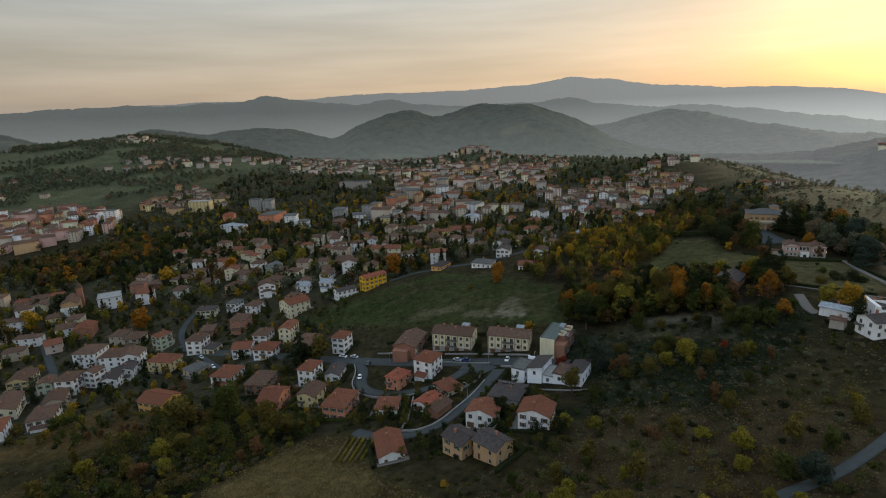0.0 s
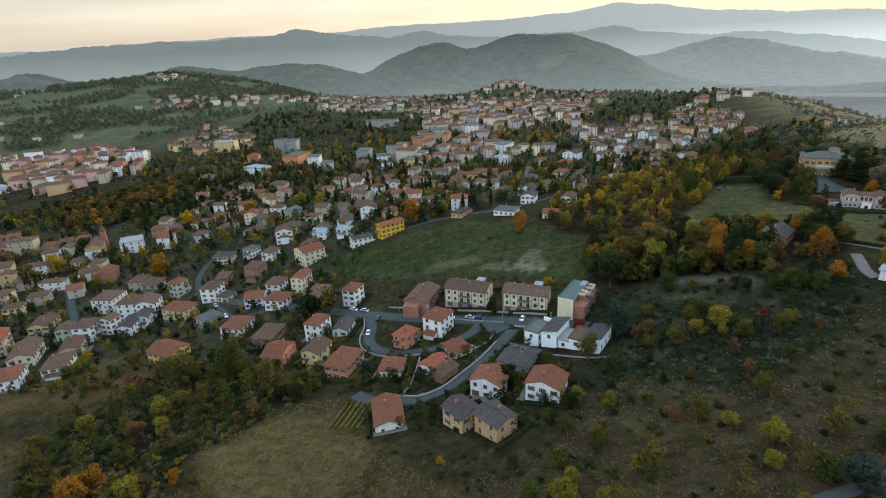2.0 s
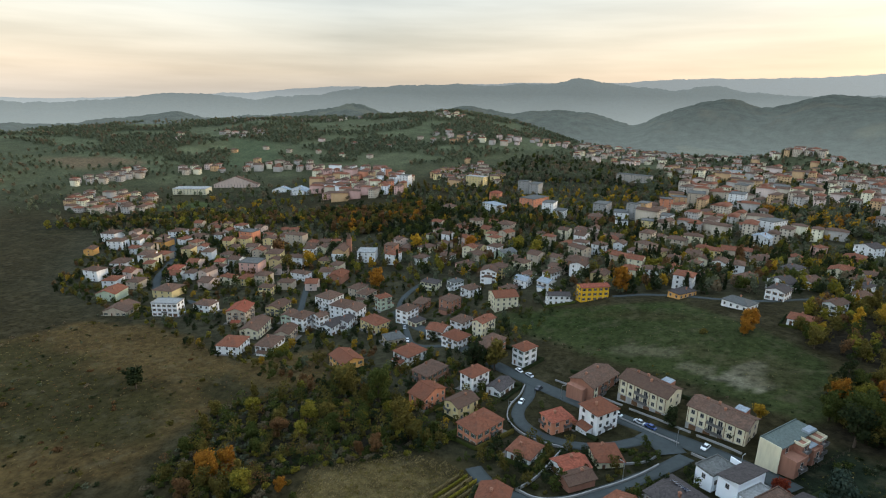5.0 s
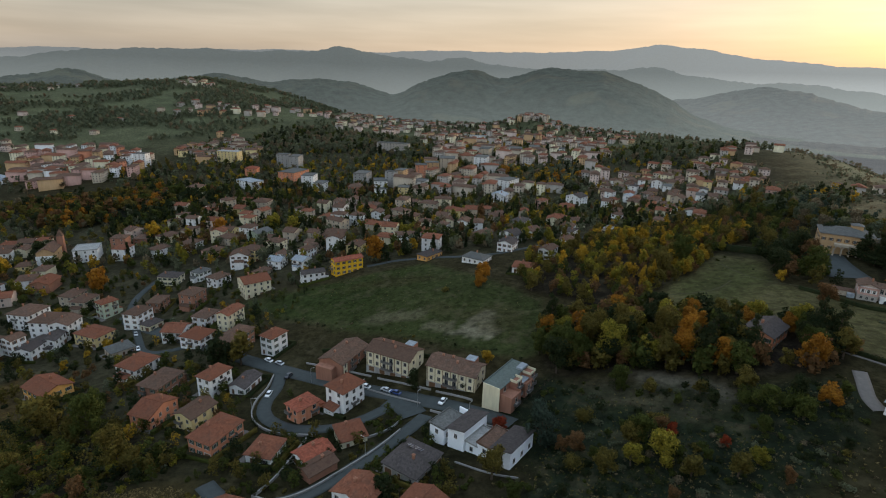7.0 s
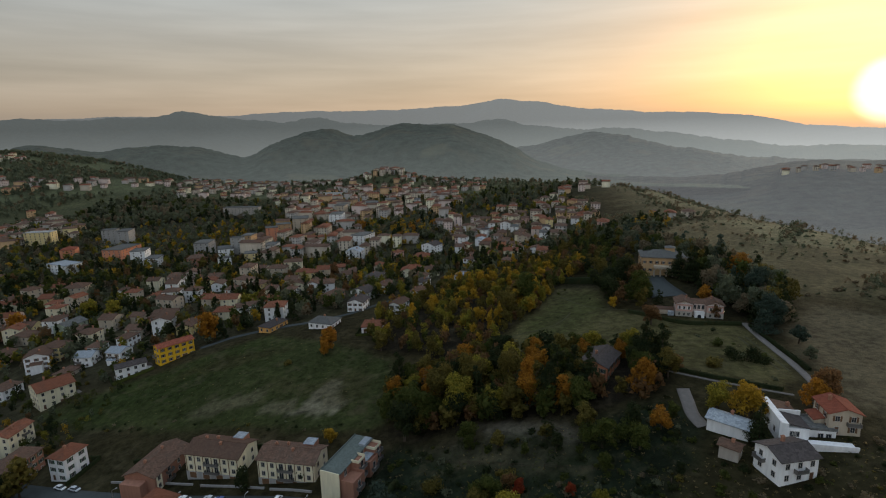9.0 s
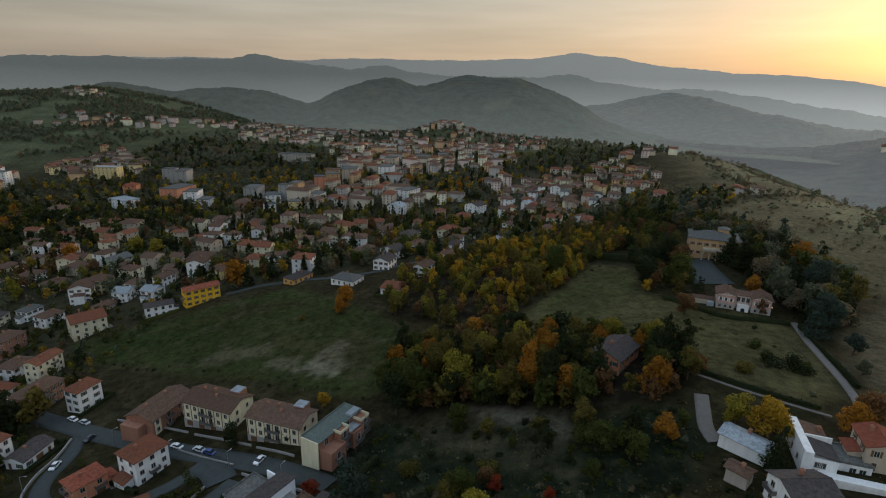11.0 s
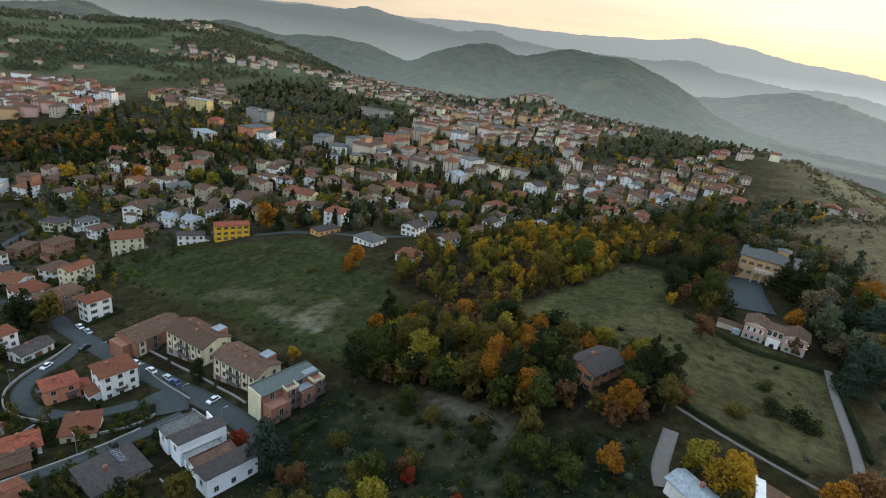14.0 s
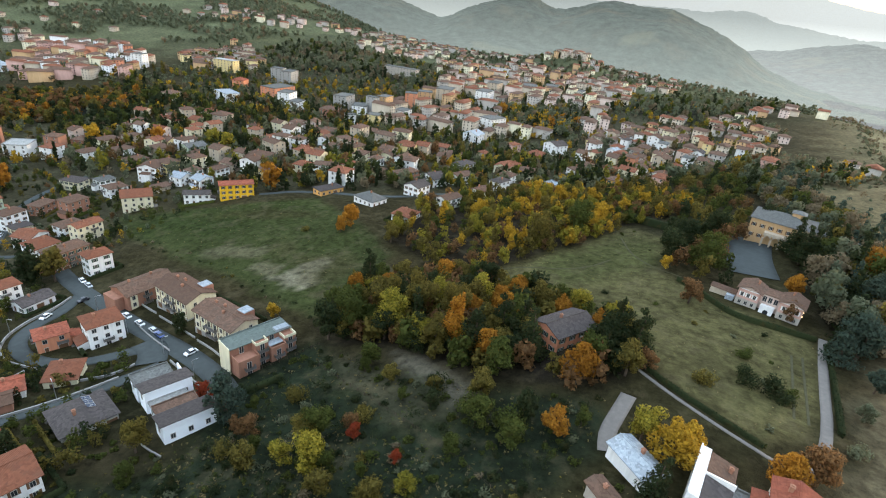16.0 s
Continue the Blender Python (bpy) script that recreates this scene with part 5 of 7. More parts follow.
house(-112.5, 360.0, 76, 11.1, 7.6, 1, "beige", "brown", "hip")
house(-154.8, 297.7, 88, 11.7, 9.3, 3, "white", "brown", "hip")
house(-144.7, 294.4, 77, 8.9, 7.0, 1, "cream", "dark", "hip")
house(-21.8, 155.6, 14, 8.8, 13.8, 1, "white", "red", "ga")
house(2.2, 149.6, 44, 8.0, 8.6, 2, "tan", "dark", "ga")
house(12.2, 144.2, 44, 8.2, 9.2, 2, "tan", "dark", "ga")
house(11.0, 167.0, 67, 8.6, 10.6, 2, "white", "red", "gb")
house(28.8, 161.0, 67, 9.7, 10.8, 2, "white", "red", "gb")
house(21.8, 184.6, 65, 12.8, 11.7, 1, "grey", "dark", "hip")
house(-29.4, 416.2, 109, 9.1, 15.5, 2, "white", "brown", "hip")
house(-17.9, 428.0, 67, 9.0, 7.5, 2, "white", "red", "hip")
house(-7.6, 449.7, 77, 9.0, 7.5, 2, "white", "brown", "hip")
house(-5.0, 371.8, 61, 15.3, 8.0, 1, "orange", "dark", "hip")
house(25.6, 361.7, 66, 11.1, 14.2, 1, "white", "grey", "hip")
house(25.1, 420.6, 59, 16.3, 7.0, 2, "brick", "brown", "hip")
house(43.3, 389.4, 73, 12.2, 9.9, 2, "white", "dark", "gb")
house(45.4, 416.3, 58, 11.3, 13.0, 2, "white", "dark", "gb")
house(4.9, 424.1, 78, 13.7, 9.3, 1, "beige", "brown", "hip")
house(53.1, 342.8, 80, 11.0, 10.2, 1, "white", "red", "hip")
house(68.1, 369.5, 62, 12.3, 7.1, 2, "white", "brown", "gb")
house(59.3, 431.4, 61, 13.3, 8.9, 2, "white", "brown", "gb")
house(80.5, 394.5, 65, 11.6, 7.3, 2, "white", "brown", "gb")
house(86.0, 427.5, 62, 12.6, 7.0, 2, "white", "dark", "hip")
house(52.0, 475.1, 66, 15.2, 10.1, 2, "white", "dark", "hip")
house(117.0, 448.3, 57, 11.5, 7.7, 1, "white", "pale", "flat")
house(130.0, 490.2, 46, 9.0, 7.5, 3, "white", "brown", "hip")
house(-95.8, 593.7, 32, 10.8, 7.5, 3, "white", "grey", "flat", False)
house(-70.9, 596.5, 96, 12.3, 11.6, 4, "yellow", "grey", "flat", False)
house(-57.3, 531.0, 82, 15.1, 10.1, 4, "beige", "brown", "hip", False)
house(-20.8, 539.1, 4, 15.3, 10.2, 4, "cream", "brown", "hip", False)
house(-32.4, 530.5, 79, 11.6, 15.5, 3, "beige", "brown", "hip", False)
house(-50.4, 491.7, 63, 10.1, 15.5, 3, "beige", "brown", "hip", False)
house(-38.5, 484.1, 67, 13.9, 9.8, 2, "yellow", "brown", "hip", False)
house(-90.9, 673.6, 81, 16.6, 11.1, 6, "tan", "grey", "flat", False)
house(-99.4, 658.2, 74, 8.0, 12.8, 6, "grey", "grey", "flat", False)
house(-74.7, 716.6, 104, 13.8, 13.9, 6, "salmon", "grey", "flat", False)
house(-64.3, 737.5, 106, 15.0, 17.0, 6, "tan", "grey", "flat", False)
house(-48.7, 775.0, 95, 26.0, 19.8, 6, "beige", "grey", "flat", False)
house(-135.3, 661.3, 89, 22.9, 15.3, 5, "grey", "grey", "flat", False)
house(-110.6, 650.6, 106, 21.2, 15.5, 3, "white", "grey", "flat", False)
house(-126.0, 607.7, 94, 15.5, 15.5, 3, "brick", "brown", "hip", False)
house(-63.8, 659.8, 81, 18.0, 12.0, 3, "white", "grey", "flat", False)
house(36.0, 660.2, 62, 25.0, 16.7, 5, "white", "grey", "flat", False)
house(-4.4, 808.2, 85, 26.0, 17.7, 5, "white", "grey", "flat", False)
house(-3.6, 871.6, 81, 22.7, 15.1, 5, "beige", "grey", "flat", False)
house(42.2, 904.3, 93, 26.0, 19.4, 4, "white", "grey", "flat", False)
house(71.7, 926.2, 91, 26.0, 17.6, 4, "yellow", "grey", "flat", False)
house(72.7, 580.0, 51, 10.2, 7.5, 3, "pink", "red", "hip", False)
house(108.3, 598.7, 52, 15.5, 15.5, 3, "white", "dark", "gb", False)
house(29.8, 601.9, 76, 15.5, 15.4, 3, "white", "pale", "gb", False)
house(96.0, 563.1, 73, 15.5, 15.4, 2, "brick", "red", "hip", False)
house(113.2, 924.8, 82, 18.5, 12.3, 3, "white", "grey", "flat", False)
house(143.5, 614.8, 55, 10.6, 7.5, 3, "white", "brown", "hip", False)
house(160.0, 605.3, 66, 12.4, 8.3, 2, "white", "pale", "gb", False)
house(171.1, 637.1, 65, 9.6, 7.5, 3, "white", "dark", "hip", False)
house(186.8, 622.4, 73, 14.8, 9.8, 2, "tan", "brown", "hip", False)
house(173.3, 567.1, 70, 12.9, 8.6, 3, "salmon", "brown", "hip", False)
house(183.5, 557.0, 74, 12.7, 8.5, 2, "beige", "brown", "hip", False)
house(177.5, 517.3, 87, 8.5, 8.8, 3, "white", "brown", "hip", False)
house(185.8, 472.7, 67, 12.6, 8.4, 3, "pink", "red", "hip")
house(204.8, 637.8, 71, 12.3, 8.2, 2, "white", "grey", "hip", False)
house(225.5, 669.9, 70, 13.4, 8.9, 2, "pink", "brown", "hip", False)
house(217.0, 569.4, 71, 12.5, 8.3, 3, "white", "grey", "hip", False)
house(230.1, 603.8, 70, 12.2, 8.2, 2, "white", "dark", "gb", False)
house(239.9, 623.7, 67, 9.0, 7.5, 3, "yellow", "red", "hip", False)
house(230.7, 555.1, 68, 11.1, 7.5, 2, "white", "brown", "hip", False)
house(137.3, 531.9, 64, 15.5, 10.9, 2, "pink", "brown", "hip", False)
house(157.5, 473.8, 67, 9.6, 7.5, 2, "orange", "brown", "hip")
house(158.2, 684.4, 76, 14.1, 9.4, 2, "white", "brown", "hip", False)
house(183.6, 660.9, 76, 9.0, 7.5, 3, "white", "brown", "hip", False)
house(203.9, 599.3, 70, 9.0, 7.5, 2, "white", "brown", "hip", False)
house(205.6, 548.2, 68, 11.3, 7.5, 2, "beige", "red", "hip", False)
house(270.8, 554.0, 66, 15.5, 10.7, 3, "pink", "red", "hip", False)
house(-300.9, 585.0, 94, 15.5, 15.1, 3, "cream", "brown", "hip", False)
house(-256.0, 619.0, 61, 17.1, 28.0, 3, "white", "pale", "flat", False)
house(-228.0, 522.0, 63, 10.4, 11.0, 4, "beige", "brown", "hip", False)
house(-196.8, 529.2, 92, 15.5, 15.5, 3, "beige", "brown", "hip", False)
house(-95.1, 456.8, 67, 10.0, 15.5, 3, "beige", "brown", "ga", False)
house(-101.2, 478.8, 89, 10.4, 12.0, 3, "white", "brown", "hip", False)
house(-88.0, 428.5, 97, 15.5, 15.5, 2, "brick", "brown", "hip")
house(-190.0, 633.0, 97, 19.8, 13.7, 5, "white", "grey", "flat", False)
house(-226.0, 672.0, 80, 34.0, 22.0, 4, "salmon", "grey", "flat", False)
house(-255.0, 747.0, 97, 24.0, 13.1, 6, "grey", "grey", "flat", False)
house(-290.0, 690.0, 103, 15.5, 14.5, 3, "salmon", "bright", "hip", False)
house(-172.0, 622.0, 93, 17.9, 12.0, 3, "white", "grey", "flat", False)
house(-36.0, 1060.0, 84, 15.0, 40.0, 3, "white", "flat", "flat", False)
house(-153.0, 894.0, 84, 14.0, 52.0, 4, "stone", "grey", "flat", False)
house(-463.0, 715.0, 100, 13.0, 16.0, 6, "white", "grey", "flat", False)
house(-355.0, 752.0, 92, 14.0, 30.0, 5, "yellow", "flat", "flat", False)
house(-275.0, 752.0, 97, 13.0, 16.0, 6, "grey", "grey", "flat", False)
house(-770.0, 545.0, 126, 28.0, 52.0, 3, "cream", "flat", "flat", False, "factory_hall")
house(-752.0, 617.0, 126, 14.0, 74.0, 2, "blush", "brown", "gb", False, "factory_hall")
for shed_x, shed_y in ((-650.0, 628.0), (-622.0, 640.0), (-600.0, 622.0)):
    house(shed_x, shed_y, 120, 14.0, 30.0, 1, "white", "pale", "gb", False, "shed")
house(155.0, 197.2, -50, 10.4, 6.0, 1, "white", "pale", "gb", bare=True)
house(148.2, 187.2, -50, 4.6, 3.6, 1, "stone", "brown", "gb", bare=True)
house(156.3, 178.6, 3, 10.0, 8.4, 2, "white", "dark", "gb")
house(181.5, 191.5, -18, 7.6, 8.6, 2, "beige", "bright", "ga")
house(137.0, 244.0, 49, 15.5, 10.0, 2, "salmon", "dark", "gb")
FOOTPRINTS.append((136.5, 232.5, 7.0))      # kept clear of planted trees so the camera sees that house
house(248.5, 355.6, 12, 10.2, 12.9, 2, "grey", "grey", "hip")
# ------------------------------------------------------------------ flats along the street


FLAT_WINDOW = window_mesh(1.1, 1.5, None)
TALL_WINDOW = window_mesh(1.3, 2.2, None)
LONG_BALCONY = balcony_mesh(5.2, 1.1)


def street_flats(x, y, turn, w, d, z):
    """Three-storey flats: cream panels between brown piers, long balconies, grey basement, gabled roof and a brick stair tower behind."""
    FOOTPRINTS.append((x, y, max(w, d) * 0.62))
    ob = thing("apartment_building", x, y, z, turn, "cream three-storey flats with brown piers and a brown tiled roof", "building", "flats along the street")
    h = 8.8
    ws = Shape().box(-w / 2, -d / 2, -3, w / 2, d / 2, h)
    for g in (-1, 1):
        ws.prism([(-w / 2, g * d / 2, h), (w / 2, g * d / 2, h), (0, g * d / 2, h + w / 2 * 0.36)],
                 [(-w / 2, g * (d / 2 - 0.3), h), (w / 2, g * (d / 2 - 0.3), h), (0, g * (d / 2 - 0.3), h + w / 2 * 0.36)])
    part("wall", ws, [WALL["cream"]], ob)
    rs, rise = roof_shape(w, d, h, "ga")
    part("roof", rs, [ROOF["brown"]], ob)
    part("basement", Shape().box(-w / 2 - 0.06, -d / 2 - 0.06, -3, w / 2 + 0.06, d / 2 + 0.06, 2.3), [WALL["grey"]], ob, "grey rendered basement")
    pier = Shape().box(-0.12, -0.09, 2.3, 0.1, 0.09, h - 0.05).mesh("pier", [M_SHUT])
    for k in range(7):
        under(new("pier", pier), ob, pose(-w / 2 - 0.02, -d / 2 + 0.4 + (d - 0.8) * k / 6, 0))
    for level in range(2):
        zz = 2.5 + level * 3.1
        for k in range(6):
            yy = -d / 2 + 0.4 + (d - 0.8) * (k + 0.5) / 6
            under(new("window", TALL_WINDOW if k in (2, 3) else FLAT_WINDOW), ob, pose(-w / 2 - 0.03, yy, zz + (0.05 if k in (2, 3) else 0.7), 0, 0, -90))
        under(new("balcony", LONG_BALCONY), ob, pose(-w / 2 - 0.02, 0, zz, 0, 0, -90))
        for k in range(2):
            under(new("window", FLAT_WINDOW), ob, pose(w * (-0.22 + 0.44 * k), -d / 2 - 0.03, zz + 0.7, 0, 0, 0))
    for k in range(4):
        under(new("garage_door", GARAGE), ob, pose(-w / 2 - 0.09, -d / 2 + d * (k + 0.5) / 4, -0.1, 0, 0, -90))
    part("stair_tower", Shape().box(w / 2 - 2.5, -d * 0.32, 0, w / 2 + 1.6, -d * 0.12, h + 1.4), [WALL["brick"]], ob, "brick stair tower")
    part("skylight", Shape().box(w / 2 - 2.4, -d * 0.32 + 0.1, h + 1.4, w / 2 + 1.5, -d * 0.12 - 0.1, h + 1.65), [ROOF["pale"]], ob, "white roof light")
    for sx, sy in ((0.1, 0.3), (-0.12, -0.05), (0.15, 0.1)):
        under(new("chimney", CHIMNEY), ob, pose(sx * w, sy * d, rise - 0.6))
    return ob


street_flats(2.3, 245.4, 72, 11.6, 20.0, -4.2)
street_flats(28.6, 233.4, 73, 10.5, 19.5, -1.2)


def brick_flats(x, y, turn, w, d, z):
    FOOTPRINTS.append((x, y, max(w, d) * 0.62))
    ob = thing("apartment_building", x, y, z, turn, "brick and cream flats with a brown tiled gable roof", "building", "flats along the street")
    h = 8.4
    ws = Shape().box(-w / 2, -d / 2, -3, w / 2, d / 2, h)
    for g in (-1, 1):
        ws.prism([(g * w / 2, -d / 2, h), (g * w / 2, d / 2, h), (g * w / 2, 0, h + d / 2 * 0.36)],
                 [(g * (w / 2 - 0.3), -d / 2, h), (g * (w / 2 - 0.3), d / 2, h), (g * (w / 2 - 0.3), 0, h + d / 2 * 0.36)])
    part("wall", ws, [WALL["brick"]], ob)
    rs, rise = roof_shape(w, d, h, "gb")
    part("roof", rs, [ROOF["brown"]], ob)
    part("annex", Shape().box(-w / 2 - 3.2, -d / 2 + 3.0, -3, -w / 2, d / 2 - 0.6, h - 1.2), [WALL["brick"]], ob, "lower brick stair block")
    for k in range(4):
        for level in range(3):
            xx = -w / 2 + 2.2 + k * (w - 4.0) / 3
            under(new("window", TALL_WINDOW if k % 2 else FLAT_WINDOW), ob, pose(xx, -d / 2 - 0.03, level * 2.8 + 0.6, 0, 0, 0))
            if k % 2 and level:
                under(new("balcony", BALCONY), ob, pose(xx, -d / 2 - 0.02, level * 2.8 + 0.4))
    part("panel", Shape().box(-w / 2 + 0.9, -d / 2 - 0.02, 2.4, -w / 2 + 3.6, -d / 2, h - 0.2), [WALL["cream"]], ob, "cream rendered panel")
    for sx in (-0.25, 0.2):
        under(new("chimney", CHIMNEY), ob, pose(sx * w, 0.1 * d, rise - 0.4))


brick_flats(-20.6, 249.4, 74, 19.0, 11.2, -9.4)


def terrace_flats(x, y, turn, w, d, z):
    """Flat-roofed flats with a cream end wall and stepped brick terraces down one side."""
    FOOTPRINTS.append((x, y, max(w, d) * 0.6))
    ob = thing("apartment_building", x, y, z, turn, "flat-roofed flats with stepped brick terraces and balconies", "building", "flats along the street")
    h = 8.5
    part("wall", Shape().box(-w / 2, -d / 2, -3, w / 2, d / 2, h), [WALL["brick"]], ob)
    part("end_wall", Shape().box(-w / 2 - 0.25, -d / 2 - 0.3, -3, -w / 2, d / 2 + 0.2, h + 0.5), [WALL["cream"]], ob, "cream rendered end wall")
    part("roof", Shape().box(-w / 2, -d / 2 - 0.4, h, w / 2 + 0.3, d / 2 + 0.4, h + 0.25).box(-w / 2, d / 2 + 0.1, h + 0.25, w / 2, d / 2 + 0.4, h + 0.6), [ROOF["moss"]], ob)
    for k, (x0, x1, top, out) in enumerate(((-w / 2 + 0.4, -w / 2 + 7, 5.9, 4.6), (-w / 2 + 7, -w / 2 + 11, 8.4, 2.6), (-w / 2 + 11, -w / 2 + 16, 5.9, 4.2), (-w / 2 + 16, w / 2, 7.6, 3.2))):
        part("terrace_block", Shape().box(x0 + 0.05, -d / 2 - out, -3, x1 - 0.05, -d / 2, top), [WALL["brick"]], ob, "brick terrace block")
        part("parapet", Shape().prism([(x0, -d / 2, top), (x0, -d / 2 - out - 0.1, top), (x1, -d / 2 - out - 0.1, top), (x1, -d / 2, top), (x1 - 0.2, -d / 2, top), (x1 - 0.2, -d / 2 - out + 0.1, top), (x0 + 0.2, -d / 2 - out + 0.1, top), (x0 + 0.2, -d / 2, top)],
                                       [(x0, -d / 2, top + 0.9), (x0, -d / 2 - out - 0.1, top + 0.9), (x1, -d / 2 - out - 0.1, top + 0.9), (x1, -d / 2, top + 0.9), (x1 - 0.2, -d / 2, top + 0.9), (x1 - 0.2, -d / 2 - out + 0.1, top + 0.9), (x0 + 0.2, -d / 2 - out + 0.1, top + 0.9), (x0 + 0.2, -d / 2, top + 0.9)]),
             [WALL["cream"] if k % 2 else WALL["brick"]], ob)
        for level in range(2 if top < 7 else 3):
            under(new("window", TALL_WINDOW), ob, pose((x0 + x1) / 2, -d / 2 - out - 0.03, level * 2.9 + 0.4))
            if level:
                under(new("balcony", BALCONY), ob, pose((x0 + x1) / 2, -d / 2 - out, level * 2.9 + 0.3))
        if k % 2 == 0:
            under(new("window", TALL_WINDOW), ob, pose((x0 + x1) / 2, -d / 2 - 0.03, 6.1))
    part("awning", Shape().box(-w / 2 + 11.2, -d / 2 - 3.0, 6.6, -w / 2 + 15.8, -d / 2 - 0.1, 6.72), [ROOF["pale"]], ob, "white awning")
    part("roof_hatch", Shape().box(w / 2 - 5, -d / 2 - 0.3, h + 0.25, w / 2 - 0.6, d / 2 - 4, h + 1.0), [ROOF["pale"]], ob, "white roof hatch")
    part("forecourt", Shape().box(-w / 2, -d / 2 - 7, -1.2, w / 2, -d / 2 - 4.7, -0.2), [M_CONCRETE], ob, "pale paved terrace")
    under(new("window", FLAT_WINDOW), ob, pose(w / 2 + 0.03, 0, 4.0, 0, 0, 90))


terrace_flats(47.3, 223.3, 62, 20.0, 6.0, 3.2)


def white_terrace():
    """White stepped terrace houses with dark single-pitch roofs and roof terraces."""
    z = 3.4
    ob = thing("terrace_house", 41, 195, z, 59, "white stepped terrace houses with dark sloping roofs", "house")
    FOOTPRINTS.append((41, 195, 16))
    c, s = math.cos(radians(59)), math.sin(radians(59))
    for x, y, w, d, h, roof, kind in ((29.5, 200.2, 9.5, 5.6, 4.0, "grey", "flat"), (36.4, 197.8, 12.0, 6.0, 5.6, "dark", "mono"), (40.6, 194.4, 9.0, 4.2, 3.4, "flat", "flat"),
                                      (44.8, 192.2, 10.0, 5.0, 5.2, "brown", "flat"), (50.2, 189.2, 12.5, 6.2, 7.2, "dark", "mono")):
        lx, ly = (x - 41) * c + (y - 195) * s, -(x - 41) * s + (y - 195) * c
        ws = Shape().box(-w / 2, -d / 2, -6, w / 2, d / 2, h)
        if kind == "mono":
            k = (d + 1.1) * 0.36 * 0.7
            ws.prism([(-w / 2, -d / 2, h - 0.5), (w / 2, -d / 2, h - 0.5), (w / 2, d / 2, h - 0.5), (-w / 2, d / 2, h - 0.5)],
                     [(-w / 2, -d / 2, h + k - 0.28), (w / 2, -d / 2, h + k - 0.28), (w / 2, d / 2, h - 0.05), (-w / 2, d / 2, h - 0.05)])
        wall = part("wall", ws, [WALL["chalk"]], ob)
        wall.matrix_basis = pose(lx, ly, 0)
        rs, _ = roof_shape(w, d, h, kind)
        part("roof", rs, [ROOF[roof]], ob).matrix_basis = pose(lx, ly, 0)
        for k in range(3):
            under(new("window", WINDOWS[3]), ob, pose(lx - w / 3 + k * w / 3, ly - d / 2 - 0.03, max(0.8, h - 3.2)))
        under(new("window", WINDOWS[3]), ob, pose(lx - w / 2 - 0.03, ly, max(0.8, h - 2.4), 0, 0, -90))
    part("gable_parapet", Shape().box(5.2, 8.0, 1, 5.6, 12.5, 5.2), [WALL["chalk"]], ob, "white parapet wall")


white_terrace()


def stepped_house(x, y, turn, z):
    """A white house on the slope: a broad parapet walk, two tilted roof panels, a low wing and a terrace wall."""
    FOOTPRINTS.append((x + 3, y, 10))
    ob = thing("house", x, y, z, turn, "white stepped house with brown and dark roof panels", "house", "houses of the town")
    part("wall", Shape().box(-1.5, -7.2, -3, 3.5, 7.2, 4.2), [WALL["white"]], ob)
    part("parapet_walk", Shape().box(-3.6, -7.4, -3, -1.5, 7.4, 5.6).box(-3.6, -7.4, 5.6, -3.3, 7.4, 6.1), [WALL["white"]], ob, "broad white parapet walk")
    for y0, y1, mat, words in ((0.2, 7.0, ROOF["brown"], "brown roof panel"), (-7.0, -0.2, ROOF["dark"], "dark sheet roof panel")):
        part("roof", Shape().prism([(-1.4, y0, 5.2), (3.9, y0, 4.2), (3.9, y1, 4.2), (-1.4, y1, 5.2)], [(-1.4, y0, 5.4), (3.9, y0, 4.4), (3.9, y1, 4.4), (-1.4, y1, 5.4)]), [mat], ob, words)
    part("fire_wall", Shape().box(-1.5, -0.18, 4.2, 4.0, 0.18, 5.8), [WALL["white"]], ob, "white wall between the roofs")
    wing = part("wing", Shape().box(3.5, -4.6, -3, 11.0, 2.4, 2.9), [WALL["white"]], ob)
    part("roof", Shape().box(3.4, -4.8, 2.9, 11.2, 2.6, 3.1).box(3.4, -4.8, 3.1, 11.2, -4.5, 3.6).box(3.4, 2.3, 3.1, 11.2, 2.6, 3.6), [ROOF["grey"]], wing, "flat grey roof with a parapet")
    part("terrace", Shape().box(-2.0, -10.6, -3, 13.5, -7.2, 1.4).box(-2.0, -10.8, 1.4, 13.5, -10.5, 2.3), [WALL["white"]], ob, "white terrace wall in front")
    for k in range(4):
        under(new("window", WINDOWS[2]), ob, pose(-0.4 + k * 1.0 if k < 2 else 3.6 + k * 1.9, -7.24 if k < 2 else -4.64, 2.0 if k < 2 else 0.6))
    for k in range(3):
        under(new("window", WINDOWS[3]), ob, pose(-3.63, -4.4 + k * 4.2, 1.6, 0, 0, -90))
    under(new("chimney", CHIMNEY), ob, pose(2.6, 4.4, 4.6))
    return ob


stepped_house(168.4, 194.6, -18.4, 27.0)

# ------------------------------------------------------------------ the villa with two gabled wings
VILLA_WINDOW = window_mesh(0.9, 1.6, M_WHITE)


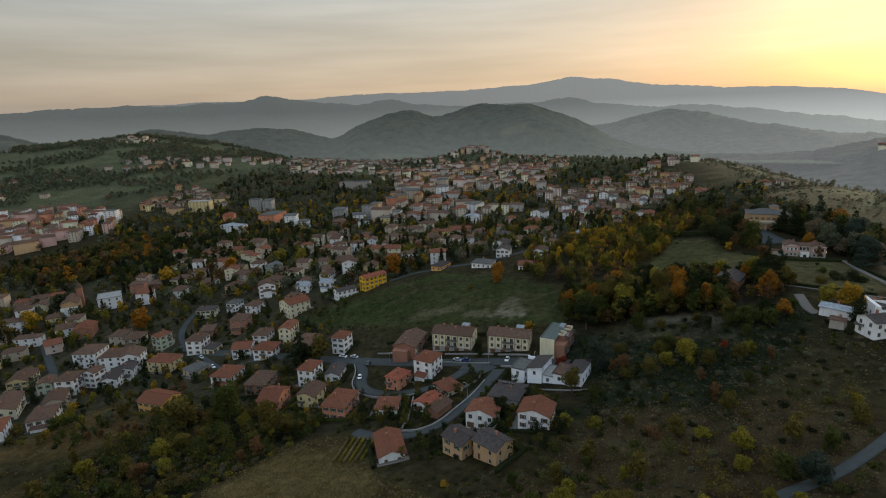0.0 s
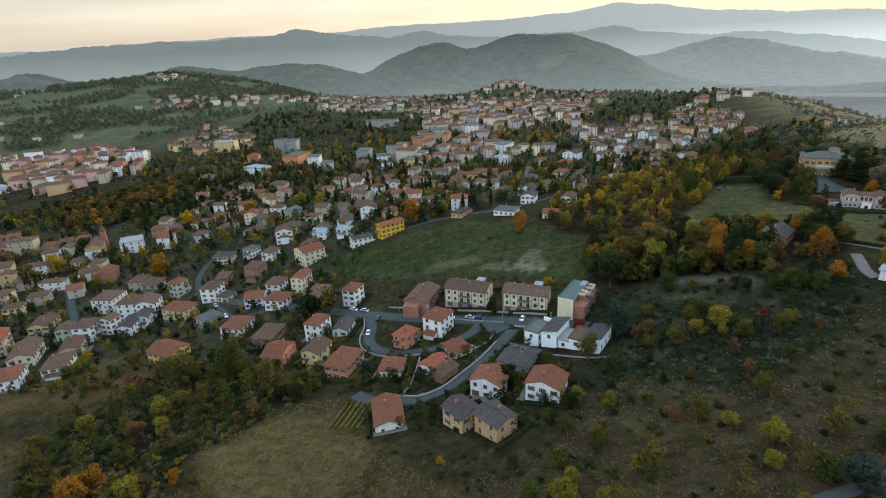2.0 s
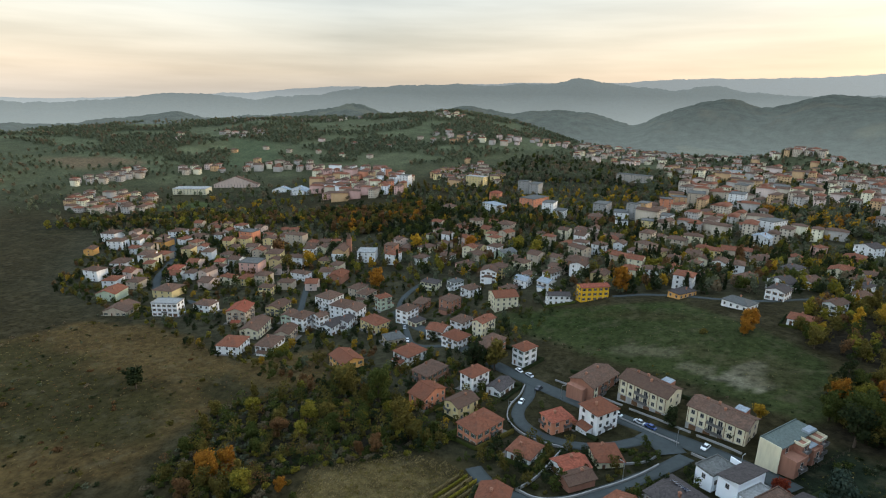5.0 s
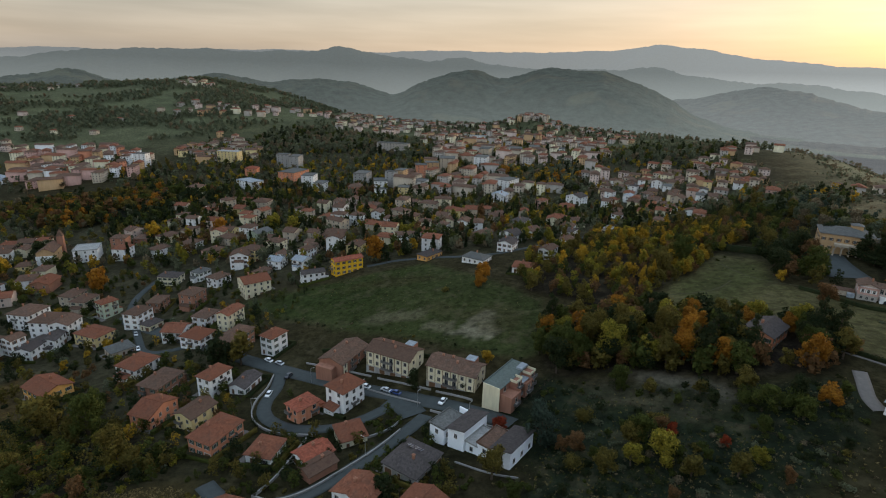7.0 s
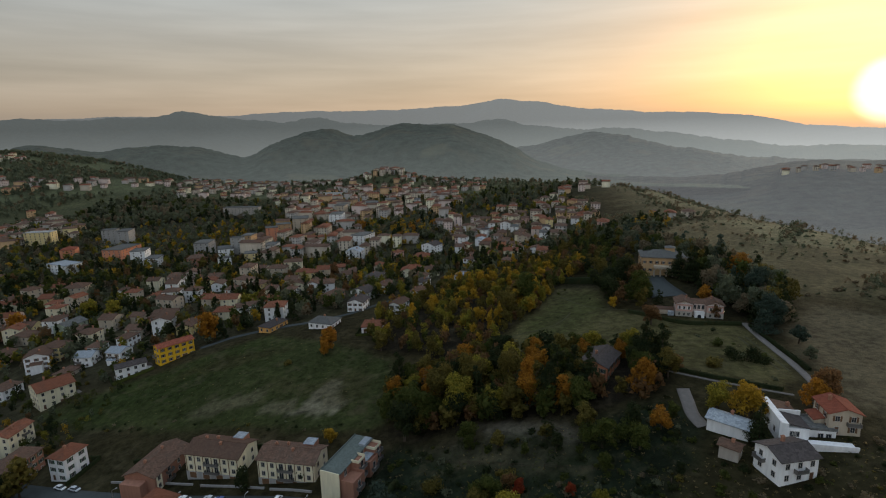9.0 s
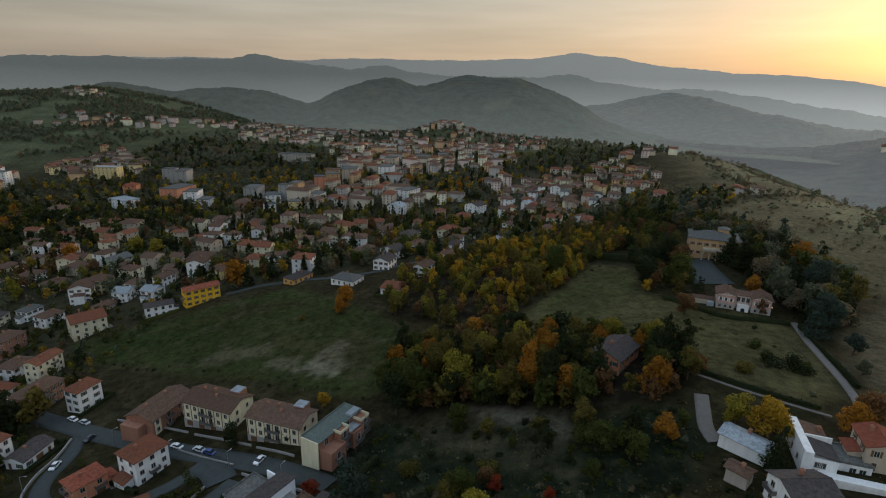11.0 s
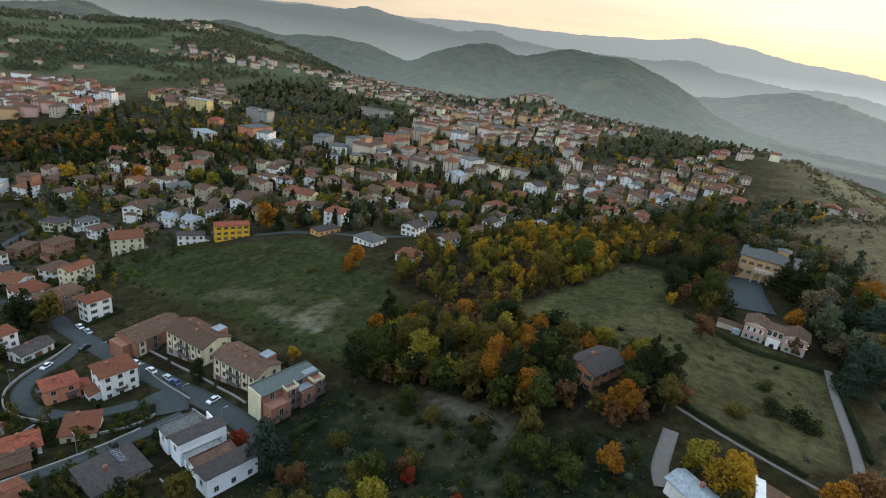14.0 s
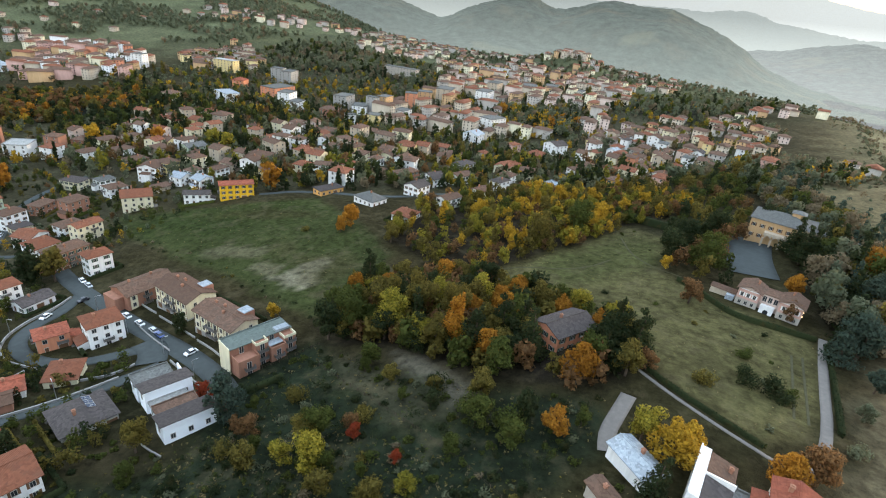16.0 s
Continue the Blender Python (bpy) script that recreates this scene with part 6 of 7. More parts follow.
def villa(x, y, turn, z):
    FOOTPRINTS.append((x, y, 14))
    ob = thing("villa", x, y, z, turn, "pale pink villa with two gabled wings and brown roof", "villa")
    h = 7.6
    for side in (-1, 1):
        cx = side * 7.6
        ws = Shape().box(cx - 4.0, -5.5, -3, cx + 4.0, 5.0, h)
        for g in (-5.5, 5.0):
            ws.prism([(cx - 4, g, h), (cx + 4, g, h), (cx, g, h + 4 * 0.42)], [(cx - 4, g * 0.96, h), (cx + 4, g * 0.96, h), (cx, g * 0.96, h + 4 * 0.42)])
        wing = part("wing", ws, [WALL["pink"]], ob)
        part("pediment", Shape().prism([(cx - 3.5, -5.56, h + 0.06), (cx + 3.5, -5.56, h + 0.06), (cx, -5.56, h + 1.42)], [(cx - 3.5, -5.5, h + 0.06), (cx + 3.5, -5.5, h + 0.06), (cx, -5.5, h + 1.42)]), [WALL["blush"]], wing, "pale plaster pediment")
        part("plinth", Shape().box(cx - 4.06, -5.56, -3, cx + 4.06, 5.0, 3.2), [WALL["stone"]], wing, "grey stone ground floor")
        part("cornice", Shape().box(cx - 4.1, -5.62, h - 0.3, cx + 4.1, -5.5, h), [WALL["white"]], wing, "white cornice")
        rs, _ = roof_shape(8.0, 10.5, h, "ga", 0.42, 0.8)
        part("roof", rs, [ROOF["brown"]], ob).matrix_basis = pose(cx, -0.25, 0)
        for k in (-1, 0, 1):
            under(new("window", VILLA_WINDOW), ob, pose(cx + k * 2.3, -5.53, 4.4))
            under(new("window", WINDOWS[3]), ob, pose(cx + k * 2.3, -5.6, 1.0))
        under(new("window", WINDOWS[3]), ob, pose(cx, -5.53, 7.6) @ Matrix.Diagonal((0.6, 1, 0.6, 1)))
        for k in (-1, 1):
            under(new("window", VILLA_WINDOW), ob, pose(cx + side * 4.03, k * 2.2, 4.4, 0, 0, 90 * side))
    part("link", Shape().box(-3.6, -2.5, -3, 3.6, 4.5, h - 0.4), [WALL["blush"]], ob)
    rs, _ = roof_shape(7.2, 7.0, h - 0.4, "gb", 0.42, 0.3)
    part("roof", rs, [ROOF["brown"]], ob).matrix_basis = pose(0, 1.0, 0)
    for k in (-1, 0, 1):
        under(new("window", TALL_WINDOW), ob, pose(k * 2.0, -2.53, 4.1))
    porch = part("porch", Shape().box(-2.4, -6.2, -3, 2.4, -2.5, 3.0), [WALL["white"]], ob, "white entrance porch")
    part("parapet", Shape().box(-2.5, -6.3, 3.0, 2.5, -6.1, 3.9), [WALL["white"]], porch)
    part("archway", Shape().prism([(-0.9, -6.24, -0.5), (0.9, -6.24, -0.5), (0.9, -6.24, 1.6), (0.45, -6.24, 2.1), (-0.45, -6.24, 2.1), (-0.9, -6.24, 1.6)],
                                  [(-0.9, -6.2, -0.5), (0.9, -6.2, -0.5), (0.9, -6.2, 1.6), (0.45, -6.2, 2.1), (-0.45, -6.2, 2.1), (-0.9, -6.2, 1.6)]), [M_GLASS], porch, "dark arched doorway")
    for cx, cy in ((-6, 1.5), (6.5, 2.0)):
        under(new("chimney", CHIMNEY), ob, pose(cx, cy, h + 1.5))
    for lx, ly, lz in ((11.75, -5.2, 4.6), (11.75, -2.6, 5.4)):
        lamp = part("wall_lamp", Shape().box(lx - 0.12, ly - 0.08, lz, lx + 0.15, ly + 0.08, lz + 0.12), [M_STEEL], ob, "lit wall lamp by the corner")
        globe = turned([(0.04, lz - 0.28), (0.11, lz - 0.21), (0.12, lz - 0.10), (0.05, lz)], 8)
        globe.v = [(a + lx + 0.12, b + ly, c) for a, b, c in globe.v]
        part("globe", globe, [M_LAMP], lamp, "glowing warm glass globe")
    annex = part("annex", Shape().box(-22, -2.5, -3, -12.2, 2.5, 2.6), [WALL["beige"]], ob, "low beige annexe")
    part("annex_roof", Shape().prism([(-22.3, -2.9, 2.5), (-12.1, -2.9, 2.5), (-12.1, 2.9, 2.5), (-22.3, 2.9, 2.5)], [(-22.3, -0.1, 3.6), (-12.1, -0.1, 3.6), (-12.1, 0.1, 3.6), (-22.3, 0.1, 3.6)]), [ROOF["brown"]], annex)
    part("conservatory", Shape().box(-15.4, -5.0, -3, -12.3, -2.6, 2.2), [ROOF["pale"]], ob, "pale lean-to with a sheet roof")
    ob.scale = (0.85, 0.85, 0.85)


villa(204.2, 291.5, -24, 24.4)


def palazzo(x, y, turn, z):
    FOOTPRINTS.append((x, y, 16))
    ob = thing("villa", x, y, z, turn, "ochre country house with an arched portico and grey roof", "villa")
    w, d, h = 24.0, 19.0, 9.8
    part("wall", Shape().box(-w / 2, -d / 2, -3, w / 2, d / 2, h), [WALL["tan"]], ob)
    rs, _ = roof_shape(w, d, h, "hip", 0.28, 0.7)
    part("roof", rs, [ROOF["grey"]], ob)
    part("cornice", Shape().box(-w / 2 - 0.3, -d / 2 - 0.3, h - 0.5, w / 2 + 0.3, d / 2 + 0.3, h - 0.2), [WALL["stone"]], ob)
    part("roof_turret", Shape().box(2, -1, h + 1.2, 7, 4, h + 4.0), [WALL["tan"]], ob, "small lantern storey on the roof")
    part("turret_roof", Shape().prism([(1.5, -1.5, h + 4), (7.5, -1.5, h + 4), (7.5, 4.5, h + 4), (1.5, 4.5, h + 4)], [(4.3, 1.3, h + 5.2), (4.7, 1.3, h + 5.2), (4.7, 1.7, h + 5.2), (4.3, 1.7, h + 5.2)]), [ROOF["grey"]], ob)
    for face, length in ((0, w), (-90, d)):
        n = int(length / 3.2)
        for k in range(n):
            off = (k + 0.5) / n * length - length / 2
            for level in range(2):
                if face == 0 and level == 0 and abs(off) < 6.0:
                    continue
                m = pose(off, -d / 2 - 0.03, 1.4 + level * 4.6) if face == 0 else pose(-w / 2 - 0.03, off, 1.4 + level * 4.6, 0, 0, -90)
                under(new("window", WINDOWS[0]), ob, m)
    wing = part("wing", Shape().box(w / 2, -2.0, -3, w / 2 + 11, 8.0, 6.6), [WALL["tan"]], ob, "lower ochre side wing")
    wr, _ = roof_shape(11, 10, 6.6, "hip", 0.28, 0.5)
    part("roof", wr, [ROOF["grey"]], wing).matrix_basis = pose(w / 2 + 5.5, 3.0, 0)
    portico = part("portico", Shape().box(-5.2, -d / 2 - 3.2, 4.0, 5.2, -d / 2, 5.2), [WALL["beige"]], ob, "pale arched portico")
    for k in range(4):
        xx = -5.0 + k * 3.33
        part("pillar", Shape().box(xx - 0.35, -d / 2 - 3.15, -1.5, xx + 0.35, -d / 2 - 2.45, 2.6), [WALL["beige"]], portico)
    for k in range(3):
        x0, x1 = -5.0 + k * 3.33 + 0.35, -5.0 + (k + 1) * 3.33 - 0.35
        s = Shape()
        arc = [(x0 + (x1 - x0) * t / 8, 2.6 + 1.25 * math.sin(math.pi * t / 8)) for t in range(9)]
        for (a, za), (b, zb) in zip(arc, arc[1:]):
            s.prism([(a, -d / 2 - 3.1, za), (b, -d / 2 - 3.1, zb), (b, -d / 2 - 3.1, 4.0), (a, -d / 2 - 3.1, 4.0)],
                    [(a, -d / 2 - 2.5, za), (b, -d / 2 - 2.5, zb), (b, -d / 2 - 2.5, 4.0), (a, -d / 2 - 2.5, 4.0)])
        part("arch", s, [WALL["beige"]], portico)


palazzo(225.5, 364.0, -22, 26.5)


# ------------------------------------------------------------------ the church in the town
def church(x, y, turn):
    z = ground_z(x, y)
    FOOTPRINTS.append((x, y, 15))
    ob = thing("church", x, y, z, turn, "brick church with a tiled nave roof and pointed bell tower", "church")
    part("nave", Shape().box(-5.5, -11, -3, 5.5, 11, 9).prism([(-5.5, -11, 9), (5.5, -11, 9), (0, -11, 12.2)], [(-5.5, 11, 9), (5.5, 11, 9), (0, 11, 12.2)]), [WALL["tan"]], ob)
    rs, _ = roof_shape(11, 22, 9, "ga", 0.56, 0.5)
    part("roof", rs, [ROOF["brown"]], ob)
    part("facade", Shape().box(-6, -11.6, -3, 6, -11, 6.5), [WALL["white"]], ob, "white lower facade")
    tower = part("bell_tower", Shape().box(3.2, 7.5, -3, 7.2, 11.5, 16), [WALL["brick"]], ob)
    part("spire", Shape().prism([(3.0, 7.3, 16), (7.4, 7.3, 16), (7.4, 11.7, 16), (3.0, 11.7, 16)], [(5.15, 9.45, 21), (5.25, 9.45, 21), (5.25, 9.55, 21), (5.15, 9.55, 21)]), [ROOF["brown"]], tower)
    for k in (-1, 1):
        for j in range(3):
            under(new("window", WINDOWS[3]), ob, pose(k * 5.53, -7 + j * 6, 4.5, 0, 0, 90 * k))


church(-296, 388, 28)


# ------------------------------------------------------------------ hedges and paved yards round the near houses
def yard(x, y, turn, w, d, r):
    """Hedges along two or three sides of a plot and a paved strip on another."""
    c, s = math.cos(radians(turn)), math.sin(radians(turn))
    at = lambda a, b: (x + a * c - b * s, y + a * s + b * c)
    p, q = w / 2 + r.uniform(2.0, 3.0), d / 2 + r.uniform(2.0, 3.4)
    corners = [(-p, -q), (p, -q), (p, q), (-p, q)]
    paved = r.randrange(4)
    for k in range(4):
        (a0, b0), (a1, b1) = corners[k], corners[(k + 1) % 4]
        spots = [at(a0 + (a1 - a0) * t / 6, b0 + (b1 - b0) * t / 6) for t in range(7)]
        clear = not any(near_road(*m) or any((m[0] - fx) ** 2 + (m[1] - fy) ** 2 < (fr * 0.8) ** 2 for fx, fy, fr in FOOTPRINTS if (fx - x) ** 2 + (fy - y) ** 2 > 1) for m in spots)
        if not clear:
            continue
        if k == paved:
            mid = [(a0 * 0.8, b0 * 0.8), (a1 * 0.8, b1 * 0.8)]
            road("yard_path", [at(*m) for m in mid], 1.3, M_GRAVEL, "grey paved strip beside a house", 0.14)
        elif r.random() < 0.75:
            hedge([spots[0], spots[3], spots[6]], r.uniform(0.9, 1.6), r.uniform(1.0, 1.9), r.choice(("dark", "green", "dark", "olive")), "dense garden hedge beside a house", 500 + int(abs(x * 7 + y * 3 + k)) % 400)


yard_rng = random.Random(17)
for plot in YARDS:
    yard(*plot, yard_rng)


# ------------------------------------------------------------------ solar panels on one roof
SOLAR = relief_sheet([0, 0.05, 0.8, 0.85, 1.6, 1.65], [0, 0.05, 1.0], [[(0.08, 0)] * 5, [(0.08, 0), (0.06, 1), (0.08, 0), (0.06, 1), (0.08, 0)]]).mesh("solar_panel", [M_STEEL, M_SOLAR])
for sk in range(6):
    under(new("solar_panel", SOLAR), HOMES[(22, 185)], pose(2.0 + sk % 2 * 1.0, -1.8 + sk // 2 * 1.75, 5.44 - sk % 2 * 0.36, 0, 19.8, 0) @ pose(0, 0, 0, -90, 0, 90))


# ------------------------------------------------------------------ parked cars
def car_paint(name, colour):
    m, t, b = node_material("paint_" + name, 0.3)
    b.inputs["Base Color"].default_value = (*colour, 1)
    b.inputs["Coat Weight"].default_value = 0.6
    return m


PAINT = {k: car_paint(k, c) for k, c in dict(white=(0.8, 0.8, 0.8), dark=(0.02, 0.02, 0.025), blue=(0.03, 0.06, 0.2), silver=(0.5, 0.52, 0.54), grey=(0.2, 0.2, 0.21), red=(0.4, 0.03, 0.02)).items()}
WHEEL = None


def car(x, y, turn, paint, words):
    global WHEEL
    z = ground_z(x, y) + 0.24
    ob = thing("car", x, y, z, turn, "parked %s car on the asphalt street" % words, "car", "parked cars")
    side = [(-2.1, 0.35), (-2.05, 0.78), (-1.2, 0.92), (1.45, 0.92), (2.08, 0.75), (2.12, 0.35)]
    cab = [(-1.25, 0.9), (-0.55, 1.42), (0.95, 1.44), (1.6, 0.9)]
    part("body", Shape().prism([(a, -0.86, b) for a, b in side], [(a, 0.86, b) for a, b in side]), [PAINT[paint]], ob)
    part("cabin", Shape().prism([(a, -0.78 if b < 1 else -0.66, b) for a, b in cab], [(a, 0.78 if b < 1 else 0.66, b) for a, b in cab]), [M_GLASS], ob, "dark windows")
    part("roof", Shape().prism([(-0.5, -0.62, 1.43), (0.92, -0.62, 1.45), (0.92, 0.62, 1.45), (-0.5, 0.62, 1.43)], [(-0.5, -0.6, 1.49), (0.9, -0.6, 1.5), (0.9, 0.6, 1.5), (-0.5, 0.6, 1.49)]), [PAINT[paint]], ob)
    if WHEEL is None:
        ring = [(0.32 * math.cos(k * 0.5236), 0.32 * math.sin(k * 0.5236)) for k in range(12)]
        WHEEL = Shape().prism([(a, -0.1, b) for a, b in ring], [(a, 0.1, b) for a, b in ring]).mesh("wheel", [M_TYRE])
    for a in (-1.3, 1.3):
        for b in (-0.8, 0.8):
            under(new("wheel", WHEEL), ob, pose(a, b, 0.3))
    return ob


car(-56.8, 253.4, -26, "white", "white")
car(-50.4, 250.6, -24, "silver", "silver")
car(-41.6, 240.2, 80, "dark", "black")
car(-15.6, 235.2, -19, "white", "white")
car(-6.2, 231.6, -19, "white", "white")
car(2.8, 228.4, -21, "silver", "silver")
car(-25.6, 239.6, -20, "dark", "black")
car(25.6, 219.6, 72, "white", "white")
car(7.0, 226.4, -21, "blue", "dark blue")
car(-101, 269.8, -24, "grey", "grey")
car(-118, 279.5, -24, "white", "white")
car(-148, 286, 128, "silver", "silver")
car(-134, 269.5, 130, "white", "white")
car(-43.6, 226.5, 95, "white", "white")


# ------------------------------------------------------------------ vines, poles and small things on the slope
def vines():
    for k in range(6):
        x0, y0 = -40.5 + k * 1.9, 152.5 - k * 0.4
        hedge([(x0, y0), (x0 + 1.6, y0 + 8), (x0 + 2.6, y0 + 15)], 0.55, 1.2, "lime" if k % 2 else "straw", "row of yellowing vines on posts", 40 + k)


vines()


def lamp_post(x, y, turn):
    z = ground_z(x, y)
    ob = thing("street_lamp", x, y, z, turn, "grey steel street lamp beside the road", "street lamp", "street lamps")
    part("pole", turned([(0.07, -0.3), (0.05, 6.5)], 6), [M_STEEL], ob)
    part("arm", Shape().box(0, -0.04, 6.4, 1.4, 0.04, 6.5), [M_STEEL], ob)
    part("lamp_head", Shape().prism([(1.2, -0.14, 6.3), (1.9, -0.14, 6.35), (1.9, 0.14, 6.35), (1.2, 0.14, 6.3)], [(1.2, -0.1, 6.45), (1.9, -0.06, 6.45), (1.9, 0.06, 6.45), (1.2, 0.1, 6.45)]), [M_STEEL], ob)


for lx, ly, lt in ((-30, 236, 60), (-6, 226, 70), (17, 217.5, 70), (36, 208.5, 70), (-44, 214, 20), (6, 190, 150)):
    lamp_post(lx, ly, lt)

# ------------------------------------------------------------------ the rest of the town, street after street
def fill_town(poly, count, seed, turn, storeys, spread_deg=14):
    r = random.Random(seed)
    xs, ys = [p[0] for p in poly], [p[1] for p in poly]
    made, tries = 0, 0
    while made < count and tries < count * 40:
        tries += 1
        x, y = r.uniform(min(xs), max(xs)), r.uniform(min(ys), max(ys))
        if inside(x, y, poly) < 4 or not free(x, y, 4.2):
            continue
        made += 1
        st = r.choice(storeys)
        house(round(x, 1), round(y, 1), turn + r.uniform(-spread_deg, spread_deg), r.uniform(9, 13), r.uniform(8.5, 11.5), st,
              r.choice(("white", "cream", "cream", "beige", "yellow", "blush", "white", "beige")), r.choice(("red", "brown", "brown", "red", "brown")),
              r.choice(("hip", "hip", "gb", "ga")), False)


QUARTER_W = [(-250, 300), (-330, 250), (-420, 240), (-560, 330), (-540, 420), (-420, 440), (-330, 430), (-250, 370)]
QUARTER_C = [(-240, 380), (-100, 400), (-40, 375), (60, 405), (120, 450), (60, 560), (-130, 560), (-280, 560), (-290, 470)]
fill_town(QUARTER_W, 58, 51, 112, (2, 2, 3))
fill_town(QUARTER_C, 62, 52, 84, (2, 2, 3))
fill_town([(130, 480), (200, 500), (260, 560), (290, 640), (180, 720), (120, 620)], 24, 53, 68, (2, 2, 3))


class Roofscape:
    """Far houses too many to count: walls, gabled or hipped roofs and rows of windows, joined."""

    def __init__(self):
        self.v, self.t, self.i, self.n = [], [], [], 0

    def put(self, v, t, m):
        self.v.append(np.array(v, float))
        self.t.append(np.array(t) + self.n)
        self.i.append(np.full(len(t), m))
        self.n += len(v)

    def home(self, x, y, turn, w, d, h, wall, roof, flat, r, z=None):
        c, s = math.cos(turn), math.sin(turn)
        z = ground_z(x, y) if z is None else z
        world_ = lambda pts: [(x + a * c - b * s, y + a * s + b * c, z + k) for a, b, k in pts]
        w, d = w / 2, d / 2
        box = [(-w, -d, -3), (w, -d, -3), (w, d, -3), (-w, d, -3), (-w, -d, h), (w, -d, h), (w, d, h), (-w, d, h)]
        sides = [(0, 1, 5), (0, 5, 4), (1, 2, 6), (1, 6, 5), (2, 3, 7), (2, 7, 6), (3, 0, 4), (3, 4, 7), (4, 5, 6), (4, 6, 7)]
        self.put(world_(box), sides, wall)
        levels = max(1, int(h / 3.0))
        for fx, fy, half, side in ((0, -1, w, d), (-1, 0, d, w), (1, 0, d, w)):
            many = max(2, int(half * 2 / 3.2))
            for level in range(levels):
                for k in range(many):
                    a, zz = (k + 0.5) / many * 2 * half - half, level * 3.0 + 0.9
                    at = lambda u, q: (u, fy * (side + 0.06), q) if fy else (fx * (side + 0.06), u, q)
                    self.put(world_([at(a - 0.5, zz), at(a + 0.5, zz), at(a + 0.5, zz + 1.5), at(a - 0.5, zz + 1.5)]), [(0, 1, 2), (0, 2, 3)], GLASS_SLOT)
        if flat:
            return
        o = 0.7
        e, m = h - 0.15, min(w, d) + o
        rise = e + m * 0.38
        if w >= d:
            k = w + o - (m if r.random() < 0.5 else 0)
            top = [(-k, 0, rise), (k, 0, rise)]
            f = [(0, 1, 5), (0, 5, 4), (1, 2, 5), (2, 3, 4), (2, 4, 5), (3, 0, 4)]
        else:
            k = d + o - (m if r.random() < 0.5 else 0)
            top = [(0, -k, rise), (0, k, rise)]
            f = [(0, 1, 4), (1, 2, 5), (1, 5, 4), (2, 3, 5), (3, 0, 4), (3, 4, 5)]
        self.put(world_([(-w - o, -d - o, e), (w + o, -d - o, e), (w + o, d + o, e), (-w - o, d + o, e)] + top), f, roof)


WALL_ORDER, ROOF_ORDER = list(WALL), list(ROOF)
GLASS_SLOT = len(WALL_ORDER) + len(ROOF_ORDER)
far_town = Roofscape()


# default walls leave out white, muted to imitate distance haze
def fill_far(poly, count, seed, turn, tall, gap, size=(9, 15), walls=("cream", "beige", "stone", "blush", "beige", "stone", "tan"), lie=None):
    r = random.Random(seed)
    xs, ys = [p[0] for p in poly], [p[1] for p in poly]
    pts = [(r.uniform(min(xs), max(xs)), r.uniform(min(ys), max(ys))) for _ in range(count * 12)]
    ok = inside(np.array([p[0] for p in pts]), np.array([p[1] for p in pts]), poly) > 0
    cells, made = {}, 0
    for (x, y), good in zip(pts, ok):
        if made >= count:
            break
        ci, cj = int(x // gap), int(y // gap)
        if not good or any((x - a) ** 2 + (y - b) ** 2 < gap * gap for i in (-1, 0, 1) for j in (-1, 0, 1) for a, b in cells.get((ci + i, cj + j), ())):
            continue
        if not free(x, y, 5) or any(inside(x, y, wood) > 0 for wood in NO_HOMES):
            continue
        cells.setdefault((ci, cj), []).append((x, y))
        made += 1
        st = r.choice(tall)
        flat = False
        FAR_SPOTS.append((x, y))
        far_town.home(x, y, radians(turn + r.choice((0, 0, 90)) + r.uniform(-12, 12)), r.uniform(*size) * (1.4 if flat else 1), r.uniform(8.5, 12), st * 3.0 + 0.3,
                      WALL_ORDER.index(r.choice(walls)),
                      len(WALL_ORDER) + ROOF_ORDER.index(r.choice(("red", "brown", "red", "brown", "brown"))), flat, r, lie(x, y) if lie else None)


FAR_SPOTS = []
NO_HOMES = [DARK_WOOD, PARK, RIDGE_WOOD, RAIL_BELT]
# wall colours for far houses, muted in place of haze
HAZE_MUTED = ("cream", "beige", "stone", "stone", "blush", "beige", "tan")
# the old centre, the eastern hillside and the end of the valley
fill_far([(-100, 640), (-16, 585), (150, 690), (175, 830), (200, 1130), (-8, 1130), (-120, 980), (-85, 900)], 150, 61, 80, (3, 4, 3, 4, 5), 17, (11, 24))
fill_far([(140, 560), (294, 608), (319, 681), (290, 755), (330, 800), (400, 830), (390, 865), (300, 840), (175, 721), (139, 690)], 55, 64, 66, (2, 2, 3), 16, (9, 13), HAZE_MUTED)
fill_far([(-112, 1005), (-180, 1150), (-150, 1330), (100, 1400), (330, 1330), (260, 1150), (163, 1131)], 110, 62, 75, (2, 3, 3, 2), 19)
fill_far([(40, 1260), (110, 1270), (120, 1310), (50, 1310)], 8, 71, 75, (3, 3, 4), 16, (12, 18), HAZE_MUTED)
fill_far([(-210, 1060), (-330, 1090), (-380, 1380), (-230, 1450), (-130, 1300)], 75, 72, 75, (2, 3), 22)
# villas along the hillside and the flats below it
fill_far([(-700, 1060), (-560, 1080), (-480, 1110), (-322, 1240), (-350, 1300), (-520, 1190), (-700, 1145)], 46, 66, 90, (2, 3), 24, (10, 18), HAZE_MUTED)
fill_far([(-800, 1310), (-715, 1330), (-730, 1380), (-810, 1390)], 9, 73, 90, (2, 2), 20, (10, 14), HAZE_MUTED)
fill_far([(-486, 808), (-459, 922), (-500, 960), (-386, 893), (-325, 797), (-369, 721)], 44, 63, 100, (2, 3, 3), 18, (11, 20), HAZE_MUTED + ("yellow",))
fill_far([(-734, 773), (-594, 837), (-448, 724), (-432, 659), (-504, 583), (-590, 640)], 84, 65, 120, (3, 4, 4, 4), 18, (13, 24), ("salmon", "pink", "beige", "tan", "white", "cream", "pink"))
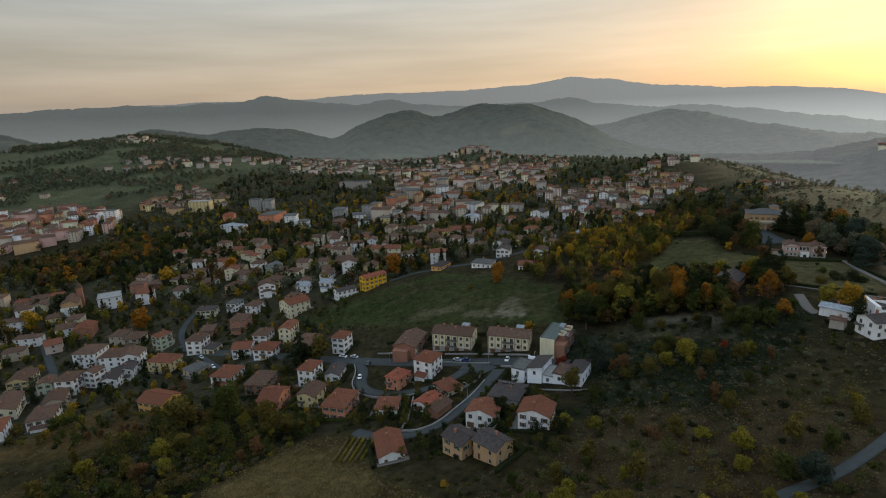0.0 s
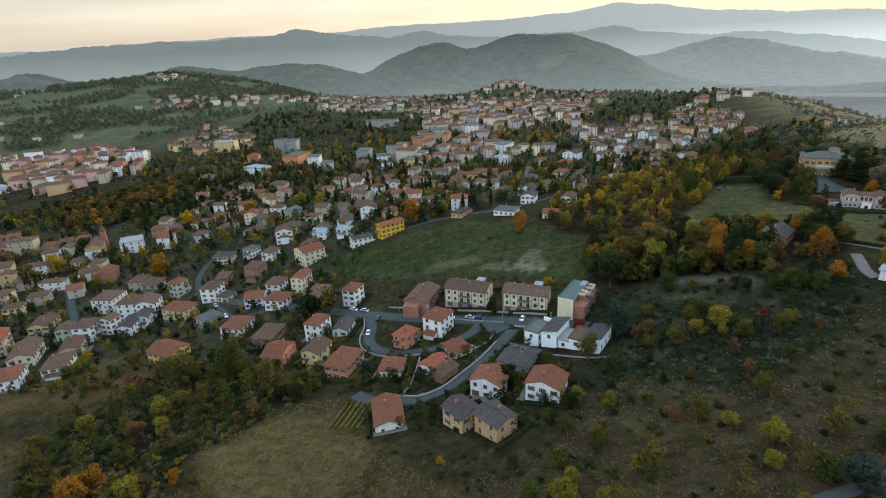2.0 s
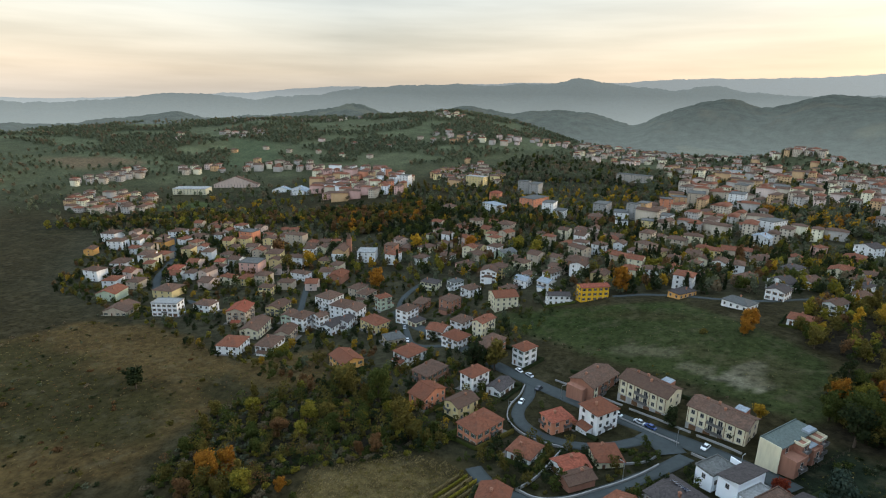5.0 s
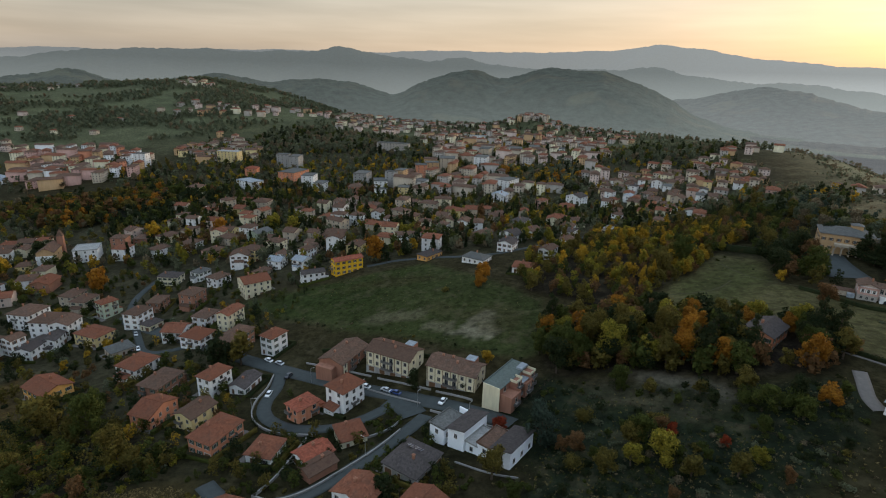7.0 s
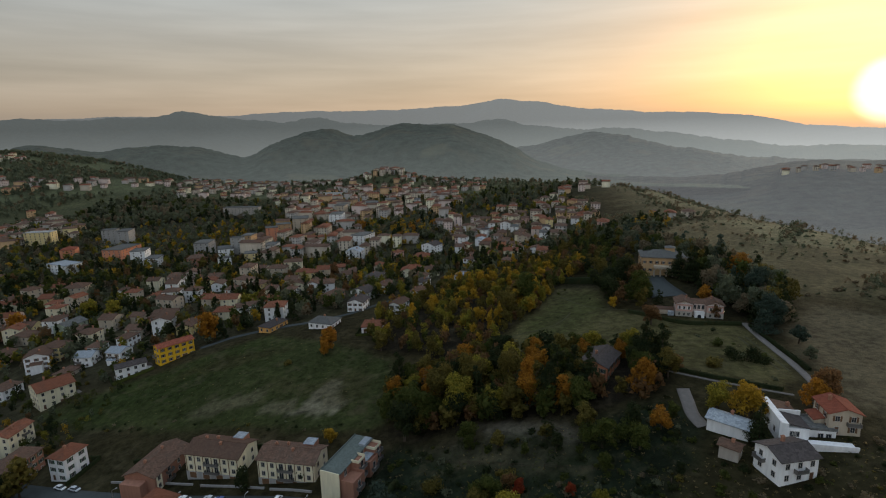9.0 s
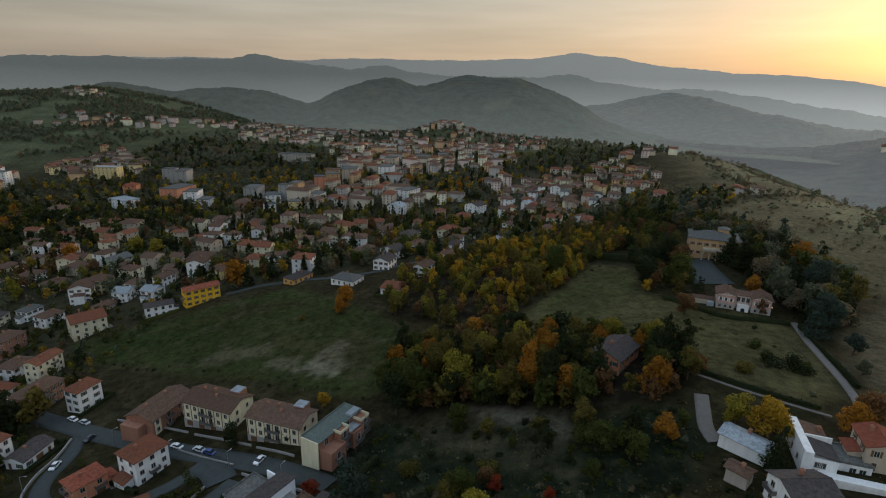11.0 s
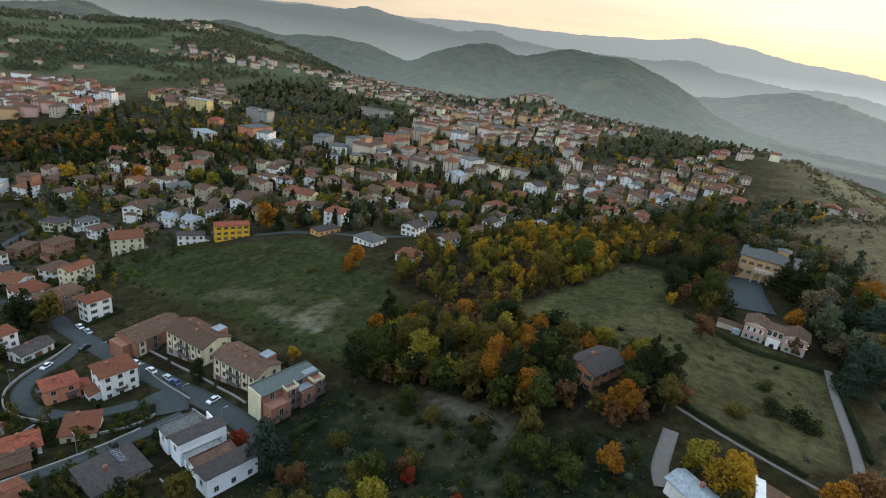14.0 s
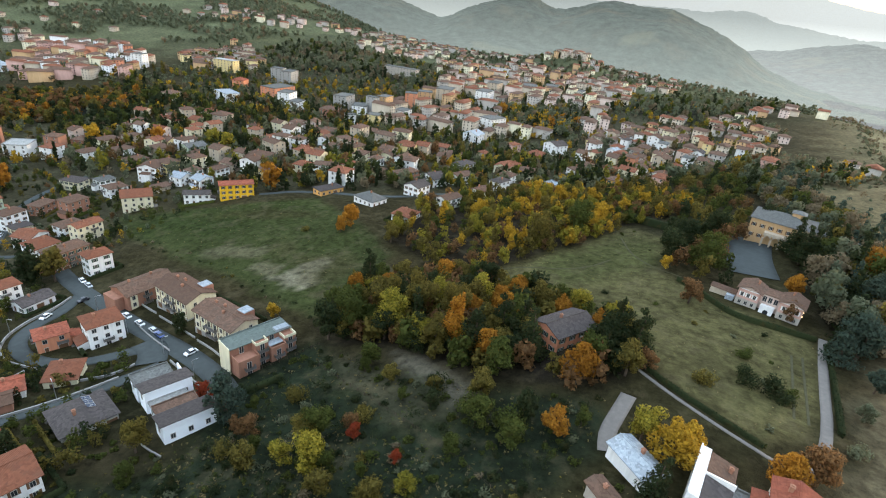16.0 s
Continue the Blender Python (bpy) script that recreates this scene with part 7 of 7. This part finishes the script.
# the plain beyond the railway
fill_far([(-968, 450), (-993, 589), (-927, 558), (-937, 440)], 26, 67, 118, (3, 3), 15, (10, 14), HAZE_MUTED)
fill_far([(-761, 354), (-679, 432), (-794, 494), (-875, 439), (-843, 389)], 48, 74, 118, (2, 2, 3), 16)
fill_far([(-907, 610), (-857, 672), (-899, 698), (-952, 645)], 10, 75, 118, (3, 2), 17, (10, 16), HAZE_MUTED)
fill_far([(-852, 693), (-728, 767), (-769, 807), (-889, 740)], 15, 76, 118, (3, 4), 17, (10, 18), HAZE_MUTED)
fill_far([(-1106, 842), (-1061, 929), (-1112, 968), (-1174, 900)], 9, 77, 110, (2, 2), 20, (10, 16), HAZE_MUTED)
fill_far([(-1187, 776), (-1162, 801), (-1229, 846), (-1262, 823)], 3, 78, 110, (2,), 20, (12, 18), HAZE_MUTED)
fill_far([(-1338, 1001), (-1030, 1284), (-1060, 1310), (-1370, 1030)], 24, 68, 100, (2, 2), 20, (9, 14), HAZE_MUTED)
fill_far([(-1000, 760), (-700, 900), (-640, 1000), (-900, 1000)], 9, 79, 100, (2, 2), 60, (9, 13), HAZE_MUTED)
# villages in the haze of the side valley
side_lie = RINGS["slopes of the side valley with glowing painted haze"]
fill_far([(940, 1150), (1120, 1020), (1160, 1070), (980, 1220)], 30, 80, 60, (2, 3), 22, (10, 16), HAZE_MUTED, side_lie)
fill_far([(330, 545), (360, 545), (355, 575), (328, 575)], 3, 70, 60, (2,), 16, (9, 13), HAZE_MUTED)
tagged(new("distant_houses", big_mesh("distant_houses", np.vstack(far_town.v), np.vstack(far_town.t), [WALL[k] for k in WALL_ORDER] + [ROOF[k] for k in ROOF_ORDER] + [M_GLASS], np.concatenate(far_town.i))),
       "pale houses with tiled roofs far down the valley", "houses", kind="stuff")

# ------------------------------------------------------------------ single trees
tree(135.7, 256.9, 1.38, "round", "orange", True)
tree(172.3, 311.5, 0.83, "round", "yellow", True)
tree(187.4, 314.1, 2.30, "round", "green", True)
tree(173.6, 320.9, 2.16, "round", "dark")
tree(177.2, 283.5, 1.54, "round", "rust", True)
tree(156.6, 205.6, 1.41, "round", "lime", True)
tree(161.8, 199.9, 1.67, "round", "yellow", True)
tree(165.9, 205.9, 1.12, "round", "yellow", True)
tree(138.1, 203.3, 1.14, "round", "orange", True)
tree(183.5, 201.0, 1.37, "round", "orange", True)
tree(189.9, 203.4, 1.49, "round", "rust", True)
tree(119.5, 240.0, 1.90, "cone", "dark", True)
tree(125.2, 240.5, 1.90, "cone", "dark", True)
tree(150.9, 237.4, 2.15, "cone", "dark", True)
tree(156.0, 237.0, 1.82, "cone", "dark", True)
tree(144.4, 228.2, 1.81, "round", "green", True)
tree(159.3, 232.4, 0.93, "round", "rust", True)
tree(117.8, 227.5, 1.73, "round", "orange", True)
tree(106.9, 232.6, 1.93, "tall", "orange", True)
tree(95.8, 234.9, 1.75, "round", "lime", True)
tree(84.5, 240.7, 2.30, "round", "lime", True)
tree(71.4, 239.4, 2.30, "round", "green", True)
tree(65.3, 235.4, 1.90, "round", "dark", True)
tree(119.4, 212.5, 1.27, "round", "olive", True)
tree(88.9, 182.0, 1.47, "round", "lime", True)
tree(82.8, 190.2, 1.26, "round", "olive", True)
tree(111.0, 180.2, 0.79, "round", "lime", True)
tree(104.8, 175.9, 1.08, "round", "olive", True)
tree(94.0, 193.1, 0.69, "round", "red", True)
tree(105.8, 187.8, 0.50, "round", "red", True)
tree(46.0, 200.7, 0.91, "round", "red", True)
tree(58.5, 193.3, 1.75, "round", "bluegreen", True)
tree(13.2, 229.4, 1.00, "round", "dark", True)
tree(85.1, 223.4, 1.22, "round", "green", True)
tree(120.3, 202.2, 1.40, "round", "green", True)
tree(129.0, 197.4, 1.15, "round", "green", True)
tree(130.8, 206.0, 1.11, "round", "dark", True)
tree(188.8, 235.3, 2.60, "bush", "dark", True)
tree(185.0, 238.6, 2.10, "bush", "dark", True)
tree(193.2, 234.2, 1.80, "bush", "dark", True)
tree(195.8, 237.4, 1.30, "bush", "green", True)
tree(173.4, 233.0, 2.09, "bush", "olive", True)
tree(187.4, 251.8, 1.68, "bush", "green", True)
tree(203.4, 218.9, 1.60, "bush", "oak", True)
tree(211.2, 234.3, 0.85, "round", "sage", True)
tree(222.2, 267.7, 2.30, "round", "bluegreen", True)
tree(220.4, 250.3, 1.25, "round", "bluegreen", True)
tree(229.2, 336.7, 1.90, "cone", "dark")
tree(225.8, 347.1, 1.90, "cone", "dark")
tree(242.5, 346.6, 1.90, "cone", "dark")
tree(249.2, 328.6, 2.30, "round", "orange")
tree(200.9, 297.7, 0.34, "round", "yellow", True)
tree(214.5, 303.0, 1.26, "round", "orange", True)
tree(157.8, 189.8, 1.29, "cone", "dark", True)
tree(30.1, 315.8, 1.01, "round", "orange")
tree(13.3, 313.4, 1.40, "bush", "olive")
tree(39.3, 244.9, 0.91, "round", "yellow", True)
tree(34.1, 230.0, 2.27, "bush", "dark", True)
tree(67.8, 189.6, 1.00, "round", "rust", True)
tree(73.8, 179.0, 1.13, "round", "olive", True)
tree(44.9, 178.3, 1.40, "round", "olive", True)
tree(65.6, 182.9, 2.11, "bush", "olive", True)
tree(93.6, 217.1, 0.92, "round", "olive", True)
tree(107.4, 213.5, 0.87, "round", "olive", True)
tree(92.8, 200.2, 2.06, "bush", "olive", True)
tree(-211.1, 335.6, 2.30, "round", "orange")
tree(-184.0, 219.2, 2.60, "bush", "lime")
tree(-201.2, 150.9, 1.60, "round", "dark")
tree(-106.1, 124.3, 1.68, "round", "orange", True)
tree(-114.3, 196.5, 2.30, "round", "olive")
tree(-93.7, 194.3, 2.30, "round", "green", True)
tree(-70.7, 179.7, 1.90, "round", "olive", True)
tree(-306.4, 333.1, 2.30, "round", "olive")
tree(-353.6, 364.9, 2.30, "round", "rust")
tree(-304.8, 388.9, 2.30, "round", "dark")
tree(-302.1, 353.1, 2.30, "round", "yellow")
tree(-242.7, 433.3, 2.30, "round", "yellow")
tree(-192.0, 445.3, 2.20, "round", "orange")
tree(-151.2, 460.3, 2.30, "round", "lime")
tree(-128.9, 446.5, 2.30, "round", "lime")
tree(-40.0, 366.6, 2.30, "round", "orange")
tree(32.0, 323.2, 1.81, "round", "orange")
tree(-76.7, 248.5, 2.30, "round", "dark")
tree(-68.7, 251.0, 1.99, "round", "olive")
tree(48.4, 120.6, 1.10, "round", "olive", True)
tree(26.6, 112.6, 1.10, "round", "lime", True)
tree(38.5, 132.9, 0.90, "round", "olive", True)
tree(56.3, 100.5, 1.07, "round", "lime", True)
tree(64.6, 100.9, 0.87, "round", "yellow", True)
tree(74.3, 105.9, 0.54, "round", "lime", True)
tree(86.5, 109.2, 1.41, "round", "bluegreen", True)
tree(74.1, 117.4, 0.80, "round", "lime", True)
tree(61.0, 140.8, 2.00, "bush", "rust", True)
tree(66.6, 139.1, 1.06, "round", "olive", True)
tree(85.1, 145.6, 1.01, "round", "olive", True)
tree(92.8, 126.9, 1.05, "round", "olive", True)
tree(94.0, 175.8, 1.07, "round", "olive", True)
tree(81.3, 182.1, 0.99, "round", "lime", True)
tree(-103.3, 130.1, 1.22, "round", "orange", True)
tree(-80.8, 131.4, 0.68, "round", "orange", True)
tree(-3.2, 131.6, 0.85, "bush", "yellow", True)
tree(38.5, 105.0, 1.56, "round", "olive", True)
tree(17.5, 168.2, 1.15, "round", "dark", True)
tree(37.2, 155.0, 0.84, "round", "lime", True)
tree(208.5, 285.0, 0.97, "round", "rust", True)
tree(113.5, 229.5, 2.0, "cone", "dark", True)
tree(128.5, 231.5, 1.75, "cone", "dark", True)
tree(194.8, 348.0, 2.30, "round", "dark")
tree(180.2, 336.7, 2.30, "round", "dark")
tree(242.0, 353.7, 1.90, "cone", "dark")
tree(249.4, 343.9, 1.90, "cone", "dark")
tree(226.6, 337.0, 1.90, "cone", "dark")
tree(223.6, 370.6, 2.30, "round", "dark")
tree(236.4, 297.7, 2.30, "round", "bluegreen")
tree(215.8, 263.0, 1.70, "cone", "bluegreen", True)
tree(78.5, 248.5, 2.30, "round", "olive", True)
tree(91.7, 249.3, 2.30, "round", "olive", True)
tree(67.0, 247.5, 2.27, "round", "green", True)
tree(103.2, 246.1, 2.13, "round", "olive", True)
tree(70.9, 204.7, 2.25, "bush", "olive", True)
tree(91.5, 195.8, 0.84, "round", "rust", True)
tree(84.8, 191.3, 1.45, "round", "green", True)
tree(128.6, 201.7, 2.60, "bush", "green", True)
tree(119.4, 206.4, 2.49, "bush", "green", True)
tree(136.0, 342.7, 2.30, "round", "green")
tree(120.5, 323.9, 2.24, "round", "olive")

plant(WOOD_FRONT, 60, [("round", "olive"), ("round", "green"), ("round", "lime"), ("round", "olive"), ("tall", "lime"), ("round", "dark"), ("round", "orange"), ("round", "olive"), ("cone", "dark")], 1.2, 1.75, 22, 4.6, True)
plant(WOOD_ROW, 85, [("tall", "yellow"), ("round", "lime"), ("tall", "lime"), ("round", "yellow"), ("tall", "lime"), ("round", "olive"), ("round", "lime"), ("round", "yellow"), ("round", "olive"), ("tall", "olive")], 0.9, 1.45, 21, 4.0, True)
plant(BELT, 40, [("round", "olive"), ("round", "green"), ("round", "rust"), ("round", "lime"), ("tall", "olive")], 0.75, 1.35, 25, 4.5, True)
plant(SLOPE, 22, [("round", "green"), ("round", "dark"), ("bush", "olive"), ("round", "rust")], 0.5, 0.9, 26, 6, True)
plant(NEAR_RIGHT, 26, [("round", "olive"), ("round", "green"), ("bush", "hornbeam"), ("round", "lime"), ("round", "green")], 0.55, 1.15, 27, 7, True)

# ------------------------------------------------------------------ woods, gardens and scrub that nobody could count
woods = Growth()
sow_trees(woods, WOOD_ROW, 330, [("round", "olive"), ("round", "yellow"), ("round", "green"), ("round", "rust"), ("round", "lime"), ("round", "olive")], 0.7, 1.2, 71, 3.0, 190, 0.5)
sow_trees(woods, WOOD_FRONT, 110, [("round", "olive"), ("round", "green"), ("round", "rust"), ("round", "dark")], 0.9, 1.5, 72, 3.6, 220, 0.55)
sow_trees(woods, TREE_BAND, 130, [("round", "green"), ("round", "dark"), ("round", "olive"), ("round", "rust"), ("cone", "dark"), ("round", "olive")], 0.9, 1.6, 73, 5.0, 320, 0.38)
sow_trees(woods, VILLA_WOOD, 230, [("cone", "dark"), ("round", "green"), ("round", "olive"), ("round", "sage"), ("round", "hornbeam"), ("cone", "bluegreen"), ("round", "oak"), ("round", "olive")], 1.2, 2.0, 74, 5.0, 430, 0.36)
# scrub in tints paled for haze only
HAZED_SCRUB = [("bush", "sage"), ("bush", "hornbeam"), ("bush", "oak"), ("bush", "hornbeam"), ("round", "oak"), ("round", "hornbeam")]
sow_trees(woods, SPUR, 900, HAZED_SCRUB, 0.35, 0.9, 75, 2.6, 46, 0.62, 1.0, 60)
for k, strip in enumerate(([(380, 640), (372, 646), (428, 828), (440, 822)], [(330, 400), (336, 392), (440, 498), (430, 508)], [(300, 520), (310, 512), (420, 560), (415, 572)], [(440, 650), (450, 648), (482, 800), (470, 806)],
                           [(264, 300), (300, 285), (420, 330), (410, 350)], [(350, 560), (362, 552), (395, 640), (380, 645)], [(400, 830), (412, 820), (520, 980), (500, 1000)])):
    sow_trees(woods, strip, 60, HAZED_SCRUB, 0.6, 1.2, 300 + k, 2.6, 60, 0.7, 1.0)
sow_trees(woods, TOWN_WOOD, 170, [("round", "rust"), ("round", "olive"), ("round", "green"), ("round", "dark"), ("round", "rust"), ("round", "orange"), ("round", "olive")], 1.1, 1.8, 28, 6, 110, 0.8)
sow_trees(woods, [(-300, 455), (-220, 470), (-180, 560), (-290, 600), (-380, 610), (-330, 520)], 110, [("round", "dark"), ("round", "green"), ("cone", "dark")], 1.2, 1.8, 76, 6, 100, 0.85)
# mostly leaf tints lightened for haze, with some plain greens
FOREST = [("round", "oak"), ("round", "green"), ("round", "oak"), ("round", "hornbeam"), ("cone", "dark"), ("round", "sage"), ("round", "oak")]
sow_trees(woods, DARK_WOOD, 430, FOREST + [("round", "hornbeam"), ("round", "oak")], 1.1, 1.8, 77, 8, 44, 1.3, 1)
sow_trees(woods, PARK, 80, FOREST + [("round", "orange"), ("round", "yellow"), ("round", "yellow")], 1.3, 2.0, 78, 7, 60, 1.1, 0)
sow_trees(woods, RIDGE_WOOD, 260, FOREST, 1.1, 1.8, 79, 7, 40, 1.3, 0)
sow_trees(woods, RAIL_BELT, 420, [("round", "green"), ("round", "olive"), ("round", "rust"), ("round", "lime"), ("round", "dark"), ("round", "olive")], 0.9, 1.5, 80, 6, 50, 1.0, 0)
sow_trees(woods, [(120, 450), (240, 530), (300, 480), (330, 545), (300, 600), (180, 540)], 150, FOREST + [("round", "yellow"), ("round", "rust")], 0.9, 1.5, 81, 5, 70, 0.85, 0)
woods.close("woods", "autumn woods of mixed green, yellow and rust trees", "trees")

gardens = Growth()
TOWNISH = [("round", "green"), ("round", "dark"), ("round", "olive"), ("cone", "dark"), ("round", "yellow"), ("round", "olive"), ("round", "rust"), ("round", "green"), ("round", "sage"), ("round", "lime"), ("round", "green")]
# far gardens: most dark greens swapped for leaf tints with haze in them
TOWNISH_HAZED = [("round", "oak"), ("round", "green"), ("round", "olive"), ("cone", "dark"), ("round", "yellow"), ("round", "oak"), ("round", "hornbeam"), ("round", "sage"), ("round", "oak"), ("round", "lime"), ("round", "hornbeam")]
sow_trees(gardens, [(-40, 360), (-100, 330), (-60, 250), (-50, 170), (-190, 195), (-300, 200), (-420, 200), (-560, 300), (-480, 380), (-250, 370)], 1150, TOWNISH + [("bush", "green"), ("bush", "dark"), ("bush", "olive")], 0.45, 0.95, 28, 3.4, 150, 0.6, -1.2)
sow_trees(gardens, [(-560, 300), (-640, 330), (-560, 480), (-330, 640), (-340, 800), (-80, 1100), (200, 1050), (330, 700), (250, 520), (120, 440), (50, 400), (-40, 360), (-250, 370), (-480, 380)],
          3000, TOWNISH_HAZED, 0.7, 1.35, 29, 5, 48, 0.95, -0.4)
SHADY = [("round", "green"), ("round", "dark"), ("cone", "dark"), ("round", "olive"), ("round", "oak"), ("round", "green"), ("cypress", "dark"), ("round", "lime"), ("round", "rust")]
sow_trees(gardens, [(-300, 455), (-240, 375), (-100, 385), (-40, 362), (60, 400), (130, 450), (200, 520), (60, 600), (-130, 640), (-300, 640)], 720, SHADY, 0.95, 1.6, 38, 4.6, 90, 0.8, -1.5)
sow_trees(gardens, [(-250, 300), (-330, 250), (-420, 240), (-560, 330), (-540, 420), (-420, 440), (-330, 430), (-250, 370)], 300, SHADY, 0.8, 1.3, 39, 4.6, 90, 0.7, -1.5)
sow_trees(gardens, [(-60, 335), (-110, 320), (-140, 280), (-110, 215), (-60, 190), (-20, 190), (-30, 225), (-75, 250), (-70, 290)], 130, TOWNISH + [("bush", "green"), ("bush", "olive")], 0.4, 0.8, 30, 3.5, 110, 0.5, 0.0)
sow_trees(gardens, [(-25, 150), (35, 140), (42, 185), (62, 200), (45, 210), (25, 200), (5, 215), (-30, 200), (-45, 175)], 230, [("bush", "green"), ("bush", "dark"), ("round", "dark"), ("bush", "olive"), ("bush", "green"), ("round", "olive"), ("round", "green")], 0.4, 0.85, 31, 2.3, 170, 0.46, -1.5)
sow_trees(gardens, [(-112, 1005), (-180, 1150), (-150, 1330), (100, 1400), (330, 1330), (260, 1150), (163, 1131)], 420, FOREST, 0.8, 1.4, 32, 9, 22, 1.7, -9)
sow_trees(gardens, [(-486, 808), (-459, 922), (-500, 960), (-386, 893), (-325, 797), (-369, 721)], 170, TOWNISH_HAZED, 0.9, 1.5, 33, 6, 30, 1.3, -4)
sow_trees(gardens, [(-420, 600), (-230, 600), (-120, 640), (-100, 850), (-300, 760), (-440, 720)], 260, TOWNISH_HAZED, 0.9, 1.5, 37, 6, 34, 1.3, -4)
sow_trees(gardens, [(-784, 387), (-789, 473), (-660, 600), (-701, 705), (-477, 760), (-403, 658), (-503, 583), (-560, 440)], 260, TOWNISH_HAZED, 0.8, 1.3, 34, 6, 30, 1.3, -4)
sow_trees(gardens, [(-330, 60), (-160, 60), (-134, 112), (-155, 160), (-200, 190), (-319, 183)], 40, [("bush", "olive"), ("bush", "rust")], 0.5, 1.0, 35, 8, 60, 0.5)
sow_trees(gardens, [(-116, 640), (130, 640), (200, 900), (200, 1130), (-20, 1130), (-140, 980)], 420, TOWNISH_HAZED, 1.0, 1.6, 36, 6, 26, 1.4, -5)
gardens.close("garden_trees", "dark and yellowing garden trees between the houses", "trees")

scrub = Growth()
LOW = [("bush", "oak"), ("bush", "green"), ("bush", "dark"), ("bush", "green"), ("bush", "hornbeam"), ("bush", "dark"), ("bush", "olive")]
sow_trees(scrub, BELT, 700, LOW + [("round", "olive"), ("round", "green"), ("bush", "lime")], 0.5, 1.2, 81, 1.7, 110, 0.36, -1)
sow_trees(scrub, NEAR_RIGHT, 150, LOW + [("round", "olive"), ("round", "green")], 0.4, 1.2, 82, 3.0, 150, 0.30, 0)
sow_trees(scrub, [(60, 166), (124, 140), (200, 180), (150, 196), (140, 186), (70, 200), (50, 180)], 150, LOW, 0.4, 1.1, 83, 2.6, 130, 0.30, 0)
sow_trees(scrub, SLOPE, 190, [("bush", "green"), ("bush", "dark"), ("bush", "dark"), ("bush", "oak"), ("round", "dark"), ("bush", "green")], 0.4, 1.1, 84, 2.4, 140, 0.28, 0)
sow_trees(scrub, [(-150, 160), (-120, 110), (-80, 100), (-60, 118), (-84, 140), (-86, 165), (-130, 205)], 260, LOW + [("round", "olive"), ("round", "rust")], 0.5, 1.0, 85, 2.5, 90, 0.36)
sow_trees(scrub, [(-27, 143), (-10, 131), (8, 116), (32, 140), (20, 133), (-15, 137)], 60, LOW, 0.3, 0.7, 86, 2.0, 80, 0.28, -1)
sow_trees(scrub, LEFT_FIELD, 70, [("bush", "olive"), ("bush", "dark"), ("bush", "rust")], 0.3, 0.8, 87, 5, 60, 0.3)
sow_trees(scrub, [(-101, 312), (-78, 296), (-38, 280), (3, 266), (51, 245), (64, 250), (40, 256), (0, 274), (-40, 288), (-85, 305)], 70, LOW, 0.3, 0.7, 88, 3, 70, 0.3)
sow_trees(scrub, [(-330, 195), (-330, 60), (-140, 30), (130, 30), (135, 130), (60, 95), (-60, 105), (-150, 110), (-240, 150)], 300, LOW, 0.4, 1.0, 89, 3.0, 80, 0.34)
sow_trees(scrub, MEADOW, 14, LOW, 0.4, 0.8, 90, 8, 90, 0.3)
scrub.close("scrub", "low autumn scrub and brambles on the slope", "bushes")

far_woods = Growth()
# hillside trees: every leaf tint here carries painted haze
HAZED_TREES = [("round", "sage"), ("round", "oak"), ("round", "oak"), ("round", "hornbeam"), ("round", "oak"), ("round", "sage")]
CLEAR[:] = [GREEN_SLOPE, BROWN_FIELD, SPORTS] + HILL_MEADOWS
sow_trees(far_woods, [(-1700, 500), (-1000, 640), (-640, 830), (-480, 970), (-400, 1150), (-420, 1500), (-1100, 1700), (-1700, 1500)], 5600, HAZED_TREES, 0.8, 1.5, 91, 7, 18, 1.9, -20, 70)
sow_trees(far_woods, [(-1300, 350), (-700, 300), (-600, 460), (-640, 640), (-900, 720), (-1300, 640)], 420, HAZED_TREES, 0.8, 1.3, 92, 8, 18, 2.0, -20, 60)
sow_trees(far_woods, [(-400, 1050), (-150, 1180), (420, 1150), (560, 1400), (-350, 1500)], 700, HAZED_TREES, 0.8, 1.3, 93, 9, 16, 2.2, -20)
far_woods.close("far_woods", "distant autumn woodland on the hillsides, leaves paled for haze", "trees")

# ------------------------------------------------------------------ tufts of dead grass on the near slopes
tufts = Growth()
TUFT = [("bush", "straw"), ("bush", "straw"), ("bush", "olive"), ("bush", "straw")]
sow_trees(tufts, DRY, 3600, TUFT, 0.12, 0.42, 101, 0.8, 22, 0.42, -2)
sow_trees(tufts, NEAR_RIGHT, 2600, TUFT + [("bush", "hornbeam"), ("bush", "rust"), ("bush", "oak")], 0.12, 0.40, 102, 0.9, 20, 0.42, 0)
sow_trees(tufts, [(60, 166), (124, 140), (200, 180), (150, 196), (140, 186), (70, 200), (50, 180)], 1100, TUFT + [("bush", "hornbeam"), ("bush", "green")], 0.12, 0.40, 107, 1.0, 20, 0.42, 0)
sow_trees(tufts, SLOPE, 900, [("bush", "olive"), ("bush", "green"), ("bush", "straw"), ("bush", "dark")], 0.12, 0.36, 103, 1.4, 22, 0.42, 0)
sow_trees(tufts, LEFT_FIELD, 1900, [("bush", "olive"), ("bush", "green"), ("bush", "straw"), ("bush", "rust")], 0.12, 0.4, 104, 2.0, 18, 0.45, 0)
sow_trees(tufts, MEADOW, 350, [("bush", "olive"), ("bush", "green"), ("bush", "straw")], 0.08, 0.2, 105, 1.6, 16, 0.45, 0)
sow_trees(tufts, FIELD, 450, [("bush", "olive"), ("bush", "green"), ("bush", "straw")], 0.08, 0.2, 106, 1.6, 16, 0.45, 0)
tufts.close("grass_tufts", "tufts of dead and green grass on the slopes", "grass")
